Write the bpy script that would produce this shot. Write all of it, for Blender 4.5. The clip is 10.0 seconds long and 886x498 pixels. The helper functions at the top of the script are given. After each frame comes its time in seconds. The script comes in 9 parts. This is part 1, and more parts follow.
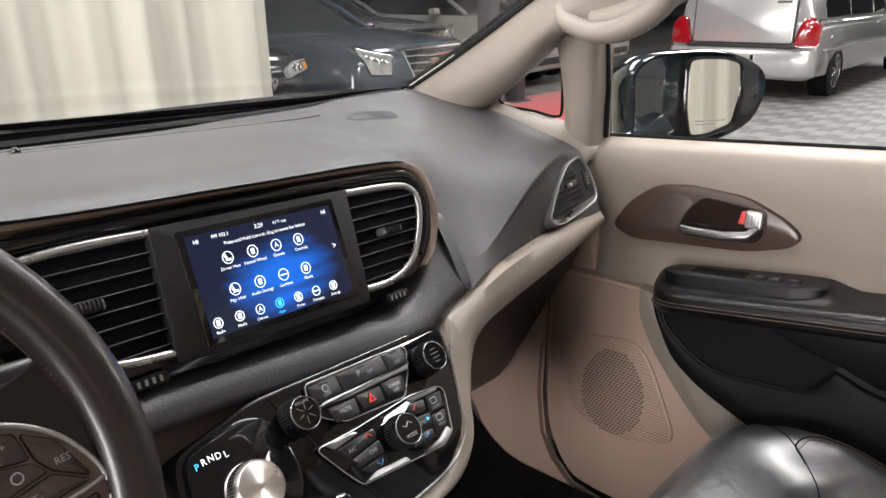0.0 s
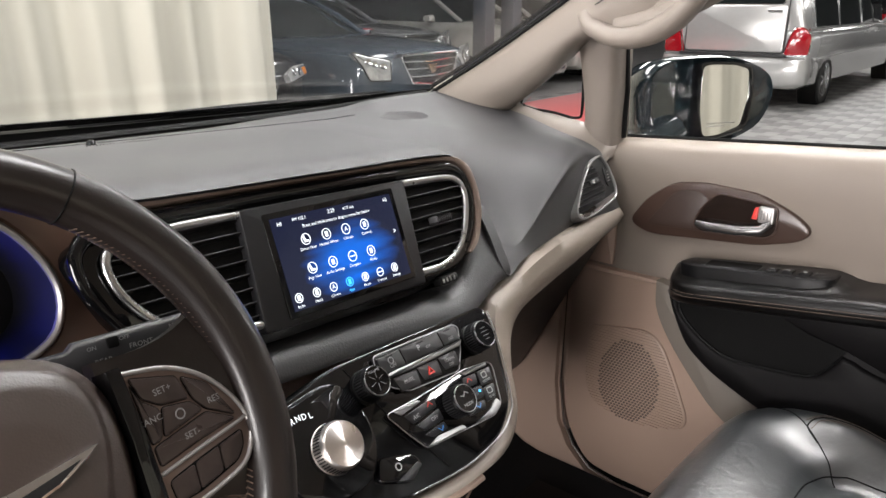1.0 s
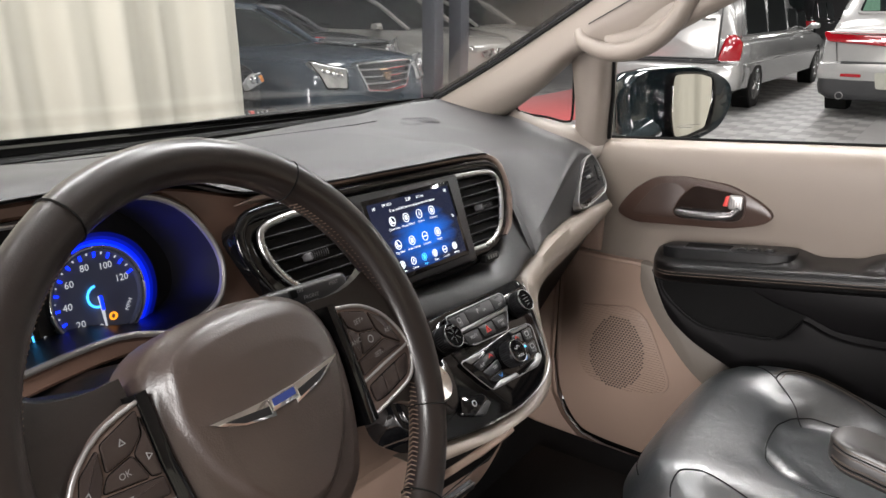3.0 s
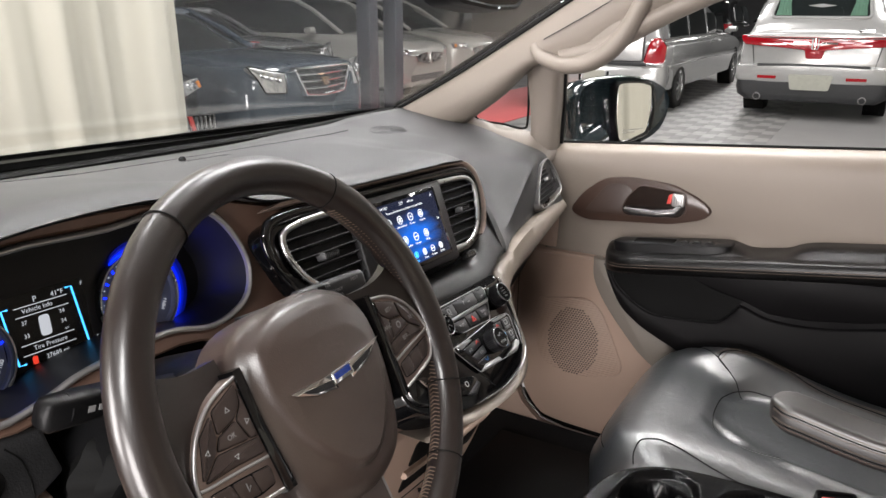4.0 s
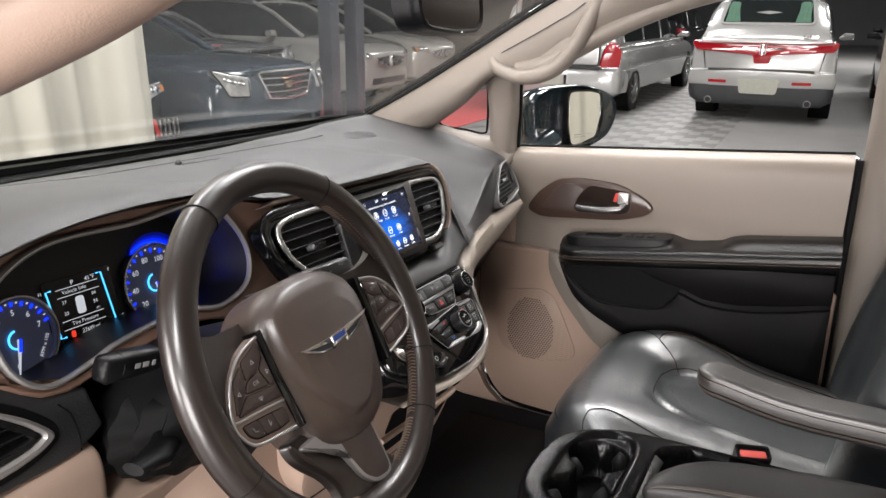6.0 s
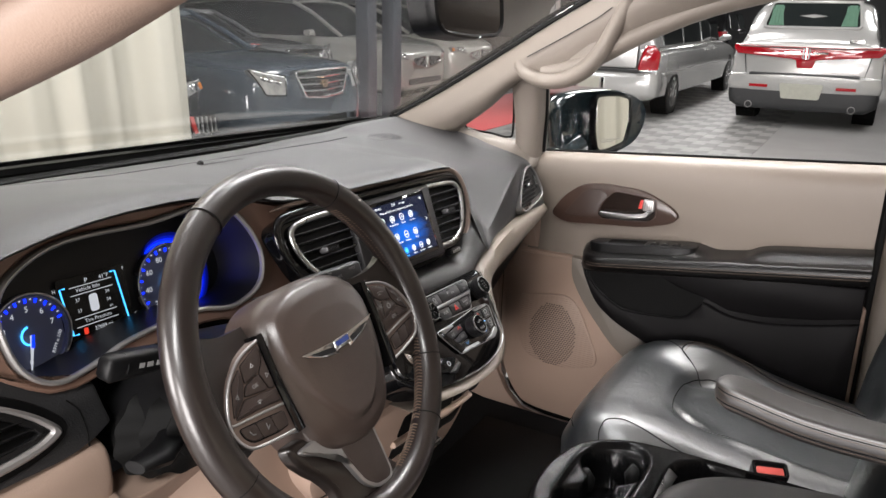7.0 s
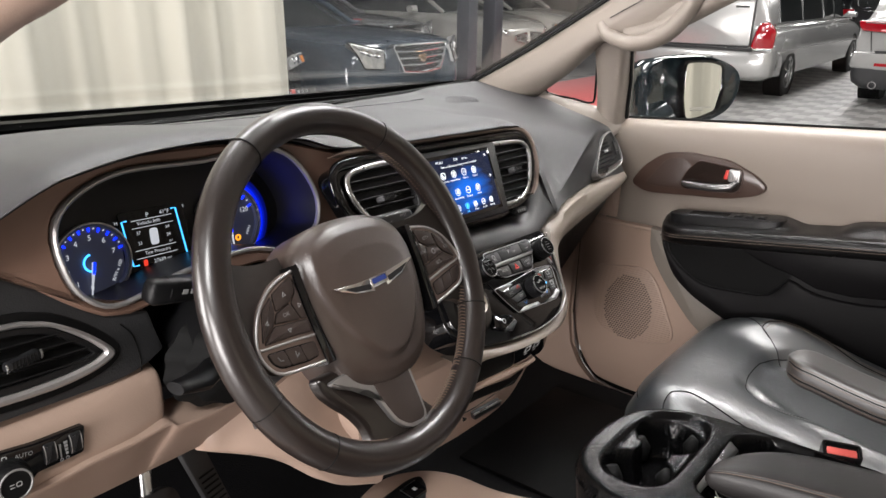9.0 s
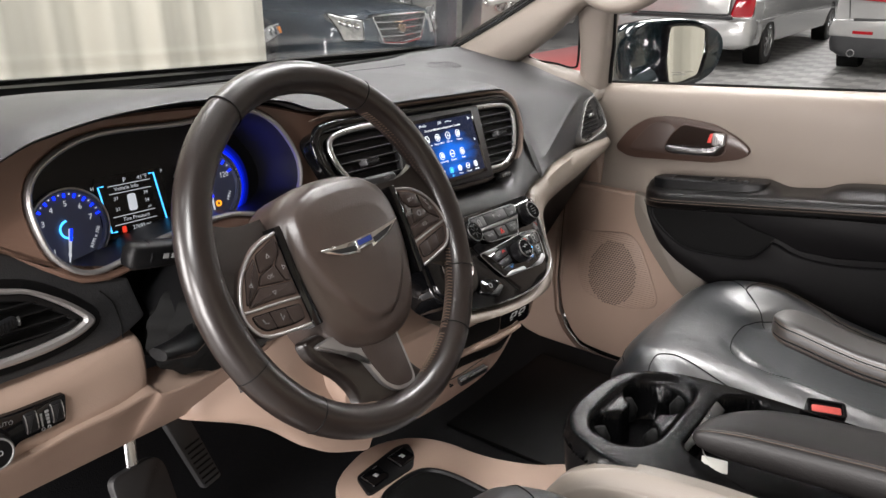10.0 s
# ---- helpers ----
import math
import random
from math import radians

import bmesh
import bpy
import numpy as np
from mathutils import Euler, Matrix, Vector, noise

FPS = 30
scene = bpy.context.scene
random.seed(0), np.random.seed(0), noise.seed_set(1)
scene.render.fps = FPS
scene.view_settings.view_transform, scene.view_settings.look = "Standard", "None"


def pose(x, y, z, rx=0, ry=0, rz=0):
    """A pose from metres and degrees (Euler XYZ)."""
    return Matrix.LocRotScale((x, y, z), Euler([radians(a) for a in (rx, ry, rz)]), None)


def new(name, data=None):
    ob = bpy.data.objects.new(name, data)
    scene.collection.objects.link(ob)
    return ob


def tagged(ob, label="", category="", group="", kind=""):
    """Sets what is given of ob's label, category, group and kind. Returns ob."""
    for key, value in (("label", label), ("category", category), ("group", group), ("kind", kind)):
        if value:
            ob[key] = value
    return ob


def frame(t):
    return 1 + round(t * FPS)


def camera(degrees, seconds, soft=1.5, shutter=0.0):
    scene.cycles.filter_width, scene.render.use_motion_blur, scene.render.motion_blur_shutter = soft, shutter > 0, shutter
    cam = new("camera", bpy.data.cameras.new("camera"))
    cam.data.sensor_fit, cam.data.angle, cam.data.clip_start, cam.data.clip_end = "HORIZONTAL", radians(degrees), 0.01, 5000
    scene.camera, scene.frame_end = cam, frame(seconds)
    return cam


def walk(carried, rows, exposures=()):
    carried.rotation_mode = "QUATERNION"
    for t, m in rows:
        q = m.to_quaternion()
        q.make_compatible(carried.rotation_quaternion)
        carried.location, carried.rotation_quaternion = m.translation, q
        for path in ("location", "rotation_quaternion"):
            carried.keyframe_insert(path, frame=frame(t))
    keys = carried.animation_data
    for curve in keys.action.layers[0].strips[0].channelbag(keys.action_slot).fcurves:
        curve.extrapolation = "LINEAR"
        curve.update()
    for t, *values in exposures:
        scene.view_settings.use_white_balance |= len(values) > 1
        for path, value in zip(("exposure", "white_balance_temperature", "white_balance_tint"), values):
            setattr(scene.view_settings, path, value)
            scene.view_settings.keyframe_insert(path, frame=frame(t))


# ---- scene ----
cam = camera(60.5, 10.0)
METRES, EYE, TILT, LEAN, TURN = 0.76, 1.40, -18.6, 0.5, -50.0
ROWS = [
    (0.0, 0.0, 0.0, 0.0, -0.0, 0.0, -0.0),
    (0.5, -0.0425, -0.0408, -0.0142, -0.41, 0.27, -0.14),
    (1.0, -0.0903, -0.0875, -0.0305, -0.8, 0.48, -0.21),
    (1.5, -0.13, -0.1418, -0.0443, -1.25, 0.66, -0.14),
    (2.0, -0.1683, -0.1931, -0.0559, -1.92, 0.77, 0.04),
    (2.5, -0.2214, -0.2476, -0.0666, -3.05, 0.85, 0.48),
    (4.0, -0.3949, -0.4376, -0.0781, -9.98, 0.85, 2.7),
    (4.5, -0.4261, -0.5139, -0.0794, -11.96, 0.82, 3.26),
    (5.0, -0.4503, -0.5762, -0.0795, -13.19, 0.8, 3.49),
    (6.5, -0.4392, -0.6367, -0.1052, -12.15, 0.91, 2.65),
    (7.0, -0.4107, -0.631, -0.0929, -10.31, 0.98, 1.93),
    (7.5, -0.3774, -0.6342, -0.0945, -8.08, 1.03, 1.12),
    (8.0, -0.3561, -0.6307, -0.1037, -5.8, 0.9, 0.31),
    (8.5, -0.3439, -0.6272, -0.1225, -3.95, 0.47, -0.2),
    (9.0, -0.3336, -0.6271, -0.1454, -3.01, -0.37, -0.34),
    (9.5, -0.3331, -0.6139, -0.1592, -3.22, -1.41, -0.08),
    (10.0, -0.3384, -0.6104, -0.1637, -4.37, -2.34, 0.42),
]
START = pose(0, 0, EYE, TILT, LEAN, TURN)
walk(cam, [(t, START @ pose(METRES * x, METRES * y, METRES * z, 90 + pitch, roll, yaw)) for t, x, y, z, yaw, pitch, roll in ROWS])
# The van stands a little nose-down on its springs: VAN takes its own level axes into the garage's.
VAN = START @ pose(0, 0, 1.30, -17.0, -1.0, -50.0).inverted()

# ---- light ----
world = bpy.data.worlds.new("garage_air")
scene.world = world
world.use_nodes = True
world.node_tree.nodes["Background"].inputs[0].default_value = (0.9, 0.95, 1.0, 1)
world.node_tree.nodes["Background"].inputs[1].default_value = 0.25
scene.view_settings.exposure = 0.09


def area_lamp(x, y, z, sx, sy, watts, colour=(1.0, 0.98, 0.965)):
    data = bpy.data.lights.new("area_lamp", "AREA")
    data.shape, data.size, data.size_y, data.energy, data.color = "RECTANGLE", sx, sy, watts, colour
    ob = new("area_lamp", data)
    ob.location = (x, y, z)
    return ob


# ceiling lamps over the garage
for lx, ly, watts in ((-3.4, -0.9, 300), (-2.2, 1.6, 80), (4.2, -1.6, 240), (2.9, 0.8, 160), (1.1, 2.3, 110), (7.2, 2.6, 124), (6.6, 5.4, 125), (11.5, -1.0, 96), (11.0, 3.4, 128), (17.0, 3.0, 190), (17.0, -3.0, 260), (27.0, 3.5, 420), (27.0, -2.5, 520)):
    area_lamp(lx, ly, 4.2, 2.4, 0.9, watts * 0.88)
# unseen upright lamp panel behind the camera, added to fill the cabin
frontal_fill = area_lamp(-7.0, -0.6, 1.5, 3.0, 2.6, 600, (1.0, 0.945, 0.93))
frontal_fill.rotation_euler = (0, radians(-90), 0)
# unseen lamp panel added on the driver's side, shining in at the open front door
side_fill = area_lamp(-4.4, 3.2, 1.5, 2.4, 2.4, 420, (1.0, 0.945, 0.93))
side_fill.rotation_euler = (Vector((0.3, 0.0, 0.9)) - side_fill.location).to_track_quat("-Z", "Y").to_euler()

# ---- materials ----
def material(name, base, rough=0.5, metal=0.0, vary=0.0, scale=30.0, bump=0.0, bump_scale=None, coat=0.0, dark=None, stretch=(1, 1, 1),
             rough_vary=0.0, sheen=0.0, spec=0.5, big=0.0, coat_rough=0.05, crease=0.0):
    """A surface with fine grain (bump), a fine variation and a broad one (big) of its colour, and uneven gloss."""
    m = bpy.data.materials.new(name)
    m.use_nodes = True
    t = m.node_tree
    b = t.nodes["Principled BSDF"]
    b.inputs["Base Color"].default_value = (*base, 1)
    b.inputs["Roughness"].default_value = rough
    b.inputs["Metallic"].default_value = metal
    b.inputs["Coat Weight"].default_value = coat
    b.inputs["Coat Roughness"].default_value = coat_rough
    b.inputs["Sheen Weight"].default_value = sheen
    b.inputs["Specular IOR Level"].default_value = spec
    co = t.nodes.new("ShaderNodeTexCoord")
    mp = t.nodes.new("ShaderNodeMapping")
    mp.inputs["Scale"].default_value = stretch
    t.links.new(co.outputs["Object"], mp.inputs["Vector"])

    def noise_node(s, detail=4.0):
        n = t.nodes.new("ShaderNodeTexNoise")
        n.inputs["Scale"].default_value, n.inputs["Detail"].default_value = s, detail
        t.links.new(mp.outputs["Vector"], n.inputs["Vector"])
        return n

    if vary or big:
        colour = None
        for amount, s in ((vary, scale), (big, scale * 0.12)):
            if not amount:
                continue
            n = noise_node(s)
            r = t.nodes.new("ShaderNodeMapRange")
            r.inputs["From Min"].default_value, r.inputs["From Max"].default_value = 0.3, 0.7
            r.inputs["To Min"].default_value, r.inputs["To Max"].default_value = 0.0, amount
            t.links.new(n.outputs["Fac"], r.inputs["Value"])
            mix = t.nodes.new("ShaderNodeMix")
            mix.data_type = "RGBA"
            t.links.new(r.outputs["Result"], mix.inputs[0])
            if colour is None:
                mix.inputs[6].default_value = (*base, 1)
            else:
                t.links.new(colour, mix.inputs[6])
            mix.inputs[7].default_value = (*(dark or [c * 0.55 for c in base]), 1)
            colour = mix.outputs[2]
        t.links.new(colour, b.inputs["Base Color"])
    if rough_vary:
        n = noise_node(scale * 0.4)
        r = t.nodes.new("ShaderNodeMapRange")
        r.inputs["To Min"].default_value, r.inputs["To Max"].default_value = rough - rough_vary, rough + rough_vary
        t.links.new(n.outputs["Fac"], r.inputs["Value"])
        t.links.new(r.outputs["Result"], b.inputs["Roughness"])
    if bump:
        v = t.nodes.new("ShaderNodeTexVoronoi")
        v.inputs["Scale"].default_value = bump_scale or scale * 8
        t.links.new(mp.outputs["Vector"], v.inputs["Vector"])
        n = noise_node((bump_scale or scale * 8) * 0.6)
        add = t.nodes.new("ShaderNodeMath")
        add.operation = "ADD"
        t.links.new(v.outputs["Distance"], add.inputs[0])
        t.links.new(n.outputs["Fac"], add.inputs[1])
        bp = t.nodes.new("ShaderNodeBump")
        bp.inputs["Strength"].default_value, bp.inputs["Distance"].default_value = bump, 0.0004
        t.links.new(add.outputs[0], bp.inputs["Height"])
        if crease:
            cn = noise_node(26.0, 3.0)
            cn.inputs["Distortion"].default_value = 1.6
            cb = t.nodes.new("ShaderNodeBump")
            cb.inputs["Strength"].default_value, cb.inputs["Distance"].default_value = crease, 0.004
            t.links.new(cn.outputs["Fac"], cb.inputs["Height"])
            t.links.new(cb.outputs["Normal"], bp.inputs["Normal"])
            t.links.new(cb.outputs["Normal"], b.inputs["Coat Normal"])
        t.links.new(bp.outputs["Normal"], b.inputs["Normal"])
    return m


def glow(name, colour, strength):
    m = material(name, [c * 0.3 for c in colour], 0.4)
    b = m.node_tree.nodes["Principled BSDF"]
    b.inputs["Emission Color"].default_value = (*colour, 1)
    b.inputs["Emission Strength"].default_value = strength
    return m


def glass(name, colour=(1, 1, 1), rough=0.0, ior=1.12):
    m = material(name, colour, rough)
    b = m.node_tree.nodes["Principled BSDF"]
    b.inputs["Transmission Weight"].default_value = 1.0
    b.inputs["IOR"].default_value = ior
    return m


PAD = material("dash_pad_vinyl", (0.0245, 0.024, 0.025), 0.54, vary=0.2, scale=14, bump=0.22, bump_scale=700, rough_vary=0.06, big=0.15)
STRIP = material("padded_strip_vinyl", (0.031, 0.031, 0.0325), 0.45, vary=0.2, scale=20, bump=0.55, bump_scale=480, rough_vary=0.06)
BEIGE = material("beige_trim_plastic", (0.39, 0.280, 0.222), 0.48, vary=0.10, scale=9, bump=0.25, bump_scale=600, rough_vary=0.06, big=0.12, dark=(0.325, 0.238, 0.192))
# Darker copies of BEIGE: shade on door, sweep and pillars put into the colour.
SHADED_BEIGE = material("shaded_beige_trim", (0.196, 0.163, 0.135), 0.5, vary=0.10, scale=9, bump=0.3, bump_scale=600, rough_vary=0.06, big=0.12, dark=(0.168, 0.139, 0.114))
PILLAR = material("shaded_beige_pillar_trim", (0.178, 0.152, 0.129), 0.52, vary=0.10, scale=9, bump=0.25, bump_scale=700, rough_vary=0.05, big=0.1, dark=(0.155, 0.132, 0.111))
BROWN = material("brown_satin_trim", (0.215, 0.130, 0.096), 0.34, vary=0.2, scale=12, rough_vary=0.06, big=0.2)
BROWN_DARK = material("dark_brown_trim", (0.056, 0.033, 0.025), 0.30, vary=0.2, scale=12, rough_vary=0.06, big=0.2)
BROWN_LIGHT = material("bronze_trim", (0.235, 0.175, 0.145), 0.33, metal=0.4, vary=0.2, scale=12, rough_vary=0.05)
GLOSS = material("gloss_black_plastic", (0.003, 0.003, 0.0035), 0.05, vary=0.3, scale=40, dark=(0.006, 0.006, 0.0065), coat=0.15, rough_vary=0.03)
BLACK = material("black_plastic", (0.0055, 0.0055, 0.006), 0.4, spec=0.22, vary=0.3, scale=40, bump=0.3, bump_scale=900, rough_vary=0.08)
CHARCOAL = material("charcoal_plastic", (0.016, 0.016, 0.0175), 0.36, spec=0.38, vary=0.3, scale=30, bump=0.3, bump_scale=900, rough_vary=0.08)
BUTTON = material("grey_button_plastic", (0.019, 0.019, 0.0205), 0.38, vary=0.2, scale=60, rough_vary=0.06)
PIANO = material("satin_black_console", (0.006, 0.006, 0.0065), 0.2, vary=0.2, scale=40, bump=0.06, bump_scale=900, rough_vary=0.04, spec=0.4)
RUBBER = material("black_rubber", (0.006, 0.006, 0.006), 0.65, spec=0.1, vary=0.3, scale=40, bump=0.3, bump_scale=400)
SATIN = material("satin_silver", (0.62, 0.62, 0.62), 0.28, metal=1.0, vary=0.15, scale=50, rough_vary=0.06)
SATIN_MID = material("brushed_silver_accent", (0.40, 0.40, 0.405), 0.42, metal=0.8, vary=0.15, scale=50, rough_vary=0.06)
SATIN_PALE = material("pale_satin_bezel", (0.47, 0.455, 0.45), 0.36, metal=0.75, vary=0.1, scale=50, rough_vary=0.05)
SATIN_DARK = material("dark_satin_metal", (0.24, 0.235, 0.23), 0.40, metal=0.4, vary=0.15, scale=50, rough_vary=0.05)
CHROME = material("chrome", (0.85, 0.85, 0.85), 0.06, metal=1.0, vary=0.1, scale=40, rough_vary=0.03)
COPPER_SPUN = material("spun_metal", (0.86, 0.80, 0.75), 0.3, metal=1.0, vary=0.3, scale=90, rough_vary=0.08)
WHEEL_LEATHER = material("worn_wheel_leather", (0.0120, 0.0083, 0.0073), 0.36, coat=0.55, coat_rough=0.2, vary=0.2, scale=18, bump=0.14, bump_scale=800, rough_vary=0.05, dark=(0.020, 0.014, 0.012), big=0.3, spec=0.42)
HUB = material("airbag_vinyl", (0.052, 0.035, 0.029), 0.36, spec=1.0, vary=0.25, scale=18, bump=0.22, bump_scale=700, rough_vary=0.07, big=0.2)
INSERT_BROWN = material("brown_wheel_insert", (0.045, 0.033, 0.029), 0.42, vary=0.2, scale=18, bump=0.4, bump_scale=700, rough_vary=0.05)
SEAT_LEATHER = material("black_seat_leather", (0.0125, 0.0148, 0.0175), 0.36, vary=0.06, scale=240, bump=0.25, bump_scale=420, spec=1.0, coat=1.0, coat_rough=0.34, crease=0.24)
SEAT_LEATHER.node_tree.nodes["Principled BSDF"].inputs["Coat IOR"].default_value = 2.0
ARM_TOP = material("worn_armrest_leather", (0.019, 0.0165, 0.0160), 0.42, spec=1.0, coat=0.4, coat_rough=0.38, vary=0.2, scale=40, bump=0.35, bump_scale=600)
ARM_LEATHER = material("black_arm_leather", (0.0045, 0.0042, 0.0042), 0.30, spec=0.27, vary=0.3, scale=16, bump=0.4, bump_scale=600, rough_vary=0.08)
LID_LEATHER = material("console_lid_leather", (0.011, 0.0098, 0.0096), 0.44, spec=0.4, vary=0.2, scale=40, bump=0.35, bump_scale=600, rough_vary=0.05)
TAUPE = material("taupe_trim", (0.19, 0.165, 0.14), 0.5, vary=0.12, scale=9, bump=0.25, bump_scale=600, rough_vary=0.06)
SLAT = material("vent_slat_plastic", (0.010, 0.010, 0.0105), 0.3, vary=0.2, scale=60, rough_vary=0.06)
SLAT_EDGE = material("vent_slat_edge", (0.10, 0.10, 0.105), 0.28, vary=0.2, scale=60, rough_vary=0.06)
WHEEL_THREAD = material("wheel_thread", (0.17, 0.12, 0.09), 0.7, vary=0.3, scale=300)
THREAD = material("tan_thread", (0.105, 0.075, 0.056), 0.7, vary=0.3, scale=300)
CARPET = material("black_carpet", (0.006, 0.006, 0.007), 0.95, spec=0.1, vary=0.5, scale=120, bump=1.0, bump_scale=500, sheen=0.05)
HEADLINER = material("beige_headliner", (0.55, 0.50, 0.44), 0.9, vary=0.12, scale=60, bump=0.5, bump_scale=500)
DIAL = material("dial_black", (0.004, 0.004, 0.006), 0.25, vary=0.2, scale=40)
DIAL_FACE = glow("backlit_dial_face", (0.30, 0.34, 0.55), 0.030)
WHITE_INK = glow("white_mark", (0.85, 0.88, 0.95), 0.6)
DIM_INK = material("printed_white", (0.30, 0.30, 0.30), 0.5)
FAINT_INK = material("faded_print", (0.17, 0.17, 0.17), 0.5)
BLUE_INK = material("printed_blue", (0.06, 0.22, 0.55), 0.5)
SWITCH_PLATE = material("satin_bronze_plate", (0.19, 0.14, 0.12), 0.34, metal=0.5, vary=0.15, scale=50, rough_vary=0.05)
KEY = material("dark_switch_key", (0.052, 0.038, 0.034), 0.3, metal=0.25, vary=0.2, scale=60, rough_vary=0.06)
SCREEN_WHITE = glow("screen_white", (0.9, 0.95, 1.0), 1.6)
SCREEN_BLUE = glow("screen_light_blue", (0.05, 0.45, 1.0), 2.2)
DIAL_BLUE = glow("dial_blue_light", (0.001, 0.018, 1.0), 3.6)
# weaker blues that paint the ring light's glow on the housing
HALO_MID, HALO_LOW, HALO_FAINT = [glow("painted_halo_glow", (0.001, 0.018, 1.0), v) for v in (1.1, 0.38, 0.11)]
DIAL_CYAN = glow("dial_cyan_light", (0.06, 0.45, 1.0), 2.2)
RED_INK = glow("red_mark", (1.0, 0.06, 0.03), 0.8)
ORANGE_INK = glow("orange_mark", (1.0, 0.35, 0.02), 1.5)
RED_PLASTIC = material("red_plastic", (0.65, 0.05, 0.04), 0.35, vary=0.2, scale=60)
BUCKLE_RED = material("buckle_red", (0.75, 0.13, 0.11), 0.45, vary=0.2, scale=60)
PAPER = material("white_paper", (0.7, 0.68, 0.62), 0.7, vary=0.1, scale=60)
GLASS = glass("clear_glass")
SCREEN_GLASS = glass("dusty_windscreen_glass", (0.95, 0.965, 0.975), ior=1.17)
SCREEN_GLASS.node_tree.nodes["Principled BSDF"].inputs["Transmission Weight"].default_value = 0.985
MIRROR = material("mirror_silver", (0.9, 0.9, 0.88), 0.02, metal=1.0)

# ---- building helpers ----
V = Vector


class Plane:
    """A flat working frame: a along u, b along v, c along the outward normal."""

    def __init__(self, o, u, v):
        self.o, self.u = V(o), V(u).normalized()
        v = V(v)
        self.v = (v - self.u * v.dot(self.u)).normalized()
        self.n = self.u.cross(self.v)

    def at(self, a, b, c=0.0):
        return self.o + self.u * a + self.v * b + self.n * c




def thing(name, base, label, category, kind="", group="", m=None):
    """A top-level empty at its base, in the van's axes unless m is given."""
    ob = new(name)
    ob.empty_display_size = 0.05
    ob.matrix_world = (VAN if m is None else m) @ Matrix.Translation(base)
    ob["base"] = list(base)
    return tagged(ob, label, category, group, kind)


def finish(bm, name, mat, sharp=35):
    bmesh.ops.recalc_face_normals(bm, faces=bm.faces)
    me = bpy.data.meshes.new(name)
    bm.to_mesh(me)
    bm.free()
    me.materials.append(mat)
    for p in me.polygons:
        p.use_smooth = True
    me.set_sharp_from_angle(angle=radians(sharp))
    return me


def part(name, bm, mat, parent, label="", sharp=35):
    """Links a bmesh, given in the same axes as its top-level thing's base, as one mesh under a thing or a part."""
    top = parent
    while top.parent:
        top = top.parent
    bmesh.ops.translate(bm, verts=bm.verts, vec=-V(top["base"]))
    ob = new(name, finish(bm, name, mat, sharp))
    ob.parent = parent
    return tagged(ob, label)


def solid(name, bm, mat, base, label, category, kind="", group="", sharp=35, m=None):
    """A thing that is one mesh."""
    bmesh.ops.translate(bm, verts=bm.verts, vec=-V(base))
    ob = new(name, finish(bm, name, mat, sharp))
    ob.matrix_world = (VAN if m is None else m) @ Matrix.Translation(base)
    ob["base"] = list(base)
    return tagged(ob, label, category, group, kind)


def rounded(pts, r, n=4):
    """A closed outline with its corners rounded; r is one radius or one for each corner."""
    out, k = [], len(pts)
    for i, p in enumerate(pts):
        p, a, b = V(p).to_2d(), V(pts[i - 1]).to_2d(), V(pts[(i + 1) % k]).to_2d()
        rad = r[i] if isinstance(r, (list, tuple)) else r
        da, db = (a - p), (b - p)
        la, lb = min(rad, da.length * 0.49), min(rad, db.length * 0.49)
        s, e = p + da.normalized() * la, p + db.normalized() * lb
        for j in range(n + 1):
            f = j / n
            out.append(tuple(s * (1 - f) ** 2 + p * 2 * f * (1 - f) + e * f * f))
    return out


def box2(x0, y0, x1, y1):
    return [(x0, y0), (x1, y0), (x1, y1), (x0, y1)]


def offset(pts, d):
    """The outline moved inwards by d (outwards when negative); counter-clockwise outlines."""
    k, out = len(pts), []
    area = sum(pts[i - 1][0] * pts[i][1] - pts[i][0] * pts[i - 1][1] for i in range(k))
    s = 1 if area > 0 else -1
    for i in range(k):
        p, a, b = V(pts[i]), V(pts[i - 1]), V(pts[(i + 1) % k])
        e = (p - a).normalized() + (b - p).normalized()
        e = e.normalized() if e.length > 1e-9 else (b - a).normalized()
        out.append((p.x - e.y * d * s, p.y + e.x * d * s))
    return out


def loops(bm, rings, cap0=True, cap1=True, closed=True):
    vs = [[bm.verts.new(p) for p in ring] for ring in rings]
    k = len(vs[0])
    for r0, r1 in zip(vs, vs[1:]):
        for i in range(k if closed else k - 1):
            j = (i + 1) % k
            bm.faces.new((r0[i], r0[j], r1[j], r1[i]))
    if cap0 and closed:
        bm.faces.new(vs[0][::-1])
    if cap1 and closed:
        bm.faces.new(vs[-1])
    return vs


def prism(F, outline, h0, h1, bevel=0.0, bm=None):
    """An outline on the frame F drawn out from h0 to h1, with its upper edge rounded over."""
    bm = bm or bmesh.new()
    rings = [[F.at(a, b, h0) for a, b in outline]]
    if bevel:
        for d, h in ((0, h1 - bevel), (bevel * 0.3, h1 - bevel * 0.3), (bevel, h1)):
            rings.append([F.at(a, b, h) for a, b in (offset(outline, d) if d else outline)])
    else:
        rings.append([F.at(a, b, h1) for a, b in outline])
    loops(bm, rings)
    return bm


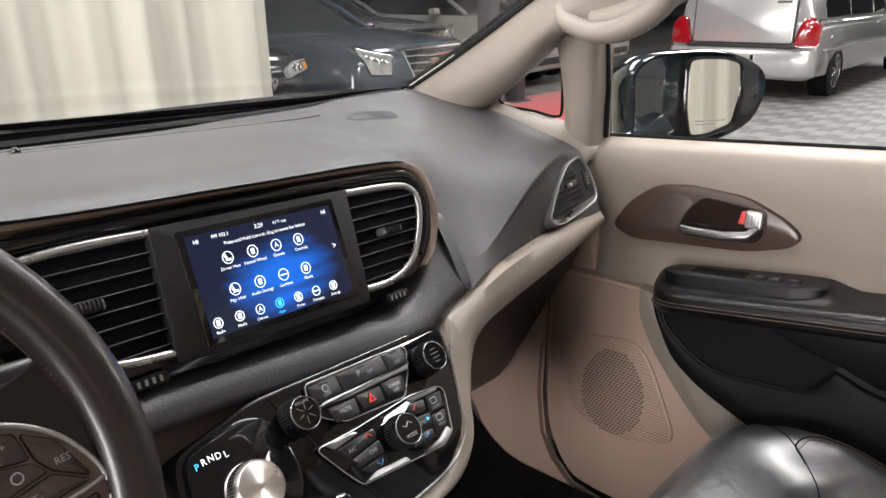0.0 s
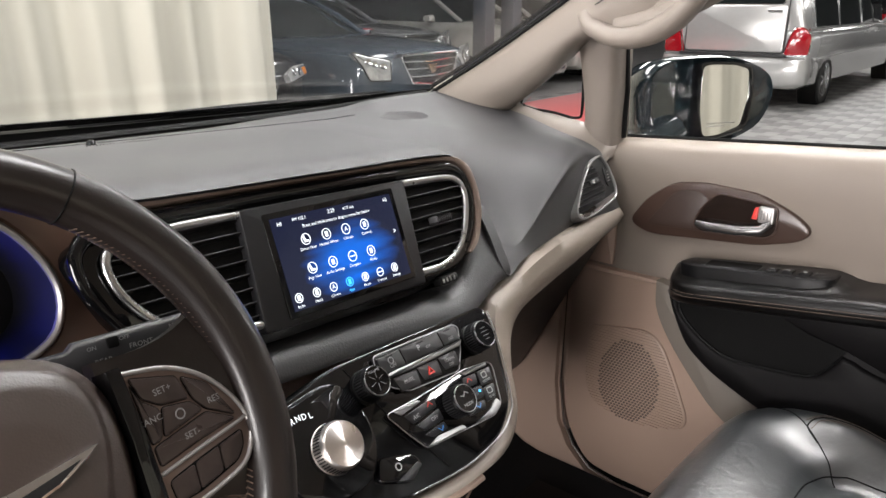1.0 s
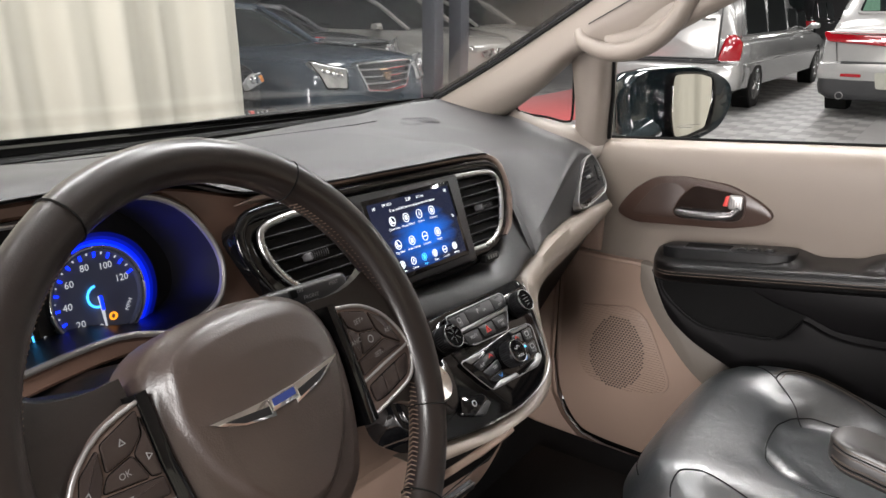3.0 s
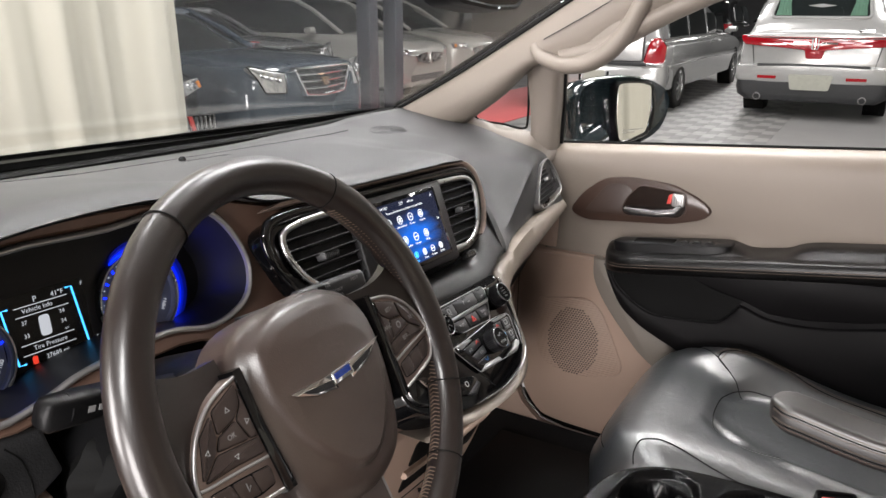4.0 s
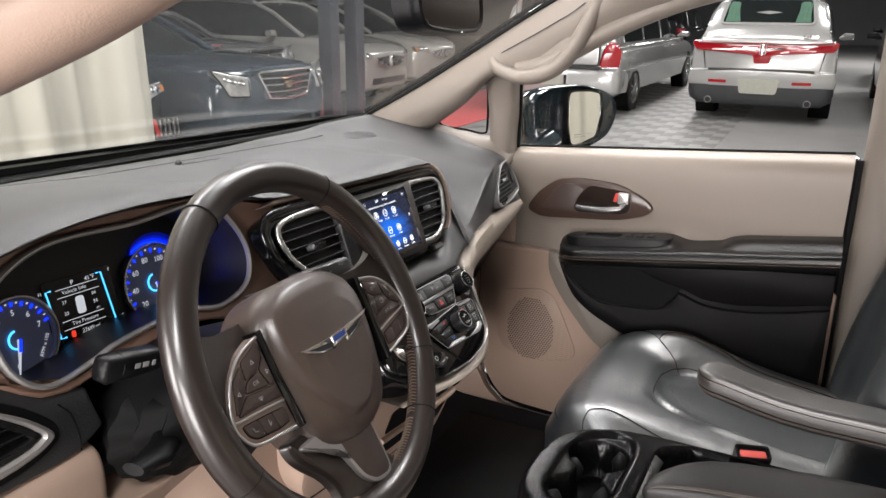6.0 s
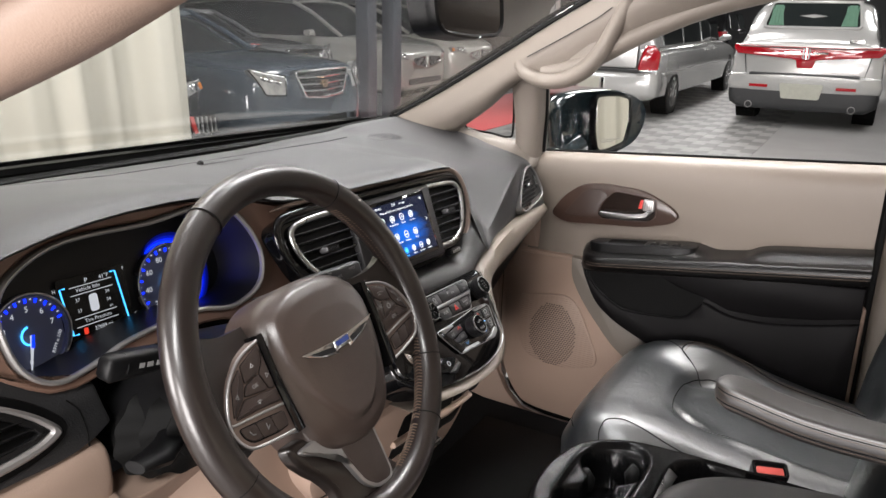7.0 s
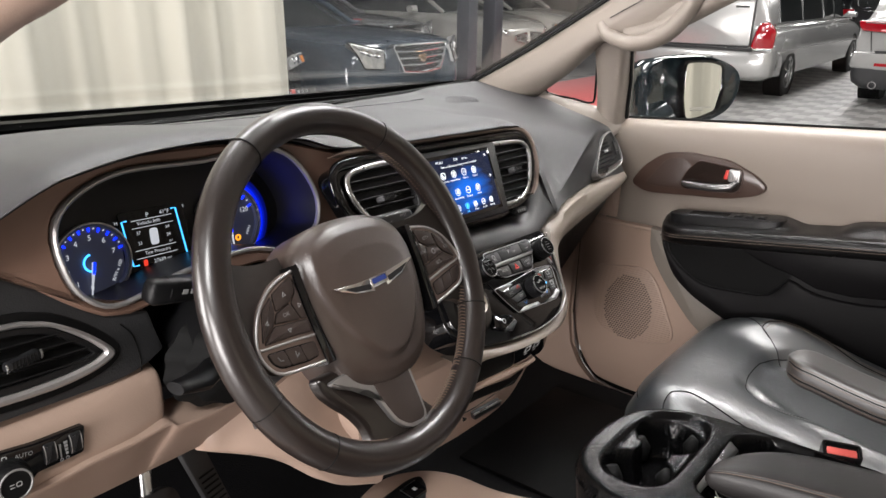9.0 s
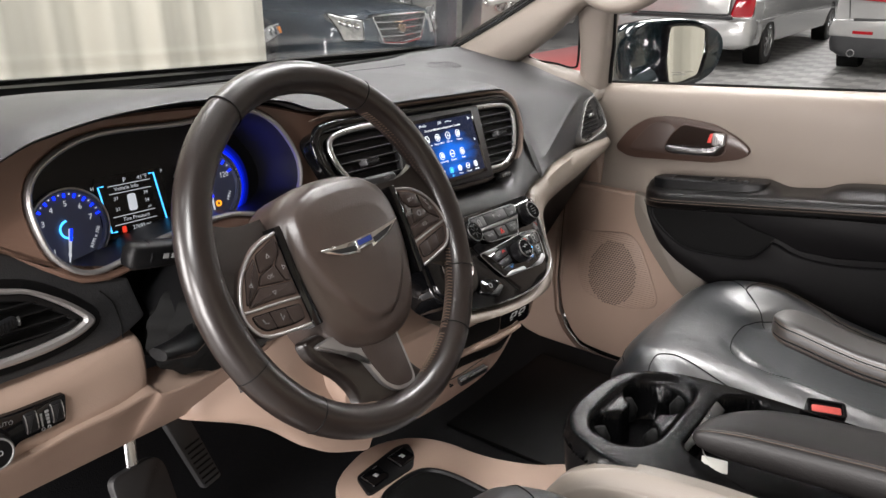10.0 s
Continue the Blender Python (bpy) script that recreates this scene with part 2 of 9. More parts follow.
def frame_ring(F, outer, inner, h0, h1, bevel=0.001, bm=None):
    """A frame between two outlines with as many points each."""
    bm = bm or bmesh.new()
    o2, i2 = offset(outer, bevel), offset(inner, -bevel)
    rings = [[F.at(a, b, h0) for a, b in outer], [F.at(a, b, h1 - bevel) for a, b in outer], [F.at(a, b, h1) for a, b in o2],
             [F.at(a, b, h1) for a, b in i2], [F.at(a, b, h1 - bevel) for a, b in inner], [F.at(a, b, h0) for a, b in inner]]
    rings.append(rings[0])
    loops(bm, rings, False, False)
    bmesh.ops.remove_doubles(bm, verts=bm.verts, dist=1e-6)
    return bm


def catmull(pts, n, closed=False):
    """A smooth line through pts, n steps a piece."""
    pts = [V(p) for p in pts]
    k, out = len(pts), []
    for i in range(k if closed else k - 1):
        p1, p2 = pts[i], pts[(i + 1) % k]
        p0 = pts[i - 1] if closed or i else p1 * 2 - p2
        p3 = pts[(i + 2) % k] if closed or i + 2 < k else p2 * 2 - p1
        for j in range(n):
            f = j / n
            out.append(0.5 * (2 * p1 + (p2 - p0) * f + (2 * p0 - 5 * p1 + 4 * p2 - p3) * f * f + (3 * p1 - p0 - 3 * p2 + p3) * f ** 3))
    if not closed:
        out.append(pts[-1])
    return out


def tube(pts, r, n=10, closed=False, bm=None, flat=1.0, up=(0, 0, 1)):
    """A round (or flattened) rod along pts; r is one radius or one for each point."""
    bm = bm or bmesh.new()
    pts = [V(p) for p in pts]
    k, rings = len(pts), []
    for i, p in enumerate(pts):
        a, b = (pts[i - 1], pts[(i + 1) % k]) if closed else (pts[max(i - 1, 0)], pts[min(i + 1, k - 1)])
        d = (b - a).normalized()
        u = d.cross(V(up))
        u = u.normalized() if u.length > 1e-4 else d.orthogonal().normalized()
        w = u.cross(d).normalized()
        rad = r[i] if isinstance(r, (list, tuple)) else r
        rings.append([p + u * (rad * math.cos(2 * math.pi * j / n)) + w * (rad * flat * math.sin(2 * math.pi * j / n)) for j in range(n)])
    if closed:
        rings.append(rings[0])
        loops(bm, rings, False, False)
        bmesh.ops.remove_doubles(bm, verts=bm.verts, dist=1e-7)
    else:
        loops(bm, rings)
    return bm


def sheet(rows, back=None, bm=None):
    """A surface through a grid of points, with a thickness given by the vector back."""
    bm = bm or bmesh.new()
    vs = [[bm.verts.new(p) for p in row] for row in rows]
    h, w = len(vs), len(vs[0])
    for i in range(h - 1):
        for j in range(w - 1):
            bm.faces.new((vs[i][j], vs[i][j + 1], vs[i + 1][j + 1], vs[i + 1][j]))
    if back is not None:
        bs = [[bm.verts.new(V(p) + V(back)) for p in row] for row in rows]
        for i in range(h - 1):
            for j in range(w - 1):
                bm.faces.new((bs[i][j], bs[i + 1][j], bs[i + 1][j + 1], bs[i][j + 1]))
        edge = [(0, j) for j in range(w)] + [(i, w - 1) for i in range(1, h)] + [(h - 1, j) for j in range(w - 2, -1, -1)] + [(i, 0) for i in range(h - 2, 0, -1)]
        for (i, j), (i2, j2) in zip(edge, edge[1:] + edge[:1]):
            bm.faces.new((vs[i][j], bs[i][j], bs[i2][j2], vs[i2][j2]))
    return bm


def surface(stations, nu=6, nv=6, back=None):
    """A smooth sheet through rows of control points."""
    rows = [catmull(row, nv) for row in stations]
    cols = list(zip(*rows))
    return sheet([list(r) for r in zip(*[catmull(c, nu) for c in cols])], back)


def block(x0, y0, z0, x1, y1, z1, bevel=0.0, seg=2, bm=None):
    bm = bm or bmesh.new()
    made = bmesh.ops.create_cube(bm, size=1.0)
    for v in made["verts"]:
        v.co = V(((x0 + x1) / 2 + v.co.x * (x1 - x0), (y0 + y1) / 2 + v.co.y * (y1 - y0), (z0 + z1) / 2 + v.co.z * (z1 - z0)))
    if bevel:
        es = list({e for v in made["verts"] for e in v.link_edges})
        bmesh.ops.bevel(bm, geom=es, offset=bevel, segments=seg, profile=0.5, affect="EDGES")
    return bm


def turned(F, profile, n=32, bm=None, a=0.0, b=0.0):
    """A turned piece about F's normal at (a, b): pairs of radius and height."""
    bm = bm or bmesh.new()
    rings = [[F.at(a + r * math.cos(2 * math.pi * j / n), b + r * math.sin(2 * math.pi * j / n), h) for j in range(n)] for r, h in profile]
    loops(bm, rings)
    return bm


def disc(a, b, r, n=24, ry=None):
    return [(a + r * math.cos(2 * math.pi * j / n), b + (ry or r) * math.sin(2 * math.pi * j / n)) for j in range(n)]


def inside_by(poly, a, b):
    """Distance of (a, b) from the outline, positive inside."""
    d, inn = 9.0, False
    for (x0, y0), (x1, y1) in zip(poly, poly[1:] + poly[:1]):
        f = max(0.0, min(1.0, ((a - x0) * (x1 - x0) + (b - y0) * (y1 - y0)) / ((x1 - x0) ** 2 + (y1 - y0) ** 2)))
        d = min(d, math.hypot(a - x0 - f * (x1 - x0), b - y0 - f * (y1 - y0)))
        if (y0 > b) != (y1 > b) and a < x0 + (b - y0) / (y1 - y0) * (x1 - x0):
            inn = not inn
    return d if inn else -d


def writing(text, F, a, b, size, mat, parent, name="lettering", h=0.0006, turn=0.0, align="CENTER"):
    """Raised lettering on the frame F."""
    cu = bpy.data.curves.new("lettering", "FONT")
    cu.body, cu.size, cu.align_x, cu.align_y, cu.resolution_u = text, size, align, "CENTER", 2
    ob = bpy.data.objects.new("lettering", cu)
    scene.collection.objects.link(ob)
    me = bpy.data.meshes.new_from_object(ob.evaluated_get(bpy.context.evaluated_depsgraph_get()))
    bpy.data.objects.remove(ob)
    bpy.data.curves.remove(cu)
    c, s = math.cos(radians(turn)), math.sin(radians(turn))
    bm = bmesh.new()
    bm.from_mesh(me)
    bpy.data.meshes.remove(me)
    for v in bm.verts:
        x, y = v.co.x, v.co.y
        v.co = F.at(a + x * c - y * s, b + x * s + y * c, h)
    return part(name, bm, mat, parent)

# ---- the van: dashboard ----
PA = Plane((0.41, 0.564, 1.075), (1, 0, 0), (0, 0.41, 1))    # face with screen and vents
PB = Plane((0.47, 0.468, 0.917), (1, 0, 0), (0, 0.8, 1))     # sloping control panel

dash = thing("dashboard", (0.41, 0.85, 0.55), "grey vinyl dashboard with beige, brown and gloss black trim", "dashboard")

# upper pad: stations across the van, each from the windscreen to the lower front edge
PAD_ROWS = [
    (-0.37, (1.03, 1.11), (0.9, 1.115), (0.75, 1.1), (0.64, 1.085), (0.6, 1.07), (0.61, 1.05)),
    (-0.228, (1.055, 1.118), (0.9, 1.147), (0.75, 1.152), (0.62, 1.16), (0.58, 1.154), (0.6, 1.151)),
    (-0.174, (1.07, 1.119), (0.9, 1.155), (0.75, 1.167), (0.62, 1.18), (0.578, 1.173), (0.598, 1.17)),
    (-0.1, (1.085, 1.119), (0.9, 1.16), (0.75, 1.178), (0.62, 1.192), (0.575, 1.185), (0.595, 1.182)),
    (0.0, (1.1, 1.118), (0.9, 1.16), (0.75, 1.178), (0.62, 1.193), (0.575, 1.187), (0.595, 1.184)),
    (0.12, (1.11, 1.117), (0.9, 1.153), (0.75, 1.166), (0.64, 1.178), (0.598, 1.171), (0.618, 1.168)),
    (0.2, (1.115, 1.117), (0.9, 1.148), (0.75, 1.156), (0.63, 1.16), (0.592, 1.152), (0.61, 1.149)),
    (0.41, (1.12, 1.116), (0.9, 1.146), (0.75, 1.151), (0.62, 1.157), (0.58, 1.15), (0.598, 1.147)),
    (0.6, (1.1, 1.121), (0.9, 1.144), (0.75, 1.147), (0.63, 1.152), (0.588, 1.145), (0.606, 1.142)),
    (0.655, (1.095, 1.124), (0.9, 1.142), (0.76, 1.143), (0.65, 1.142), (0.6, 1.13), (0.6, 1.118)),
    (0.674, (1.093, 1.125), (0.9, 1.141), (0.76, 1.139), (0.655, 1.130), (0.590, 1.086), (0.566, 1.056)),
    (0.69, (1.09, 1.127), (0.9, 1.14), (0.76, 1.136), (0.66, 1.118), (0.586, 1.048), (0.535, 0.985)),
    (0.745, (1.085, 1.131), (0.9, 1.137), (0.77, 1.131), (0.67, 1.110), (0.576, 1.012), (0.550, 0.984)),
    (0.8, (1.08, 1.134), (0.9, 1.134), (0.78, 1.127), (0.680, 1.106), (0.584, 1.022), (0.566, 0.984)),
    (0.9, (1.07, 1.14), (0.91, 1.135), (0.79, 1.126), (0.690, 1.109), (0.598, 1.074), (0.584, 0.987)),
    (0.96, (1.06, 1.15), (0.92, 1.136), (0.80, 1.125), (0.704, 1.112), (0.611, 1.094), (0.594, 0.986)),
    (1.06, (1.045, 1.158), (0.93, 1.142), (0.83, 1.128), (0.735, 1.114), (0.646, 1.097), (0.600, 0.985)),
    (1.12, (1.037, 1.161), (0.93, 1.147), (0.835, 1.131), (0.755, 1.113), (0.654, 1.088), (0.600, 0.983)),
    (1.162, (1.03, 1.164), (0.93, 1.150), (0.84, 1.134), (0.77, 1.114), (0.668, 1.085), (0.608, 0.980)),
]
part("upper_pad", surface([[(x, y, z) for y, z in row[:5] + [(row[4][0] * 0.72 + row[5][0] * 0.28 - (0.003 if x > 0.77 else 0.0), row[4][1] * 0.72 + row[5][1] * 0.28)] + row[5:]] for x, *row in PAD_ROWS], 8, 6, (0, 0.003, -0.003)), PAD, dash, "grained dark grey vinyl pad", 60)
# body that closes the dash below the pad
part("inner_body", block(-0.36, 0.74, 0.82, 1.14, 1.02, 1.06, 0.02), BLACK, dash)

# perforated speaker grilles in the top of the pad
def pad_z(x, y):
    """Height of the pad's upper face."""
    at = [float(np.interp(y, [q[0] for q in row[3::-1]], [q[1] for q in row[3::-1]])) for _, *row in PAD_ROWS]
    return float(np.interp(x, [row[0] for row in PAD_ROWS], at))


for quad in ([(0.322, 0.905), (0.405, 0.935), (0.436, 0.900), (0.420, 0.868), (0.330, 0.853)], [(0.858, 0.935), (0.925, 0.978), (0.985, 0.945), (0.965, 0.895), (0.878, 0.885)]):
    go = rounded(quad[::-1], 0.025)
    hole = bmesh.new()
    for i in range(40):
        for j in range(34):
            x, y = quad[0][0] + i * 0.0042 + (0.0021 if j % 2 else 0), 0.846 + j * 0.0042
            if inside_by(go, x, y) > 0.002:
                turned(Plane((x, y, pad_z(x, y)), (1, 0, 0), (0, 1, -0.06)), [(0.0010, -0.004), (0.0010, 0.0004), (0.0005, 0.0005)], 5, hole)
    tagged(part("speaker_grille", hole, CHARCOAL, dash, "flush perforated speaker grille"), kind="stuff")
part("pad_groove", tube([(p.x, p.y, pad_z(p.x, p.y) + 0.0005) for p in catmull([V((x, y, 0)) for x, y in ((-0.20, 0.92), (0.07, 0.943), (0.32, 0.955), (0.52, 0.972), (0.75, 0.985), (0.86, 0.99))], 6)], 0.0016, 6), BLACK, dash, "dark groove across the pad")
s = part("sun_sensor", turned(Plane((0.343, 0.912, 1.1475), (1, 0, 0), (0, 1, 0)), [(0.006, -0.002), (0.005, 0.002), (0.003, 0.004), (0.0005, 0.0045)], 16), GLOSS, dash)
# dark cowl panel and defroster slot along the glass
part("defroster_trim", tube(catmull([(-0.31, 1.05, 1.122), (0.0, 1.12, 1.118), (0.42, 1.145, 1.118), (0.85, 1.10, 1.134), (1.12, 1.05, 1.160)], 8), 0.012, 8, flat=0.5), RUBBER, dash)

# brown panel round the cluster, reaching the middle vents
CL = Plane((0.0, 0.612, 1.085), (1, 0, 0), (0, 0.18, 1))
cl_open = [(-0.19, 0.024), (-0.167, 0.051), (-0.112, 0.069), (-0.011, 0.068), (0.07, 0.074), (0.113, 0.06), (0.141, 0.028), (0.152, -0.007), (0.138, -0.039), (0.09, -0.052), (0.03, -0.040),
           (-0.06, -0.046), (-0.102, -0.056), (-0.147, -0.062), (-0.175, -0.045), (-0.188, -0.016)]
cl_open = [tuple(p) for p in catmull([V((*p, 0)) for p in cl_open], 4, True)]
cl_open = [(p[0], p[1]) for p in cl_open]
cl_outer = [(max(-0.33, min(0.24, a * 1.55)), max(-0.095, min(0.088, b * 1.7 + 0.005))) for a, b in cl_open]
cl_outer = [(a, max(b, float(np.interp(a, (-0.33, -0.255, -0.2325, -0.208, -0.182, -0.156, -0.11, -0.05), (0.012, 0.000, -0.017, -0.038, -0.059, -0.0745, -0.081, -0.095))))) for a, b in cl_outer]
cl_outer = [(a, min(b, float(np.interp(a, (-0.30, -0.228, -0.174, -0.10, 0.0, 0.12, 0.20, 0.24), (0.028, 0.058, 0.077, 0.088, 0.088, 0.078, 0.057, 0.050))))) for a, b in cl_outer]
part("cluster_surround", frame_ring(CL, cl_outer, offset(cl_open, -0.006), -0.03, 0.004, 0.003), BROWN, dash, "brown satin trim panel")
part("middle_trim", prism(Plane((0.19, 0.628, 1.09), (1, 0, 0), (0, 0.2, 1)), rounded(box2(-0.018, -0.1, 0.06, 0.055), 0.02), -0.02, 0.0, 0.004), BROWN, dash, "brown satin trim panel")

# ---- instrument cluster ----
cluster = thing("instrument_cluster", (0.0, 0.70, 1.0), "instrument cluster with blue-lit dials and an information display", "gauges")
part("bezel", frame_ring(CL, offset(cl_open, -0.0055), cl_open, -0.012, 0.010, 0.002), SATIN_PALE, cluster, "satin silver bezel")
CLD = Plane(CL.at(0, 0, -0.07), CL.u, CL.v - CL.n * 0.15)
CLD.o = CLD.at(-0.0223, 0.0063)
CLD.u, CLD.v = CLD.u * 0.959, CLD.v * 0.938 + CLD.u * 0.092
HOUSE = Plane(CL.at(0, 0, -0.072), CL.u, CL.v - CL.n * 0.15)
bm = bmesh.new()
loops(bm, [[CL.at(a, b, 0.004) for a, b in cl_open], [CL.at(a * 0.985, b * 0.985, -0.03) for a, b in cl_open], [HOUSE.at(a * 0.97, b * 0.97) for a, b in cl_open]], False, True)
part("housing", bm, material("cluster_housing", (0.010, 0.010, 0.012), 0.42, vary=0.2, scale=40), cluster, "deep black housing")


def dial(a, b, r, numbers, start, sweep, needle, unit, glow_side):
    g = part("dial", turned(CLD, [(r, -0.006), (r, 0.004), (r - 0.002, 0.006), (r - 0.004, 0.005), (r - 0.005, 0.001), (0.001, 0.001)], 48, a=a, b=b), DIAL_FACE, cluster, "smoky backlit dial with white numerals")
    part("rim", frame_ring(CLD, disc(a, b, r + 0.0015, 48), disc(a, b, r - 0.001, 48), -0.006, 0.008, 0.0006), SATIN, g)
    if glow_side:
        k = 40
        # first ring is the light; the outer three paint its glow fading outwards
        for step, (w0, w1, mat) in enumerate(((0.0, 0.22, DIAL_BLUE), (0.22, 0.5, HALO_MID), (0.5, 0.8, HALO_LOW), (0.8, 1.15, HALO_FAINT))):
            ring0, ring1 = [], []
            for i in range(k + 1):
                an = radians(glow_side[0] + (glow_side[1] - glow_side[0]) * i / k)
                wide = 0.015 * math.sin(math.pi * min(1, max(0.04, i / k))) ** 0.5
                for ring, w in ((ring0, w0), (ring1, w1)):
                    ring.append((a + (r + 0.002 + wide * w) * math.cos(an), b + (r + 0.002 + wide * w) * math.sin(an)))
            part("blue_halo", prism(CLD, ring1 + ring0[::-1], 0.0, 0.002 - step * 0.0003), mat, g, "blue light ring with its painted fading glow")
    n = len(numbers)
    for i, txt in enumerate(numbers):
        an = radians(start - sweep * i / (n - 1))
        if txt:
            writing(txt, CLD, a + r * 0.64 * math.cos(an), b + r * 0.64 * math.sin(an), r * 0.20, WHITE_INK, g, "numeral", 0.002)
    steps = (n - 1) * 4
    for i in range(steps + 1):
        an = radians(start - sweep * i / steps)
        big = i % 2 == 0
        p, q = r * (0.80 if big else 0.86), r * 0.95
        w = 0.0008 if big else 0.0004
        u, t2 = (math.cos(an), math.sin(an)), (-math.sin(an), math.cos(an))
        part("tick", prism(CLD, [(a + u[0] * p + t2[0] * w, b + u[1] * p + t2[1] * w), (a + u[0] * q + t2[0] * w * 1.6, b + u[1] * q + t2[1] * w * 1.6),
                                 (a + u[0] * q - t2[0] * w * 1.6, b + u[1] * q - t2[1] * w * 1.6), (a + u[0] * p - t2[0] * w, b + u[1] * p - t2[1] * w)], 0.001, 0.003), DIAL_BLUE if big else WHITE_INK, g)
    arc = [(a + 0.22 * r * math.cos(radians(d)), b + 0.22 * r * math.sin(radians(d))) for d in range(100, 290, 10)]
    part("hub_light", tube([CLD.at(x, y, 0.003) for x, y in arc], 0.0012, 6), DIAL_CYAN, g)
    an = radians(needle)
    nd = part("needle", tube([CLD.at(a, b, 0.006), CLD.at(a + r * 0.85 * math.cos(an), b + r * 0.85 * math.sin(an), 0.006)], [0.0022, 0.0007], 6), WHITE_INK, g, "white needle")
    part("needle_light", tube([CLD.at(a, b, 0.0075), CLD.at(a + r * 0.3 * math.cos(an), b + r * 0.3 * math.sin(an), 0.0075)], 0.0016, 6), DIAL_BLUE, nd)
    writing(unit, CLD, a + r * 0.72 * math.cos(radians(-28)), b + r * 0.72 * math.sin(radians(-28)), r * 0.13, WHITE_INK, g, "unit_lettering", 0.002, 60)


dial(0.088, -0.024, 0.050, ["0", "20", "40", "60", "80", "100", "120"], 268, 245, 273, "MPH", (-75, 122))
dial(-0.106, -0.0355, 0.046, ["0", "1", "2", "3", "4", "5", "6", "7"], 262, 245, 258, "RPM x 100", None)
dsp = part("display", prism(CLD, rounded(box2(-0.066, -0.060, 0.026, 0.016), 0.004), 0.0, 0.0015), DIAL, cluster, "black information display")
for txt, a, b, size, mat in (("P", -0.028, 0.0075, 0.0085, WHITE_INK), ("41°F", -0.004, 0.0075, 0.0075, WHITE_INK), ("Vehicle Info", -0.027, -0.0015, 0.0068, WHITE_INK), ("Tire Pressure", -0.021, -0.0395, 0.0065, WHITE_INK),
                             ("27689 mi", -0.016, -0.0515, 0.0066, WHITE_INK), ("37", -0.043, -0.013, 0.006, WHITE_INK), ("33", -0.043, -0.026, 0.006, WHITE_INK), ("34", -0.003, -0.012, 0.006, WHITE_INK),
                             ("34", -0.003, -0.022, 0.006, WHITE_INK), ("psi", -0.001, -0.030, 0.004, WHITE_INK), ("H", -0.070, 0.004, 0.006, WHITE_INK), ("F", 0.024, 0.010, 0.006, WHITE_INK), ("E", 0.030, -0.050, 0.006, WHITE_INK)):
    writing(txt, CLD, a, b, size, mat, dsp, h=0.0025)
for b in (0.0030, -0.0065, -0.0345, -0.0445):
    part("rule", prism(CLD, box2(-0.050, b - 0.0004, 0.006, b + 0.0004), 0.001, 0.0022), WHITE_INK, dsp)
part("car_symbol", prism(CLD, rounded(box2(-0.028, -0.031, -0.017, -0.010), 0.004), 0.001, 0.0025), WHITE_INK, dsp)
for s1, pts in ((-1, [(-0.056, 0.0045), (-0.0625, 0.0045), (-0.056, -0.052), (-0.049, -0.052)]), (1, [(0.006, 0.010), (0.0125, 0.010), (0.0195, -0.052), (0.013, -0.052)])):
    part("side_gauge", tube([CLD.at(*p, 0.002) for p in pts], 0.0009, 6), DIAL_CYAN, dsp, "light blue bracket")
part("seat_belt_light", prism(CLD, rounded(box2(-0.042, -0.055, -0.037, -0.047), 0.002), 0.001, 0.0025), RED_INK, dsp)
part("tyre_warning_light", frame_ring(CLD, disc(0.101, -0.048, 0.0042, 16), disc(0.101, -0.048, 0.0025, 16), 0.0008, 0.003, 0.0002), ORANGE_INK, cluster)

# ---- middle pod: vents and screen ----
pod_out = rounded([(-0.258, 0.050), (-0.232, -0.02), (-0.20, -0.055), (-0.148, -0.072), (0.11, -0.078), (0.20, -0.062), (0.238, -0.036), (0.264, 0.03), (0.256, 0.058), (0.235, 0.068), (0.0, 0.066), (-0.225, 0.062)], 0.02, 4)
pod_face = part("pod_face", prism(PA, pod_out, -0.028, -0.006, 0.004), GLOSS, dash, "gloss black fascia")
band = [(-0.226, -0.026), (-0.2445, 0.006), (-0.2505, 0.032), (-0.2455, 0.050), (-0.224, 0.0600), (-0.15, 0.0625), (0.0, 0.0625), (0.13, 0.0605), (0.203, 0.0575), (0.231, 0.0495), (0.2425, 0.033), (0.2430, 0.012), (0.2335, -0.014), (0.216, -0.038)]
path = catmull([PA.at(a, b, -0.004) for a, b in band], 6)
wide = [0.0035 + 0.0042 * min(1.0, 3.2 * min(i, len(path) - 1 - i) / len(path)) for i in range(len(path))]
part("pod_rim", tube(path, wide, 12, up=PA.n, flat=0.85), GLOSS, dash, "rounded gloss black rim", 60)
outer = [(-0.232, 0.0745), (-0.20, 0.0795), (-0.09, 0.0800), (0.055, 0.0765), (0.13, 0.0750), (0.19, 0.0732), (0.225, 0.0705), (0.248, 0.0632), (0.2610, 0.050), (0.2655, 0.025), (0.2625, 0.0), (0.2540, -0.018), (0.237, -0.042), (0.218, -0.0530)]
inner = [(-0.232, 0.0735), (-0.20, 0.0725), (-0.09, 0.0715), (0.055, 0.0698), (0.13, 0.0682), (0.19, 0.0662), (0.222, 0.0630), (0.2400, 0.0545), (0.2495, 0.040), (0.2515, 0.020), (0.2490, 0.0), (0.2430, -0.018), (0.230, -0.038), (0.214, -0.0510)]
outer, inner = [[(p.x, p.y) for p in catmull([V((*q, 0)) for q in c], 4)] for c in (outer, inner)]
bm = bmesh.new()
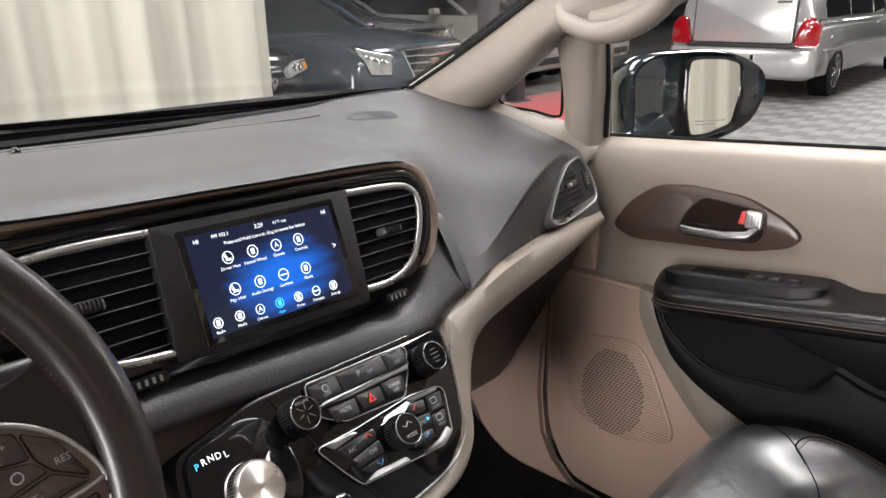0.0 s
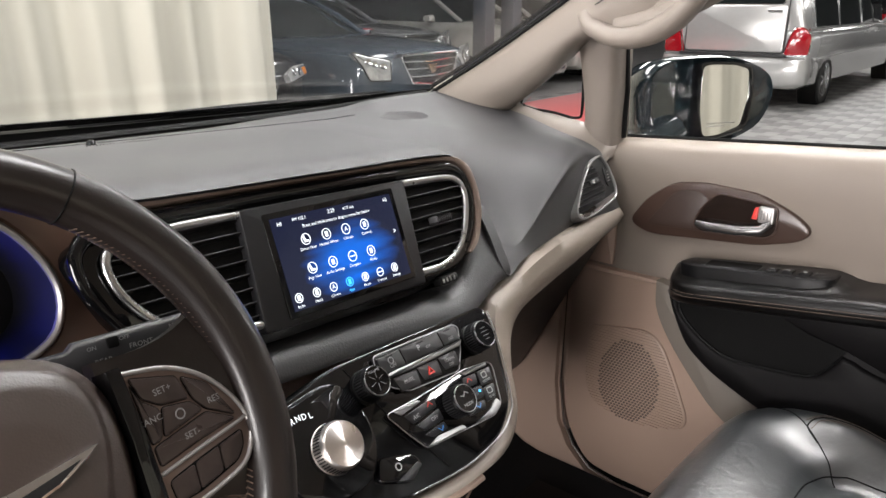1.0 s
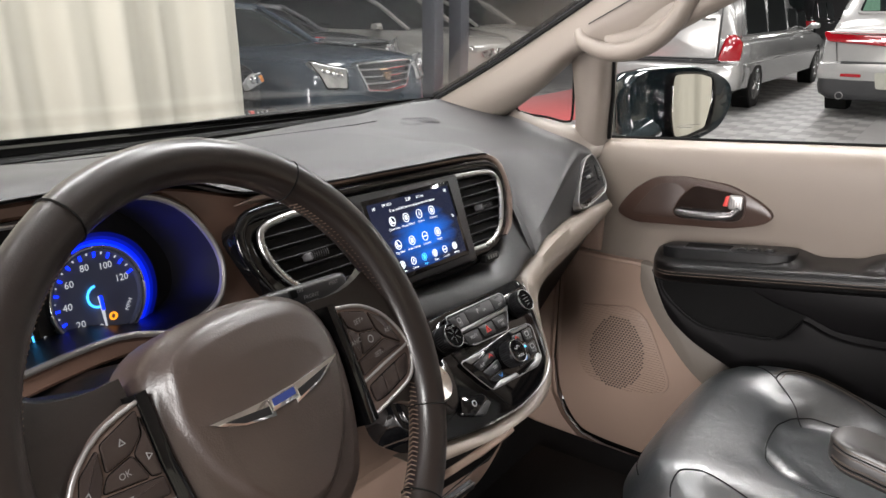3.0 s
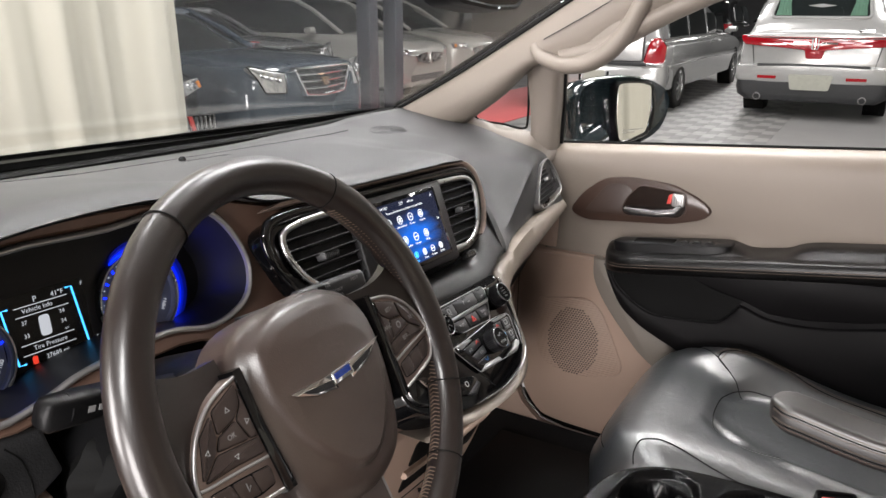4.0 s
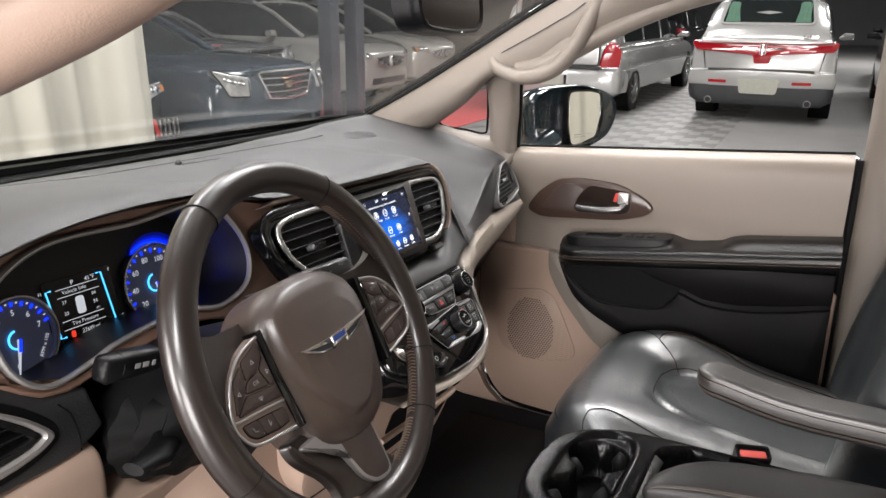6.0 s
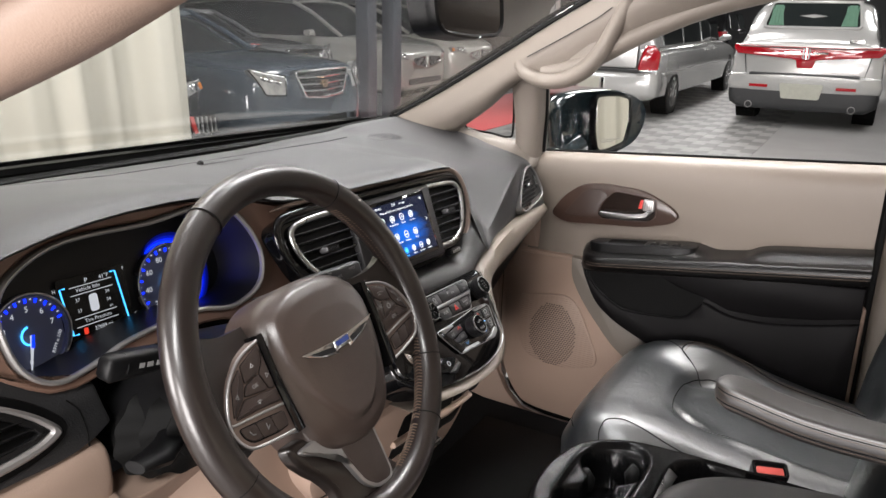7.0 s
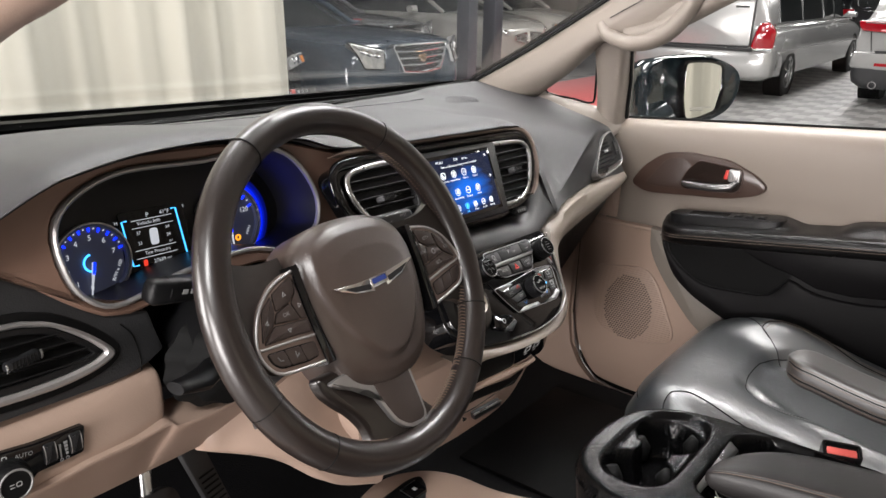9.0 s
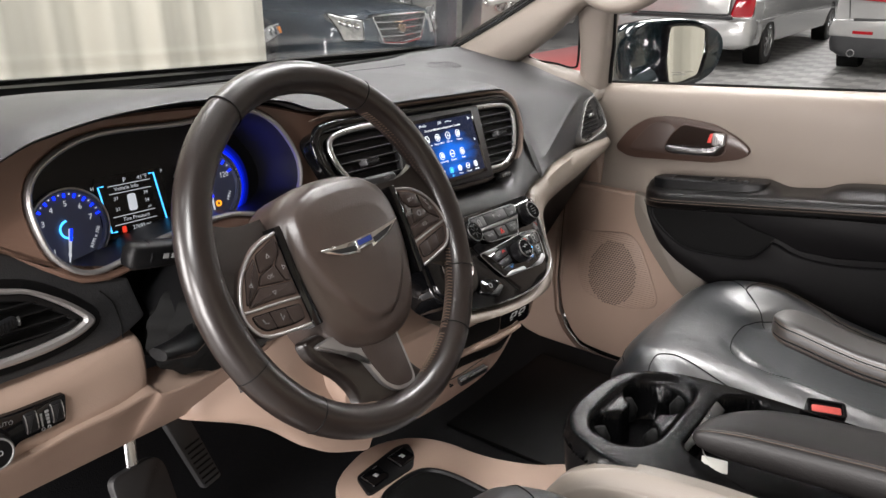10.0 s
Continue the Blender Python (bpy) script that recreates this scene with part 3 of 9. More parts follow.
loops(bm, [[PA.at(*o, -0.02), PA.at(*o, -0.0035), PA.at(o[0] * 0.8 + q[0] * 0.2, o[1] * 0.8 + q[1] * 0.2, -0.0012), PA.at(o[0] * 0.2 + q[0] * 0.8, o[1] * 0.2 + q[1] * 0.8, -0.0016), PA.at(*q, -0.004), PA.at(*q, -0.02)] for o, q in zip(outer, inner)])
part("bronze_line", bm, BROWN_LIGHT, dash, "bronze edge trim", 50)
screen_frame = rounded([(-0.1065, -0.063), (0.1165, -0.069), (0.1255, 0.0520), (-0.0985, 0.0545)], 0.005)


def vent(name, outline, slats, knob, thumb):
    v = thing(name, PA.at(*knob, -0.02), "black air vent with thin slats and a satin silver surround", "air vent", group="dashboard vents")
    inner = [(p.x, p.y) for p in catmull([V((*q, 0)) for q in outline], 3)]
    path = catmull([PA.at(a, b, 0.0005) for a, b in outline], 5)
    part("surround", tube(path, 0.0041, 10, up=PA.n, flat=0.95), SATIN, v, "satin silver surround", 60)
    part("recess", prism(PA, inner, -0.0056, -0.0050), RUBBER, v)
    xs, ys = [p[0] for p in inner], [p[1] for p in inner]

    def span(b):
        hits = []
        for i in range(len(inner)):
            (x0, y0), (x1, y1) = inner[i - 1], inner[i]
            if (y0 - b) * (y1 - b) < 0:
                hits.append(x0 + (x1 - x0) * (b - y0) / (y1 - y0))
        return (min(hits), max(hits)) if len(hits) > 1 else None
    for i in range(slats):
        b = min(ys) + (max(ys) - min(ys)) * (i + 0.6) / slats
        s = span(b)
        if s and s[1] - s[0] > 0.01:
            bm = bmesh.new()
            loops(bm, [[PA.at(a, b + db, h) for db, h in ((-0.0024, -0.0048), (0.0006, 0.0012), (0.0018, 0.0014), (-0.0008, -0.0048))] for a in (s[0], s[1])])
            sl = part("slat", bm, SLAT, v)
            part("slat_edge", tube([PA.at(s[0] + 0.001, b + 0.0013, 0.0013), PA.at(s[1] - 0.001, b + 0.0013, 0.0013)], 0.0006, 5), SLAT_EDGE, sl)
    kx, ky = knob
    k = part("knob", prism(PA, rounded(box2(kx - 0.014, ky - 0.0045, kx + 0.014, ky + 0.0045), 0.003), -0.004, 0.010, 0.003), SLAT_EDGE, v, "ribbed slider knob")
    for i in range(7):
        part("rib", prism(PA, box2(kx - 0.011 + i * 0.0034, ky - 0.0048, kx - 0.0098 + i * 0.0034, ky + 0.0048), 0.0, 0.0106), BLACK, k)
    tx, ty = thumb
    w = part("thumb_wheel", prism(PA, rounded(box2(tx - 0.017, ty - 0.0055, tx + 0.017, ty + 0.0055), 0.004), -0.01, 0.001, 0.002), BLACK, v)
    for i in range(4):
        part("ridge", prism(PA, box2(tx - 0.012 + i * 0.0065, ty - 0.0026, tx - 0.0095 + i * 0.0065, ty + 0.0026), 0.0, 0.0022), SATIN_DARK, w)
    return v


vent("air_vent", [(0.126, 0.0482), (0.196, 0.0450), (0.2225, 0.0385), (0.2310, 0.022), (0.2215, -0.007), (0.202, -0.035), (0.177, -0.0505), (0.149, -0.0560), (0.119, -0.0555)], 8, (0.172, -0.002), (0.160, -0.0735))
vent("air_vent", [(-0.097, 0.0505), (-0.150, 0.0515), (-0.195, 0.0495), (-0.2225, 0.0435), (-0.2295, 0.030), (-0.2245, 0.008), (-0.210, -0.014), (-0.185, -0.035), (-0.155, -0.0470), (-0.104, -0.0530)][::-1], 8, (-0.165, 0.003), (-0.131, -0.068))

# ---- touch screen ----
scr = thing("touch_screen", PA.at(0.01, -0.06), "dashboard touch screen showing white icons on dark blue", "screen")
part("surround", prism(PA, screen_frame, -0.02, 0.006, 0.003), CHARCOAL, scr, "dark grey plastic surround")
SC = Plane(PA.at(0.012, -0.006, 0.0068), (1, 0, 0), PA.v)
SW, SH = 0.0825, 0.0455
part("bezel", prism(SC, rounded(box2(-SW - 0.007, -SH - 0.006, SW + 0.007, SH + 0.006), 0.003), -0.004, 0.0, 0.0005), GLOSS, scr, "gloss black bezel")
sm = bpy.data.materials.new("screen_picture")
sm.use_nodes = True
t = sm.node_tree
b = t.nodes["Principled BSDF"]
co, sep = t.nodes.new("ShaderNodeTexCoord"), t.nodes.new("ShaderNodeMapping")
sep.inputs["Rotation"].default_value = (0, radians(-22), 0)
sep.inputs["Scale"].default_value = (14, 1, 90)
wave = t.nodes.new("ShaderNodeTexNoise")
wave.inputs["Scale"].default_value, wave.inputs["Detail"].default_value = 1.0, 1.0
grad = t.nodes.new("ShaderNodeTexGradient")
grad.gradient_type = "SPHERICAL"
gm = t.nodes.new("ShaderNodeMapping")
gm.inputs["Location"].default_value = (-0.10, 0, -0.95)
gm.inputs["Scale"].default_value = (12, 0, 22)
t.links.new(co.outputs["Object"], sep.inputs["Vector"])
t.links.new(co.outputs["Object"], gm.inputs["Vector"])
t.links.new(sep.outputs["Vector"], wave.inputs["Vector"])
t.links.new(gm.outputs["Vector"], grad.inputs["Vector"])
mul = t.nodes.new("ShaderNodeMath")
mul.operation = "MULTIPLY"
t.links.new(wave.outputs["Fac"], mul.inputs[0])
t.links.new(grad.outputs["Fac"], mul.inputs[1])
ramp = t.nodes.new("ShaderNodeValToRGB")
ramp.color_ramp.elements[0].color, ramp.color_ramp.elements[1].color = (0.006, 0.01, 0.035, 1), (0.0, 0.16, 0.85, 1)
ramp.color_ramp.elements[0].position, ramp.color_ramp.elements[1].position = 0.09, 0.38
t.links.new(mul.outputs[0], ramp.inputs[0])
t.links.new(ramp.outputs[0], b.inputs["Emission Color"])
b.inputs["Emission Strength"].default_value = 0.95
b.inputs["Base Color"].default_value = (0.005, 0.006, 0.012, 1)
b.inputs["Roughness"].default_value = 0.15
bm = prism(SC, box2(-SW, -SH, SW, SH), 0.0, 0.0006)
display = part("display", bm, sm, scr, "lit dark blue display")


def icon(a, b, text, colour=None, r=0.0058, size=0.0042, style="ring"):
    colour = colour or SCREEN_WHITE
    ic = part("icon", frame_ring(SC, disc(a, b, r, 20), disc(a, b, r - 0.0007, 20), 0.0006, 0.0011, 0.0001), colour, scr)
    if style == "seat":
        part("symbol", prism(SC, [(a - 0.002, b - 0.003), (a + 0.003, b - 0.003), (a + 0.003, b - 0.001), (a, b - 0.001), (a - 0.002, b + 0.004), (a - 0.004, b + 0.004)], 0.0006, 0.0012), colour, ic)
    elif style == "A":
        writing("A", SC, a, b, 0.007, colour, ic, "symbol", 0.0012)
    elif style == "bar":
        part("symbol", prism(SC, box2(a - 0.0035, b - 0.0006, a + 0.0035, b + 0.0006), 0.0006, 0.0012), colour, ic)
    else:
        part("symbol", prism(SC, rounded(box2(a - 0.0018, b - 0.0028, a + 0.0018, b + 0.0028), 0.001), 0.0006, 0.0012), colour, ic)
    writing(text, SC, a, b - r - 0.0035, size, colour, ic, h=0.0011)


for i, (txt, st) in enumerate((("Driver Heat", "seat"), ("Heated Wheel", "box"), ("Climate", "A"), ("Controls", "box"))):
    icon(-0.0465 + i * 0.0269, 0.0195, txt, style=st)
for i, (txt, st) in enumerate((("Psgr Heat", "seat"), ("Audio Settings", "box"), ("Compass", "bar"), ("Media", "box"))):
    icon(-0.0484 + i * 0.0272, -0.0094, txt, style=st)
for i, (txt, st) in enumerate((("Radio", "box"), ("Media", "box"), ("Climate", "A"), ("Apps", "box"), ("Phone", "box"), ("Compass", "bar"), ("Settings", "box"))):
    icon(-0.0740 + i * 0.0223, -0.0338, txt, SCREEN_BLUE if txt == "Apps" else None, 0.0048, 0.0038, st)
for txt, a, b, size in (("HI", -0.073, 0.039, 0.006), ("HI", 0.073, 0.0395, 0.006), ("FM 102.1", -0.048, 0.0405, 0.0048), ("2:29", -0.006, 0.041, 0.0058), ("41°F out", 0.018, 0.0405, 0.0045),
                        ("Press and Hold icons to drag to menu bar below", 0.0, 0.0325, 0.0047), (">", 0.075, 0.004, 0.009)):
    writing(txt, SC, a, b, size, SCREEN_WHITE, scr, h=0.0011)

# ---- padded strip under the pod ----
rows = []
END = [(0.586, 1.066), (0.569, 1.046), (0.550, 1.014), (0.536, 0.985), (0.545, 0.972)]
for x in np.linspace(0.10, 0.702, 26):
    f = min(1.0, (x - 0.12) / 0.52)
    e = max(0.0, min(1.0, (x - 0.575) / 0.125))
    e = e * e * (3 - 2 * e)
    zt, zb = 1.007 - 0.026 * f, 0.983 - 0.026 * f
    yt, yb = 0.540 - 0.004 * f, 0.524 - 0.006 * f
    run = [(yt + 0.018, zt + 0.004), (yt - 0.001, zt), ((yt + yb) / 2 - 0.005, (zt + zb) / 2 + 0.002), (yb - 0.002, zb), (yb + 0.016, zb - 0.004)]
    rows.append([V((x, a + (c - a) * e, b + (d - b) * e)) for (a, b), (c, d) in zip(run, END)])
part("padded_strip", surface([[tuple(p) for p in r] for r in rows], 2, 4, (0, 0.01, 0)), STRIP, dash, "stitched grey vinyl strip", 70)

# ---- beige sweep from the end vent down round the control panel ----
sweep_top = [(1.160, 0.616, 0.978), (1.148, 0.606, 0.984), (1.06, 0.593, 0.986), (0.95, 0.575, 0.987), (0.80, 0.549, 0.982), (0.72, 0.536, 0.971), (0.648, 0.520, 0.962), (0.602, 0.486, 0.930), (0.575, 0.449, 0.880), (0.535, 0.428, 0.853), (0.47, 0.420, 0.846), (0.38, 0.421, 0.852), (0.30, 0.434, 0.864)]
sweep_low = [(1.160, 0.614, 0.966), (1.150, 0.604, 0.956), (1.06, 0.592, 0.944), (0.95, 0.574, 0.936), (0.82, 0.555, 0.926), (0.735, 0.538, 0.920), (0.690, 0.522, 0.902), (0.650, 0.492, 0.868), (0.610, 0.458, 0.840), (0.548, 0.434, 0.829), (0.47, 0.424, 0.834), (0.38, 0.424, 0.840), (0.28, 0.44, 0.846)]
top, low = catmull(sweep_top, 5), catmull(sweep_low, 5)
rows = []
for p, q in zip(top, low):
    m = (p + q) / 2 + V((0.0, -0.010, 0.0))
    rows.append([p + V((0, 0.02, 0.0)), p + V((0, -0.002, 0)), p * 0.7 + q * 0.3 + V((0, -0.008, 0)), m, p * 0.3 + q * 0.7 + V((0, -0.007, 0)), q + V((0, 0.0, 0)), q + V((-0.004, 0.03, 0.004))])
part("beige_sweep", sheet(rows, (0, 0.012, 0)), SHADED_BEIGE, dash, "beige trim sweep", 70)

# glove box, dark and set back under the sweep
rows = []
for x in (0.62, 0.75, 0.88, 1.0, 1.12, 1.165):
    rows.append([(x, 0.600 + 0.03 * (x - 0.62) / 0.5, 0.955), (x, 0.652, 0.895), (x, 0.690, 0.822), (x, 0.716, 0.772), (x, 0.772, 0.668), (x, 0.822, 0.588), (x, 0.90, 0.56)])
part("glove_box_door", surface(rows, 4, 4, (0, 0.02, 0)), CHARCOAL, dash, "dark grey glove box door", 60)

# ---- end vent by the passenger's door ----
PV = Plane((1.057, 0.6175, 1.0417), (1, 0.12, 0.02), (0, 0.43, 0.9))
ev = thing("air_vent", (1.06, 0.62, 1.0), "leaf-shaped end vent with black slats and satin silver surround", "air vent", group="dashboard vents")
eo = rounded([(0.064, 0.040), (0.010, 0.034), (-0.050, 0.004), (-0.104, -0.033), (-0.100, -0.048), (-0.070, -0.0525), (0.012, -0.049), (0.066, -0.043), (0.0835, -0.031), (0.0855, -0.006), (0.080, 0.022)], [0.012, 0.02, 0.02, 0.012, 0.014, 0.02, 0.03, 0.012, 0.012, 0.02, 0.02])
part("surround", frame_ring(PV, eo, offset(eo, 0.0036), -0.01, 0.0085, 0.0016), SATIN_DARK, ev, "satin grey surround")
part("plate", prism(PV, offset(eo, 0.003), -0.01, 0.0035), BLACK, ev, "black vent plate")
eg = rounded([(0.024, 0.026), (0.006, 0.026), (-0.048, -0.002), (-0.090, -0.030), (-0.086, -0.037), (-0.05, -0.0385), (0.026, -0.031), (0.037, -0.018)], 0.008)
part("opening", prism(PV, eg, 0.002, 0.0042), RUBBER, ev, "black opening")
lipo = rounded([(-0.098, -0.038), (-0.094, -0.046), (-0.070, -0.050), (0.010, -0.0465), (0.062, -0.0405), (0.072, -0.032), (0.050, -0.0345), (0.016, -0.0375), (-0.05, -0.0425), (-0.086, -0.0395)], 0.004)
part("silver_lip", prism(PV, lipo, 0.002, 0.0075, 0.002), SATIN, ev, "satin silver lower lip")
for i in range(7):
    b = -0.030 + i * 0.0085
    hits = sorted(x0 + (x1 - x0) * (b - y0) / (y1 - y0) for (x0, y0), (x1, y1) in zip(eg, eg[1:] + eg[:1]) if (y0 - b) * (y1 - b) < 0)
    if len(hits) > 1 and hits[-1] - hits[0] > 0.02:
        bm = bmesh.new()
        loops(bm, [[PV.at(a, b + db, h) for db, h in ((-0.0026, 0.003), (0.0002, 0.0075), (0.0016, 0.0078), (-0.0004, 0.003))] for a in (hits[0] + 0.001, hits[-1] - 0.001)])
        part("slat", bm, BUTTON, ev)
k = part("knob", prism(PV, rounded(box2(-0.014, -0.0045, 0.012, 0.0045), 0.003), 0.004, 0.013, 0.003), BUTTON, ev, "small slider knob")
part("knob_tip", prism(PV, rounded(box2(-0.0155, -0.0035, -0.008, 0.0035), 0.002), 0.006, 0.0145, 0.002), SATIN, k, "bright knob tip")
wh = part("shut_off_wheel", prism(PV, rounded([(0.060, 0.016), (0.052, -0.012), (0.058, -0.020), (0.074, 0.0), (0.072, 0.010)], 0.004), 0.002, 0.0055, 0.001), BLACK, ev, "thumb wheel in a slot")
for i in range(4):
    part("ridge", prism(PV, box2(0.0575 + i * 0.0022, -0.010 + i * 0.0052, 0.066 + i * 0.0018, -0.0085 + i * 0.0052), 0.004, 0.0075), SATIN_DARK, wh)

# ---- control panel ----
panel = thing("control_panel", PB.at(0, -0.06), "gloss black climate and radio panel with knobs", "controls")
pout = rounded([(-0.215, -0.02), (-0.17, -0.058), (-0.09, -0.074), (-0.01, -0.080), (0.060, -0.073), (0.104, -0.044), (0.130, 0.022), (0.140, 0.070), (-0.115, 0.072), (-0.20, 0.055)], 0.02)
part("fascia", prism(PB, pout, -0.05, 0.0, 0.004), GLOSS, panel, "gloss black fascia")
part("right_edge", tube(catmull([PB.at(a, b, 0.001) for a, b in ((-0.09, -0.0725), (-0.01, -0.0785), (0.056, -0.0715), (0.088, -0.058), (0.104, -0.040), (0.1285, 0.022), (0.136, 0.060))], 5), 0.0011, 6), SATIN, panel, "thin silver edge")


def knob_round(a, b, r, h, label, top=GLOSS):
    k = part("knob", turned(PB, [(r * 1.08, -0.002), (r * 1.08, 0.004), (r, 0.005), (r, h * 0.7), (r * 0.97, h * 0.9), (r * 0.9, h), (r * 0.8, h * 0.99), (0.0005, h * 0.985)], 40, a=a, b=b), BLACK, panel, label)
    part("ring", frame_ring(PB, disc(a, b, r * 0.93, 40), disc(a, b, r * 0.88, 40), h * 0.9, h + 0.0006, 0.0003), SATIN if top is GLOSS else top, k)
    part("cap", prism(PB, disc(a, b, r * 0.885, 32), h * 0.9, h + 0.0004), top, k)
    for i in range(36):
        an = 2 * math.pi * i / 36
        part("groove", tube([PB.at(a + r * math.cos(an), b + r * math.sin(an), 0.006), PB.at(a + r * math.cos(an), b + r * math.sin(an), h * 0.8)], 0.0007, 4), CHARCOAL, k)
    return k


k = knob_round(-0.083, 0.040, 0.0165, 0.022, "black volume knob with gloss cap")
writing("VOLUME", PB, -0.083, 0.050, 0.004, DIM_INK, k, h=0.0227)
for i in range(6):
    an = radians(60 * i + 20)
    part("line", tube([PB.at(-0.083 + 0.003 * math.cos(an), 0.040 + 0.003 * math.sin(an), 0.0225), PB.at(-0.083 + 0.010 * math.cos(an), 0.040 + 0.010 * math.sin(an), 0.0225)], 0.0003, 4), FAINT_INK, k)
k = knob_round(0.090, 0.036, 0.0165, 0.022, "black tuning knob with gloss cap")
for i, w in enumerate((0.008, 0.012, 0.010, 0.007)):
    part("mark", prism(PB, box2(0.090 - w / 2, 0.0425 - i * 0.0045, 0.090 + w / 2, 0.0431 - i * 0.0045), 0.022, 0.0228), FAINT_INK, k)

# upper button block: five keys and a silver bar
up = rounded([(-0.066, 0.040), (-0.054, 0.028), (-0.036, 0.018), (0.042, 0.013), (0.060, 0.034), (0.072, 0.056), (0.066, 0.061), (-0.060, 0.064)], 0.004)
bb = part("button_block", prism(PB, up, 0.0, 0.005, 0.001), BLACK, panel)
part("edge_line", tube([PB.at(a, b, 0.005) for a, b in offset(up, -0.0008)], 0.0006, 5, True), SATIN_MID, bb)
for x0, x1 in ((-0.060, -0.026), (-0.025, 0.036), (0.037, 0.066)):
    kx = part("key", prism(PB, rounded(box2(x0, 0.0435, x1, 0.0605), 0.002), 0.003, 0.0075, 0.001), BUTTON, bb, "grey push key")
    part("lamp_window", prism(PB, box2((x0 + x1) / 2 - 0.005, 0.0575, (x0 + x1) / 2 + 0.005, 0.0590), 0.0072, 0.0078), BLACK, kx)
for x0, x1 in ((-0.050, -0.016), (-0.015, 0.018), (0.019, 0.050)):
    part("key", prism(PB, rounded([(x0 + 0.003, 0.020), (x1 - 0.002, 0.0175), (x1, 0.0335), (x0, 0.0355)], 0.002), 0.003, 0.0065, 0.001), BUTTON, bb, "grey push key")
part("silver_bar", prism(PB, rounded([(-0.064, 0.0385), (-0.02, 0.0362), (0.06, 0.0362), (0.066, 0.0425), (0.05, 0.0415), (-0.05, 0.0425)], 0.002), 0.003, 0.0088, 0.0015), SATIN_MID, bb, "satin silver bar")
for txt, a, b, size, mat in (("OFF", -0.043, 0.0475, 0.0055, DIM_INK), ("P", 0.0, 0.053, 0.009, DIM_INK), ("OFF", 0.014, 0.0505, 0.0045, DIM_INK), ("OFF", 0.0515, 0.0475, 0.0050, DIM_INK),
                             ("MUTE", -0.033, 0.027, 0.0055, DIM_INK), ("SCREEN", 0.034, 0.028, 0.0045, DIM_INK), ("OFF", 0.034, 0.0225, 0.0045, DIM_INK)):
    writing(txt, PB, a, b, size, mat, bb, h=0.008)
part("stop_start_symbol", frame_ring(PB, disc(-0.043, 0.0535, 0.0038, 16), disc(-0.043, 0.0535, 0.0029, 16), 0.007, 0.008, 0.0002), DIM_INK, bb)
part("hazard_symbol", frame_ring(PB, [(-0.0035, 0.0225), (0.0065, 0.0225), (0.0015, 0.0315)], [(-0.001, 0.0240), (0.004, 0.0240), (0.0015, 0.0285)], 0.006, 0.0078, 0.0002), RED_PLASTIC, bb)

# climate block
hv = rounded([(-0.078, 0.006), (-0.062, -0.022), (-0.049, -0.041), (0.060, -0.0485), (0.078, -0.0415), (0.094, 0.0), (0.088, 0.006), (0.048, 0.010), (-0.034, 0.006)], 0.005)
cb = part("climate_block", prism(PB, hv, 0.0, 0.005, 0.001), GLOSS, panel, "grey climate keys")
part("edge_line", tube([PB.at(a, b, 0.005) for a, b in offset(hv, -0.0008)], 0.0006, 5, True), SATIN_MID, cb)
for q in ([(-0.070, 0.0065), (-0.034, 0.0055), (-0.030, 0.0025), (-0.062, -0.001)], [(0.040, 0.0095), (0.086, 0.0062), (0.084, 0.003), (0.046, 0.0045)], [(-0.049, -0.041), (0.012, -0.0452), (0.008, -0.0395), (-0.030, -0.0365)],
          [(0.028, -0.0462), (0.060, -0.0485), (0.078, -0.0415), (0.074, -0.034), (0.058, -0.0415)]):
    part("silver_flash", prism(PB, rounded(q, 0.002), 0.003, 0.0068, 0.001), SATIN_MID, cb, "satin silver accent")
for q in ([(-0.060, -0.003), (-0.030, -0.0005), (-0.012, -0.0005), (-0.013, -0.010), (-0.052, -0.0145)], [(-0.050, -0.017), (-0.012, -0.0125), (-0.012, -0.0245), (-0.042, -0.026)], [(-0.046, -0.029), (-0.014, -0.027), (-0.012, -0.035), (-0.036, -0.0355)],
          [(0.040, 0.003), (0.062, 0.0015), (0.058, -0.010), (0.034, -0.008)], [(0.036, -0.0115), (0.062, -0.0135), (0.058, -0.026), (0.036, -0.024)], [(0.036, -0.027), (0.056, -0.029), (0.052, -0.038), (0.022, -0.037)],
          [(0.065, 0.002), (0.088, 0.001), (0.083, -0.015), (0.062, -0.015)], [(0.061, -0.0175), (0.082, -0.0175), (0.075, -0.033), (0.058, -0.033)]):
    part("key", prism(PB, rounded(q, 0.002), 0.003, 0.0062, 0.0008), CHARCOAL, cb, "dark push key")
for txt, a, b, size in (("A/C", -0.045, -0.009, 0.006), ("OFF", -0.024, -0.0195, 0.006), ("AUTO", 0.044, -0.0195, 0.0052), ("FRONT", 0.073, -0.0115, 0.0042), ("REAR", 0.069, -0.0295, 0.0042)):
    writing(txt, PB, a, b, size, DIM_INK, cb, h=0.0067)
for a, b, m, up1 in ((-0.022, -0.004, RED_PLASTIC, 1), (0.047, -0.002, RED_PLASTIC, 1), (-0.022, -0.032, BLUE_INK, -1), (0.043, -0.032, BLUE_INK, -1)):
    part("arrow", tube([PB.at(a - 0.004, b - 0.002 * up1, 0.0066), PB.at(a, b + 0.002 * up1, 0.0066), PB.at(a + 0.004, b - 0.002 * up1, 0.0066)], 0.0006, 5), m, cb)
part("auto_lamp", turned(PB, [(0.0014, 0.006), (0.0014, 0.0072), (0.0004, 0.0076)], 12, a=0.0545, b=-0.018), SCREEN_BLUE, cb, "lit blue lamp")
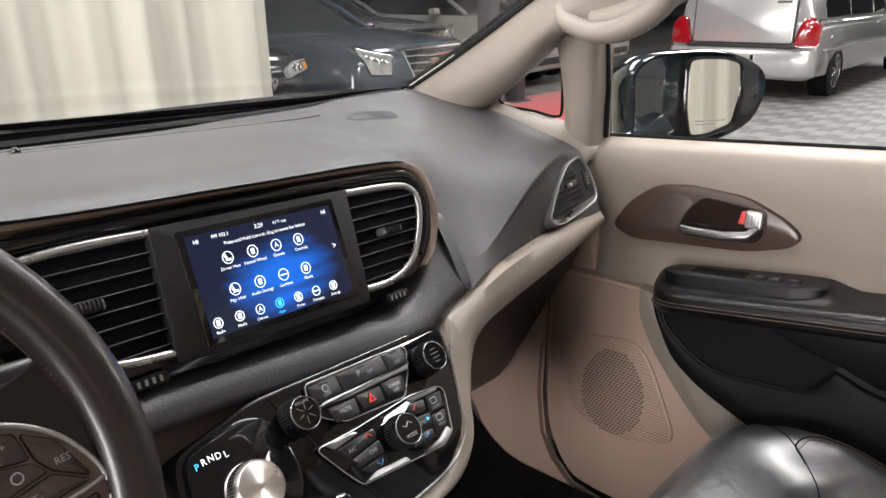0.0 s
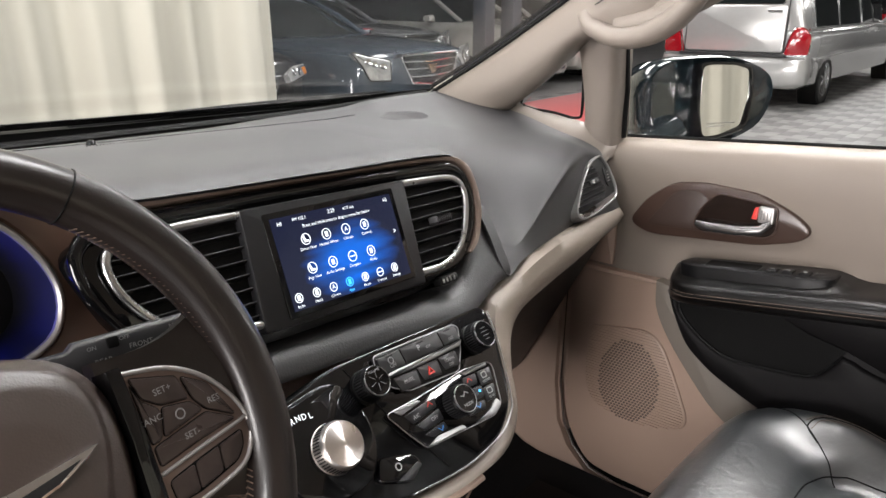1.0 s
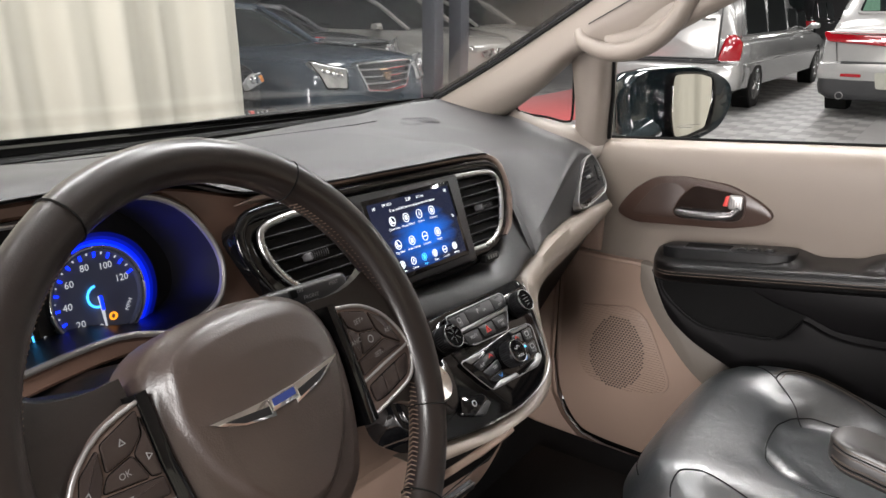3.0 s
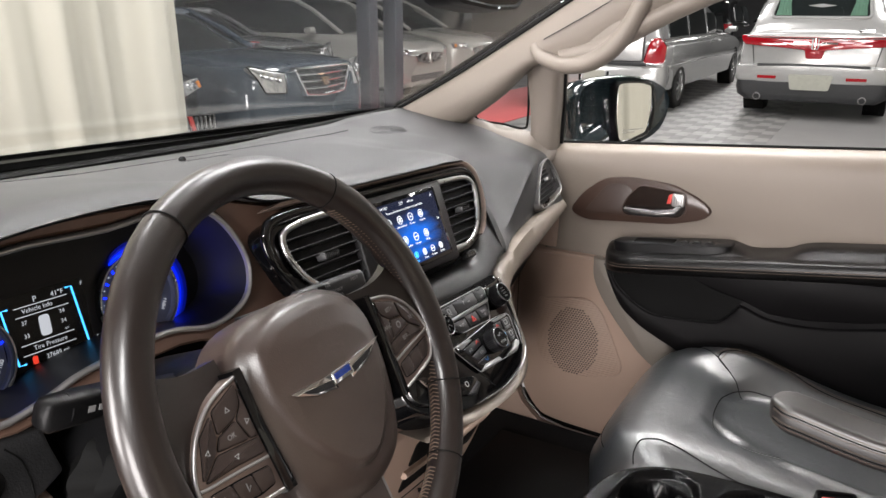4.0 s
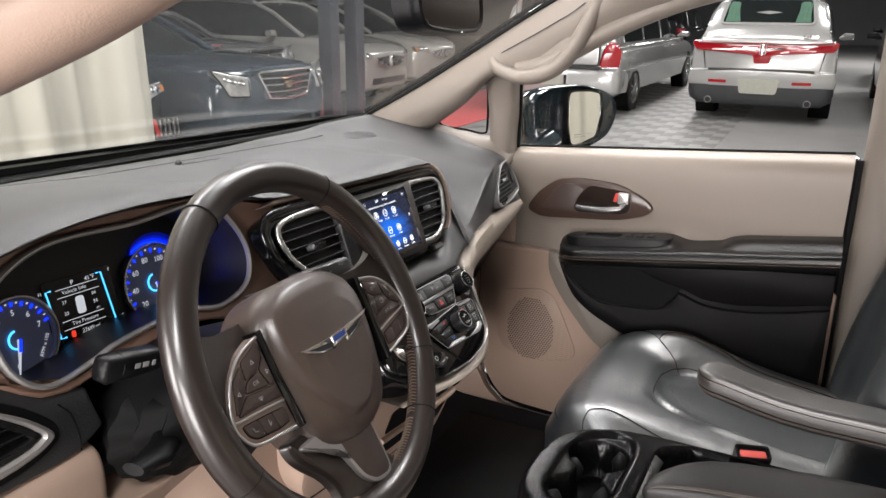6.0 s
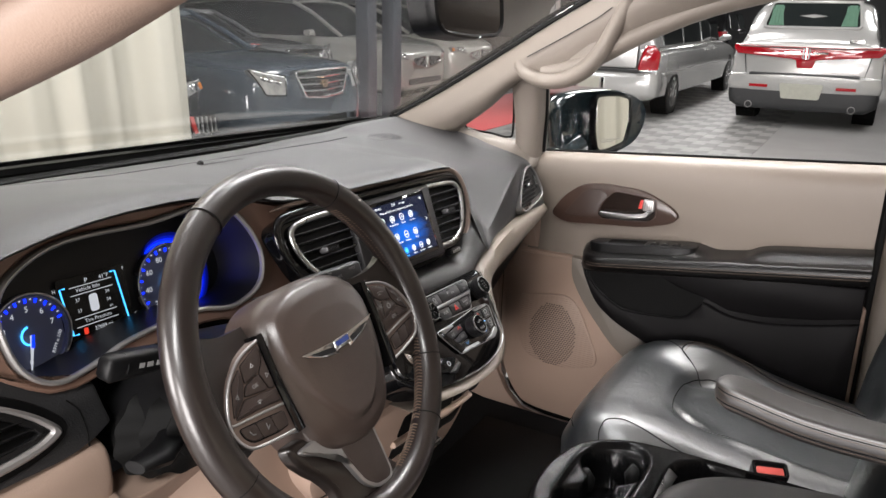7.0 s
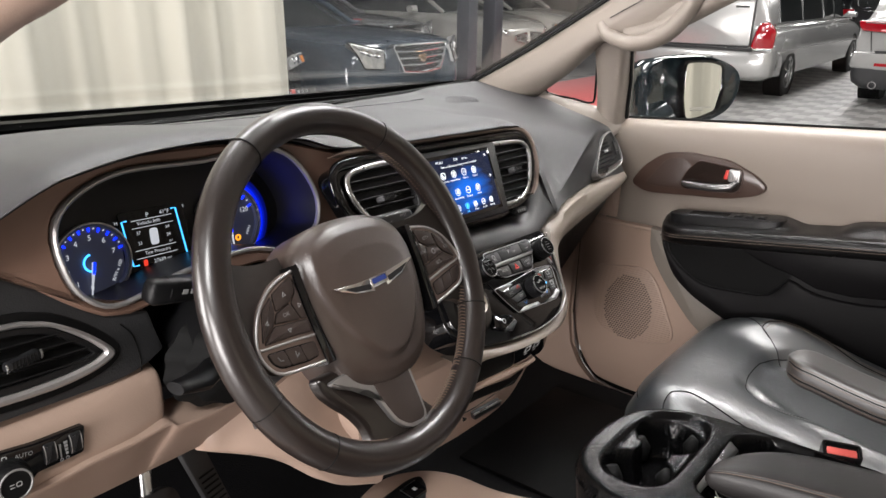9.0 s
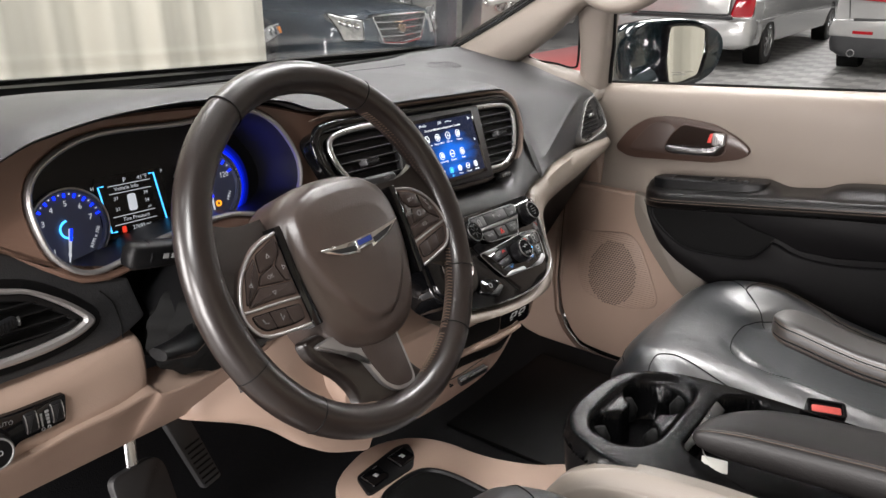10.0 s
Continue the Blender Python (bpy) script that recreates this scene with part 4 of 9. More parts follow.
for a, b in ((0.073, -0.005), (0.070, -0.023)):
    part("defrost_symbol", frame_ring(PB, rounded(box2(a - 0.0045, b - 0.003, a + 0.0045, b + 0.004), 0.002), rounded(box2(a - 0.0035, b - 0.002, a + 0.0035, b + 0.003), 0.0015), 0.006, 0.0067, 0.0002), DIM_INK, cb)
k = knob_round(0.012, -0.0165, 0.0165, 0.024, "black fan knob with gloss cap")
writing("MODE", PB, 0.012, -0.0235, 0.0052, DIM_INK, k, h=0.0247)
part("symbol", tube([PB.at(0.006, -0.012, 0.0247), PB.at(0.010, -0.014, 0.0247), PB.at(0.014, -0.010, 0.0247), PB.at(0.018, -0.013, 0.0247)], 0.0007, 5), DIM_INK, k)

# rotary gear selector and parking brake key
part("selector_plate", prism(PB, rounded([(-0.208, -0.022), (-0.165, -0.045), (-0.118, -0.040), (-0.098, -0.005), (-0.103, 0.045), (-0.125, 0.062), (-0.195, 0.052)], 0.018), 0.0, 0.007, 0.005), GLOSS, panel, "gloss black selector plate")
k = part("gear_knob", turned(PB, [(0.0250, 0.0), (0.0254, 0.006), (0.0232, 0.008), (0.0228, 0.020), (0.0214, 0.0245), (0.0203, 0.0255)] + [(0.0197 - i * 0.0005, 0.0252 + 0.00025 * (i % 2)) for i in range(36)] + [(0.0005, 0.0252)], 56, a=-0.152, b=0.002), COPPER_SPUN, panel, "spun metal rotary gear selector")
for i in range(48):
    an = 2 * math.pi * i / 48
    part("groove", tube([PB.at(-0.152 + 0.0232 * math.cos(an), 0.002 + 0.0232 * math.sin(an), 0.009), PB.at(-0.152 + 0.0230 * math.cos(an), 0.002 + 0.0230 * math.sin(an), 0.019)], 0.0006, 4), BLACK, k)
for i, ch in enumerate("PRNDL"):
    writing(ch, PB, -0.187 + i * 0.0068, 0.0385 + 0.002 * math.sin(i * 0.8), 0.0080, SCREEN_BLUE if ch == "P" else SCREEN_WHITE, panel, "gear_letter", 0.0076)
pk = part("park_brake_key", prism(PB, rounded([(-0.122, -0.046), (-0.085, -0.062), (-0.064, -0.052), (-0.070, -0.038), (-0.110, -0.026)], 0.006), 0.0, 0.006, 0.002), GLOSS, panel, "black parking brake key")
part("silver_edge", prism(PB, rounded([(-0.104, -0.054), (-0.086, -0.061), (-0.066, -0.052), (-0.070, -0.047)], 0.002), 0.004, 0.0072, 0.001), CHARCOAL, pk)
part("symbol", frame_ring(PB, disc(-0.094, -0.042, 0.004, 16), disc(-0.094, -0.042, 0.0028, 16), 0.005, 0.0068, 0.0002), DIM_INK, pk)
part("panel_seam", tube([PB.at(-0.098, 0.066, 0.0), PB.at(-0.070, 0.0, 0.0002), PB.at(-0.03, -0.069, 0.0)], 0.0009, 5), BLACK, panel)

# ---- lower beige stack and knee panels ----
LS = Plane((0.4, 0.50, 0.82), (1, 0, 0), (0, -0.35, 1))
ls = thing("lower_stack", (0.4, 0.62, 0.58), "beige lower stack with open shelves and small drawer", "dashboard")
low_out = rounded([(-0.26, 0.02), (-0.26, -0.06), (-0.20, -0.14), (-0.11, -0.215), (-0.01, -0.250), (0.09, -0.262), (0.20, -0.264), (0.252, -0.246), (0.272, -0.200), (0.276, -0.14), (0.290, -0.06), (0.22, -0.012)], 0.03)
part("body", prism(LS, low_out, -0.20, 0.0, 0.014), BEIGE, ls, "beige plastic body")
part("upper_shelf", prism(LS, rounded([(-0.02, -0.050), (-0.02, -0.096), (0.06, -0.108), (0.185, -0.124), (0.160, -0.064)], 0.008), -0.05, 0.0012), RUBBER, ls, "dark open shelf")
pp = part("port_panel", prism(LS, rounded([(0.152, -0.066), (0.182, -0.118), (0.288, -0.134), (0.298, -0.122), (0.286, -0.082), (0.265, -0.066)], 0.006), -0.03, 0.004, 0.002), GLOSS, ls, "gloss black socket panel")
for a, b in ((0.214, -0.094), (0.246, -0.096)):
    part("socket", frame_ring(LS, rounded(box2(a - 0.010, b - 0.004, a + 0.010, b + 0.009), 0.002), rounded(box2(a - 0.0078, b - 0.002, a + 0.0078, b + 0.007), 0.002), 0.002, 0.0052, 0.0003), DIM_INK, pp)
    part("socket_mark", prism(LS, box2(a - 0.004, b - 0.011, a + 0.004, b - 0.008), 0.003, 0.0046), DIM_INK, pp)
part("shelf_lip", tube([LS.at(a, b, 0.002) for a, b in ((-0.03, -0.105), (0.06, -0.117), (0.16, -0.134), (0.245, -0.142), (0.268, -0.140))], 0.007, 8, flat=0.8), BEIGE, ls, "beige shelf edge")
part("lower_shelf", prism(LS, rounded([(-0.02, -0.116), (-0.02, -0.150), (0.085, -0.160), (0.235, -0.192), (0.252, -0.158), (0.20, -0.162), (0.07, -0.130)], 0.01), -0.05, 0.0012), RUBBER, ls, "dark open shelf")
part("latch", prism(LS, rounded([(0.102, -0.214), (0.196, -0.222), (0.184, -0.203), (0.086, -0.190)], 0.004), -0.004, 0.010, 0.004), CHARCOAL, ls, "dark latch handle with bright edge")
part("latch_edge", tube([LS.at(0.088, -0.191, 0.009), LS.at(0.184, -0.204, 0.009)], 0.0018, 6), SATIN, ls)
part("clip", tube([LS.at(0.060, -0.190, 0.003), LS.at(0.068, -0.194, 0.005), LS.at(0.066, -0.200, 0.003)], 0.002, 6), RUBBER, ls)
part("drawer_seam", tube([LS.at(a, b, 0.0006) for a, b in ((-0.28, -0.09), (-0.10, -0.115), (-0.03, -0.17), (0.10, -0.185), (0.235, -0.18))], 0.0012, 5), CHARCOAL, ls)

knee = thing("knee_panel", (-0.2, 0.60, 0.84), "beige lower panel with headlamp switch", "dashboard")
rows = [[(-0.42, 0.60, 0.945), (-0.42, 0.588, 0.925), (-0.42, 0.582, 0.90), (-0.42, 0.578, 0.87), (-0.42, 0.60, 0.86)],
        [(-0.25, 0.605, 0.938), (-0.25, 0.585, 0.925), (-0.25, 0.578, 0.90), (-0.25, 0.575, 0.868), (-0.25, 0.60, 0.858)],
        [(-0.13, 0.605, 0.944), (-0.13, 0.588, 0.93), (-0.13, 0.58, 0.90), (-0.13, 0.578, 0.872), (-0.13, 0.60, 0.862)],
        [(-0.105, 0.62, 0.94), (-0.103, 0.60, 0.928), (-0.102, 0.596, 0.90), (-0.108, 0.596, 0.872), (-0.112, 0.61, 0.866)],
        [(-0.10, 0.69, 0.935), (-0.10, 0.69, 0.925), (-0.10, 0.69, 0.90), (-0.10, 0.69, 0.872), (-0.10, 0.69, 0.868)]]
part("upper_panel", surface(rows, 5, 4, (0, 0.015, 0)), BEIGE, knee, "beige plastic panel", 60)
rows = [[(x, 0.61, z + 0.005), (x, 0.574, z + 0.001), (x, 0.568, z - 0.005), (x, 0.600, z - 0.046), (x, 0.638, 0.781), (x, 0.66, 0.79)] for x, z in ((-0.42, 0.864), (-0.26, 0.869), (-0.20, 0.874), (-0.15, 0.875), (-0.112, 0.879), (-0.098, 0.871), (-0.05, 0.868), (0.0, 0.871), (0.06, 0.875))]
part("knee_ledge", surface(rows, 5, 4, (0, 0.015, 0)), BEIGE, knee, "beige ledge facing the knees", 60)
part("ledge_crease", tube(catmull([(-0.236, 0.600, 0.832), (-0.222, 0.598, 0.833), (-0.204, 0.590, 0.846), (-0.196, 0.584, 0.854)], 4), 0.0008, 5), TAUPE, knee)
rows = [[(-0.03, 0.66, 0.82), (-0.03, 0.622, 0.81), (-0.03, 0.618, 0.785), (-0.03, 0.64, 0.775)],
        [(0.06, 0.64, 0.90), (0.06, 0.580, 0.89), (0.06, 0.566, 0.762), (0.06, 0.60, 0.735)], [(0.15, 0.605, 0.90), (0.15, 0.562, 0.89), (0.15, 0.56, 0.685), (0.15, 0.60, 0.655)], [(0.24, 0.60, 0.90), (0.24, 0.555, 0.89), (0.24, 0.552, 0.645), (0.24, 0.60, 0.61)]]
part("knee_bolster", surface(rows, 6, 5, (0, 0.015, 0)), BEIGE, knee, "beige knee bolster", 60)
HL = Plane((-0.245, 0.5755, 0.898), (1, 0.01, 0), (0, 0.08, 1))
hp = part("switch_panel", prism(HL, rounded([(-0.12, -0.030), (-0.022, -0.026), (-0.010, -0.013), (0.038, -0.012), (0.0425, 0.017), (-0.006, 0.0175), (-0.10, 0.027)], 0.004), -0.01, 0.004, 0.002), GLOSS, knee, "black headlamp switch panel")
k = part("headlamp_knob", turned(HL, [(0.022, 0.002), (0.0205, 0.005), (0.0175, 0.007), (0.0170, 0.019), (0.0155, 0.0215), (0.0140, 0.0218), (0.0135, 0.0212), (0.0005, 0.0212)], 36, a=-0.037, b=-0.006), BLACK, hp, "black rotary headlamp knob")
part("ring", frame_ring(HL, disc(-0.037, -0.006, 0.0158, 36), disc(-0.037, -0.006, 0.0138, 36), 0.019, 0.0224, 0.0006), SATIN_DARK, k, "satin ring")
part("symbol", frame_ring(HL, rounded(box2(-0.037, -0.0085, -0.0315, -0.0035), 0.002), rounded(box2(-0.0362, -0.0077, -0.0323, -0.0043), 0.0015), 0.0205, 0.0218, 0.0001), DIM_INK, k)
part("symbol", tube([HL.at(-0.0425, -0.0045, 0.0215), HL.at(-0.0385, -0.0045, 0.0215)], 0.0005, 5), DIM_INK, k)
part("symbol", tube([HL.at(-0.0425, -0.0075, 0.0215), HL.at(-0.0385, -0.0075, 0.0215)], 0.0005, 5), DIM_INK, k)
writing("AUTO", HL, -0.0195, 0.0115, 0.0062, DIM_INK, hp, h=0.0048, turn=-8)
part("lamp_symbol", frame_ring(HL, rounded(box2(-0.0395, 0.0125, -0.0345, 0.0175), 0.002), rounded(box2(-0.0387, 0.0133, -0.0353, 0.0167), 0.0015), 0.003, 0.0047, 0.0001), DIM_INK, hp)
for a in (0.0045, 0.0303):
    w = part("thumb_wheel", prism(HL, rounded(box2(a - 0.0062, -0.0085, a + 0.0062, 0.0135), 0.003), 0.0, 0.007, 0.003), CHARCOAL, hp)
    for e in (-0.0054, 0.0054):
        part("ridge", tube(catmull([HL.at(a + e, b, h) for b, h in ((-0.0075, 0.0045), (-0.003, 0.0068), (0.008, 0.0068), (0.0125, 0.0045))], 3), 0.0005, 5), SATIN_PALE, w)
part("wheel_scale", prism(HL, [(0.0140, -0.007), (0.0152, -0.007), (0.0158, 0.007), (0.0136, 0.007)], 0.003, 0.0045), DIM_INK, hp)
for i in range(4):
    part("wheel_scale", prism(HL, box2(0.0193 - 0.0002 * i, -0.006 + i * 0.0038, 0.0219 + 0.0002 * i, -0.0032 + i * 0.0038), 0.003, 0.0045), DIM_INK, hp)
for a in (0.0146, 0.0206):
    part("wheel_scale", frame_ring(HL, disc(a, -0.0098, 0.0019, 10), disc(a, -0.0098, 0.0012, 10), 0.003, 0.0045, 0.0001), DIM_INK, hp)

# driver's end vent in a grey carrier under the brown trim
DV = Plane((-0.23, 0.592, 0.985), (1, 0.0, -0.02), (0, 0.15, 1))
dv = thing("air_vent", (-0.25, 0.6, 0.95), "wide driver's side vent with thick satin silver surround", "air vent", group="dashboard vents")
carrier = rounded([(-0.19, -0.046), (0.07, -0.045), (0.094, -0.0425), (0.1155, -0.0365), (0.137, -0.0255), (0.129, 0.0013), (0.124, 0.0235), (0.104, 0.028), (0.08, 0.034), (0.055, 0.048), (0.030, 0.068), (0.005, 0.088), (-0.017, 0.110), (-0.06, 0.125), (-0.19, 0.13)], 0.006)
part("carrier", prism(DV, carrier, -0.08, -0.004, 0.006), STRIP, dv, "grained grey carrier")
part("carrier_seam", tube(catmull([DV.at(a, b, -0.0036) for a, b in ((0.0885, 0.0165), (0.0905, 0.0143), (0.0998, 0.0021), (0.1039, -0.0139), (0.1049, -0.0285), (0.1045, -0.040))], 4), 0.0008, 5), RUBBER, dv)
v_out = [(-0.17, 0.053), (-0.0307, 0.049), (-0.0005, 0.0444), (0.0202, 0.0374), (0.0462, 0.0211), (0.0648, 0.0053), (0.0752, -0.0073), (0.0708, -0.0152), (0.0479, -0.0231), (0.0092, -0.0277), (-0.0437, -0.0270), (-0.17, -0.022)][::-1]
v_in = [(-0.165, 0.048), (-0.0316, 0.0439), (-0.0013, 0.0395), (0.0193, 0.0325), (0.045, 0.0143), (0.058, 0.0020), (0.0640, -0.0050), (0.0600, -0.0085), (0.0465, -0.0134), (0.0109, -0.0177), (-0.0424, -0.0185), (-0.165, -0.013)][::-1]
v_out, v_in = [[(p.x, p.y) for p in catmull([V((*q, 0)) for q in c], 4, True)] for c in (v_out, v_in)]
part("well", frame_ring(DV, offset(v_out, -0.009), v_out, -0.008, -0.0026, 0.001), BLACK, dv, "black moulded well")
part("surround", frame_ring(DV, v_out, v_in, -0.008, 0.005, 0.003), SATIN_PALE, dv, "satin silver surround")
part("recess", prism(DV, v_in, -0.0055, -0.0036), RUBBER, dv)
part("inner_wall", frame_ring(DV, offset(v_in, 0.0006), offset(v_in, 0.0075), -0.005, 0.0012, 0.001), SLAT, dv, "dark sloping inner wall")
for b, a1 in ((-0.0085, 0.046), (0.003, 0.050), (0.0145, 0.038), (0.026, 0.022)):
    bm = bmesh.new()
    loops(bm, [[DV.at(a, b + 0.03 * (a1 - a) * 0.1 + db, h) for db, h in ((-0.0035, -0.0036), (0.0004, 0.0024), (0.0020, 0.0026), (-0.0010, -0.0036))] for a in (-0.15, a1)])
    part("slat", bm, SLAT, dv)
kn = prism(DV, rounded([(-0.034, 0.0035), (0.000, 0.0095), (-0.001, 0.0190), (-0.034, 0.0130)], 0.004), 0.0, 0.011, 0.003)
k = part("knob", kn, CHARCOAL, dv, "ribbed slider knob")
for i in range(8):
    a, b = -0.029 + i * 0.0034, 0.0088 + i * 0.00062
    part("rib", prism(DV, [(a, b - 0.0045), (a + 0.0012, b - 0.0043), (a + 0.0012, b + 0.0051), (a, b + 0.0049)], 0.002, 0.0116), BLACK, k)
for a, b in ((-0.0335, 0.0083), (-0.0010, 0.0142)):
    part("bright_end", tube(catmull([DV.at(a, b - 0.004, 0.009), DV.at(a, b, 0.0112), DV.at(a, b + 0.004, 0.009)], 3), 0.0012, 6), SATIN, k, "bright knob end")

# ---- steering wheel ----
TW = radians(26.35)
W = Plane((0.004, 0.383, 1.062), (math.cos(0.032), math.sin(0.032), 0), (0, math.sin(TW), math.cos(TW)))
wheel = thing("steering_wheel", W.at(0, 0, -0.12), "worn black leather steering wheel with airbag cover and silver spokes", "steering wheel")
RM, RT = 0.1758, 0.0165
WT = Plane(W.at(0, 0), W.u * math.cos(0.045) + W.v * math.sin(0.045), W.v * math.cos(0.045) - W.u * math.sin(0.045))     # the wheel stands turned a little


rim = part("rim", tube([W.at(RM * math.cos(2 * math.pi * i / 96), RM * math.sin(2 * math.pi * i / 96)) for i in range(96)], [RT * (1.0 + 0.06 * max(0, math.cos(2 * (2 * math.pi * i / 96) - 0.9))) for i in range(96)], 18, True, up=W.n), WHEEL_LEATHER, wheel, "worn black leather rim", 80)
for ang in (121, 57, 229, 311, -24, 204):
    c, s = math.cos(radians(ang)), math.sin(radians(ang))
    part("seam", tube([W.at((RM + (RT * 1.035) * math.cos(p)) * c, (RM + (RT * 1.035) * math.cos(p)) * s, RT * 1.035 * math.sin(p)) for p in np.linspace(0, 2 * math.pi, 20)[:-1]], 0.0007, 5, True), RUBBER, rim)
# hand stitching along the inside of the rim
st = bmesh.new()
for a0, a1 in ((14, 54), (-52, -16), (126, 166), (196, 226), (234, 256), (284, 306)):
    k = int((a1 - a0) * RM * radians(1) / 0.0042)
    for i in range(k):
        th = radians(a0 + (a1 - a0) * i / k)
        c, s = math.cos(th), math.sin(th)
        th2 = th + 0.012
        c2, s2 = math.cos(th2), math.sin(th2)
        for h in (-1, 1):
            p, q = 0.5 + 0.26 * h, 0.5 - 0.05 * h
            ph0, ph1 = math.pi - 0.34 * (1 if h > 0 else -1) + 0.12, math.pi + 0.12
            rr = RT * 1.03
            tube([W.at((RM + rr * math.cos(ph0)) * c, (RM + rr * math.cos(ph0)) * s, rr * math.sin(ph0)), W.at((RM + rr * math.cos(ph1)) * c2, (RM + rr * math.cos(ph1)) * s2, rr * math.sin(ph1))], 0.0006, 4, bm=st)
tagged(part("stitching", st, WHEEL_THREAD, rim, "tan cross stitching"), kind="stuff")

# leather-wrapped spokes
for s in (-1, 1):
    rows = []
    for f in np.linspace(0, 1, 9):
        a = s * (0.085 + 0.085 * f)
        t0, b0 = 0.050 - 0.006 * f + 0.032 * f ** 3, -0.058 + 0.012 * f - 0.040 * f ** 4
        h = -0.012 + 0.010 * f
        rows.append([W.at(a, b0, h - 0.012), W.at(a, b0, h), W.at(a, b0 * 0.7 + t0 * 0.3, h + 0.006), W.at(a, b0 * 0.3 + t0 * 0.7, h + 0.006), W.at(a, t0, h), W.at(a, t0, h - 0.012)])
    bm = bmesh.new()
    loops(bm, rows)
    spoke = part("spoke", bm, WHEEL_LEATHER, wheel, "leather-wrapped spoke", 60)
    ex, ey = (0.0, 0.0) if s < 0 else (0.005, -0.0035)

    def side(q):
        """Left-hand outline carried over to this spoke, in the right order."""
        q = [(-s * x + ex, y + ey) for x, y in q]
        return q if s < 0 else q[::-1]
    o = rounded(side([(-0.082, 0.0405), (-0.1150, 0.0325), (-0.1375, 0.0175), (-0.1520, -0.0040), (-0.1560, -0.0215), (-0.1500, -0.0370), (-0.1380, -0.0460), (-0.1080, -0.0515), (-0.080, -0.0550), (-0.083, 0.0)]), 0.010)
    sb = part("switch_bezel", prism(WT, o, -0.012, 0.0050, 0.0016), SWITCH_PLATE, wheel, "satin bronze switch plate")
    rim_line = [(-0.084, 0.0385), (-0.1150, 0.0312), (-0.1368, 0.0165), (-0.1508, -0.0045), (-0.1545, -0.0215), (-0.1490, -0.0360), (-0.1375, -0.0448), (-0.1080, -0.0500), (-0.088, -0.0525)]
    path = catmull([WT.at(x, y, 0.0052) for x, y in [(-s * x + ex, y + ey) for x, y in rim_line]], 5)
    part("bright_edge", tube(path, 0.0016, 8, up=WT.n), SATIN_PALE, sb, "thin satin silver edge", 60)
    part("divider", tube(catmull([WT.at(-s * x + ex, y + ey, 0.0052) for x, y in ((-0.1525, -0.0170), (-0.1450, -0.0185), (-0.118, -0.0215), (-0.089, -0.0255))], 4), 0.0013, 8, up=WT.n), SATIN_PALE, sb)
    part("gap_trim", prism(WT, side([(-0.0885, 0.042), (-0.0895, 0.0), (-0.0870, -0.0565), (-0.076, -0.0565), (-0.080, 0.0), (-0.080, 0.042)]), -0.012, 0.0075, 0.0015), GLOSS, sb, "black gap beside the cover")

    def key(q, h=0.0068, label="dark brown switch key"):
        q = rounded(side(q), 0.0022)
        part("key_gap", prism(WT, offset(q, -0.0006), 0.003, 0.0054), RUBBER, sb)
        return part("key", prism(WT, q, 0.002, h, 0.0008), KEY, sb, label)
    key([(-0.0910, 0.0335), (-0.1185, 0.0245), (-0.1212, 0.0088), (-0.1035, 0.0122), (-0.0940, 0.0198)])
    key([(-0.1215, 0.0228), (-0.1360, 0.0130), (-0.1470, -0.0128), (-0.1297, -0.0015), (-0.1240, 0.0075)])
    key([(-0.1215, 0.0065), (-0.1037, 0.0103), (-0.0990, -0.0060), (-0.1272, -0.0012)])
    key([(-0.0905, 0.0300), (-0.0925, 0.0190), (-0.1018, 0.0102), (-0.0970, -0.0062), (-0.0905, -0.0075)])
    key([(-0.1458, -0.0148), (-0.1288, -0.0035), (-0.0985, -0.0082), (-0.0908, -0.0095), (-0.0908, -0.0208), (-0.118, -0.0170)])
    lo = side([(-0.1480, -0.0225), (-0.1180, -0.0262), (-0.0915, -0.0305), (-0.0920, -0.0452), (-0.108, -0.0455), (-0.1380, -0.0402), (-0.1455, -0.0330)])
    part("key_well", prism(WT, rounded(lo, 0.004), 0.002, 0.0054), RUBBER, sb)
    for q in ([(-0.1465, -0.0235), (-0.1290, -0.0258), (-0.1265, -0.0410), (-0.1375, -0.0390), (-0.1442, -0.0325)], [(-0.1282, -0.0259), (-0.1105, -0.0284), (-0.1085, -0.0440), (-0.1257, -0.0412)], [(-0.1097, -0.0285), (-0.0922, -0.0312), (-0.0928, -0.0442), (-0.1077, -0.0442)]):
        part("key", prism(WT, rounded(side(q), 0.0022), 0.002, 0.0066, 0.0008), KEY, sb, "dark brown switch key")
    if s < 0:
        writing("OK", WT, -0.1125, 0.0025, 0.0055, DIM_INK, sb, h=0.0071)
        for a, b, d in ((-0.107, 0.020, 90), (-0.136, 0.002, 180), (-0.0945, 0.006, 0), (-0.115, -0.0115, 270)):
            tri = [(a + 0.0028 * math.cos(radians(d + k)), b + 0.0028 * math.sin(radians(d + k))) for k in (0, 120, 240)]
            part("arrow", frame_ring(WT, tri, [(a + (x - a) * 0.6, b + (y - b) * 0.6) for x, y in tri], 0.006, 0.0071, 0.0001), DIM_INK, sb)
        part("phone_symbol", tube([WT.at(-0.1385, -0.029, 0.0069), WT.at(-0.137, -0.033, 0.0069), WT.at(-0.1335, -0.034, 0.0069)], 0.0006, 5), FAINT_INK, sb)
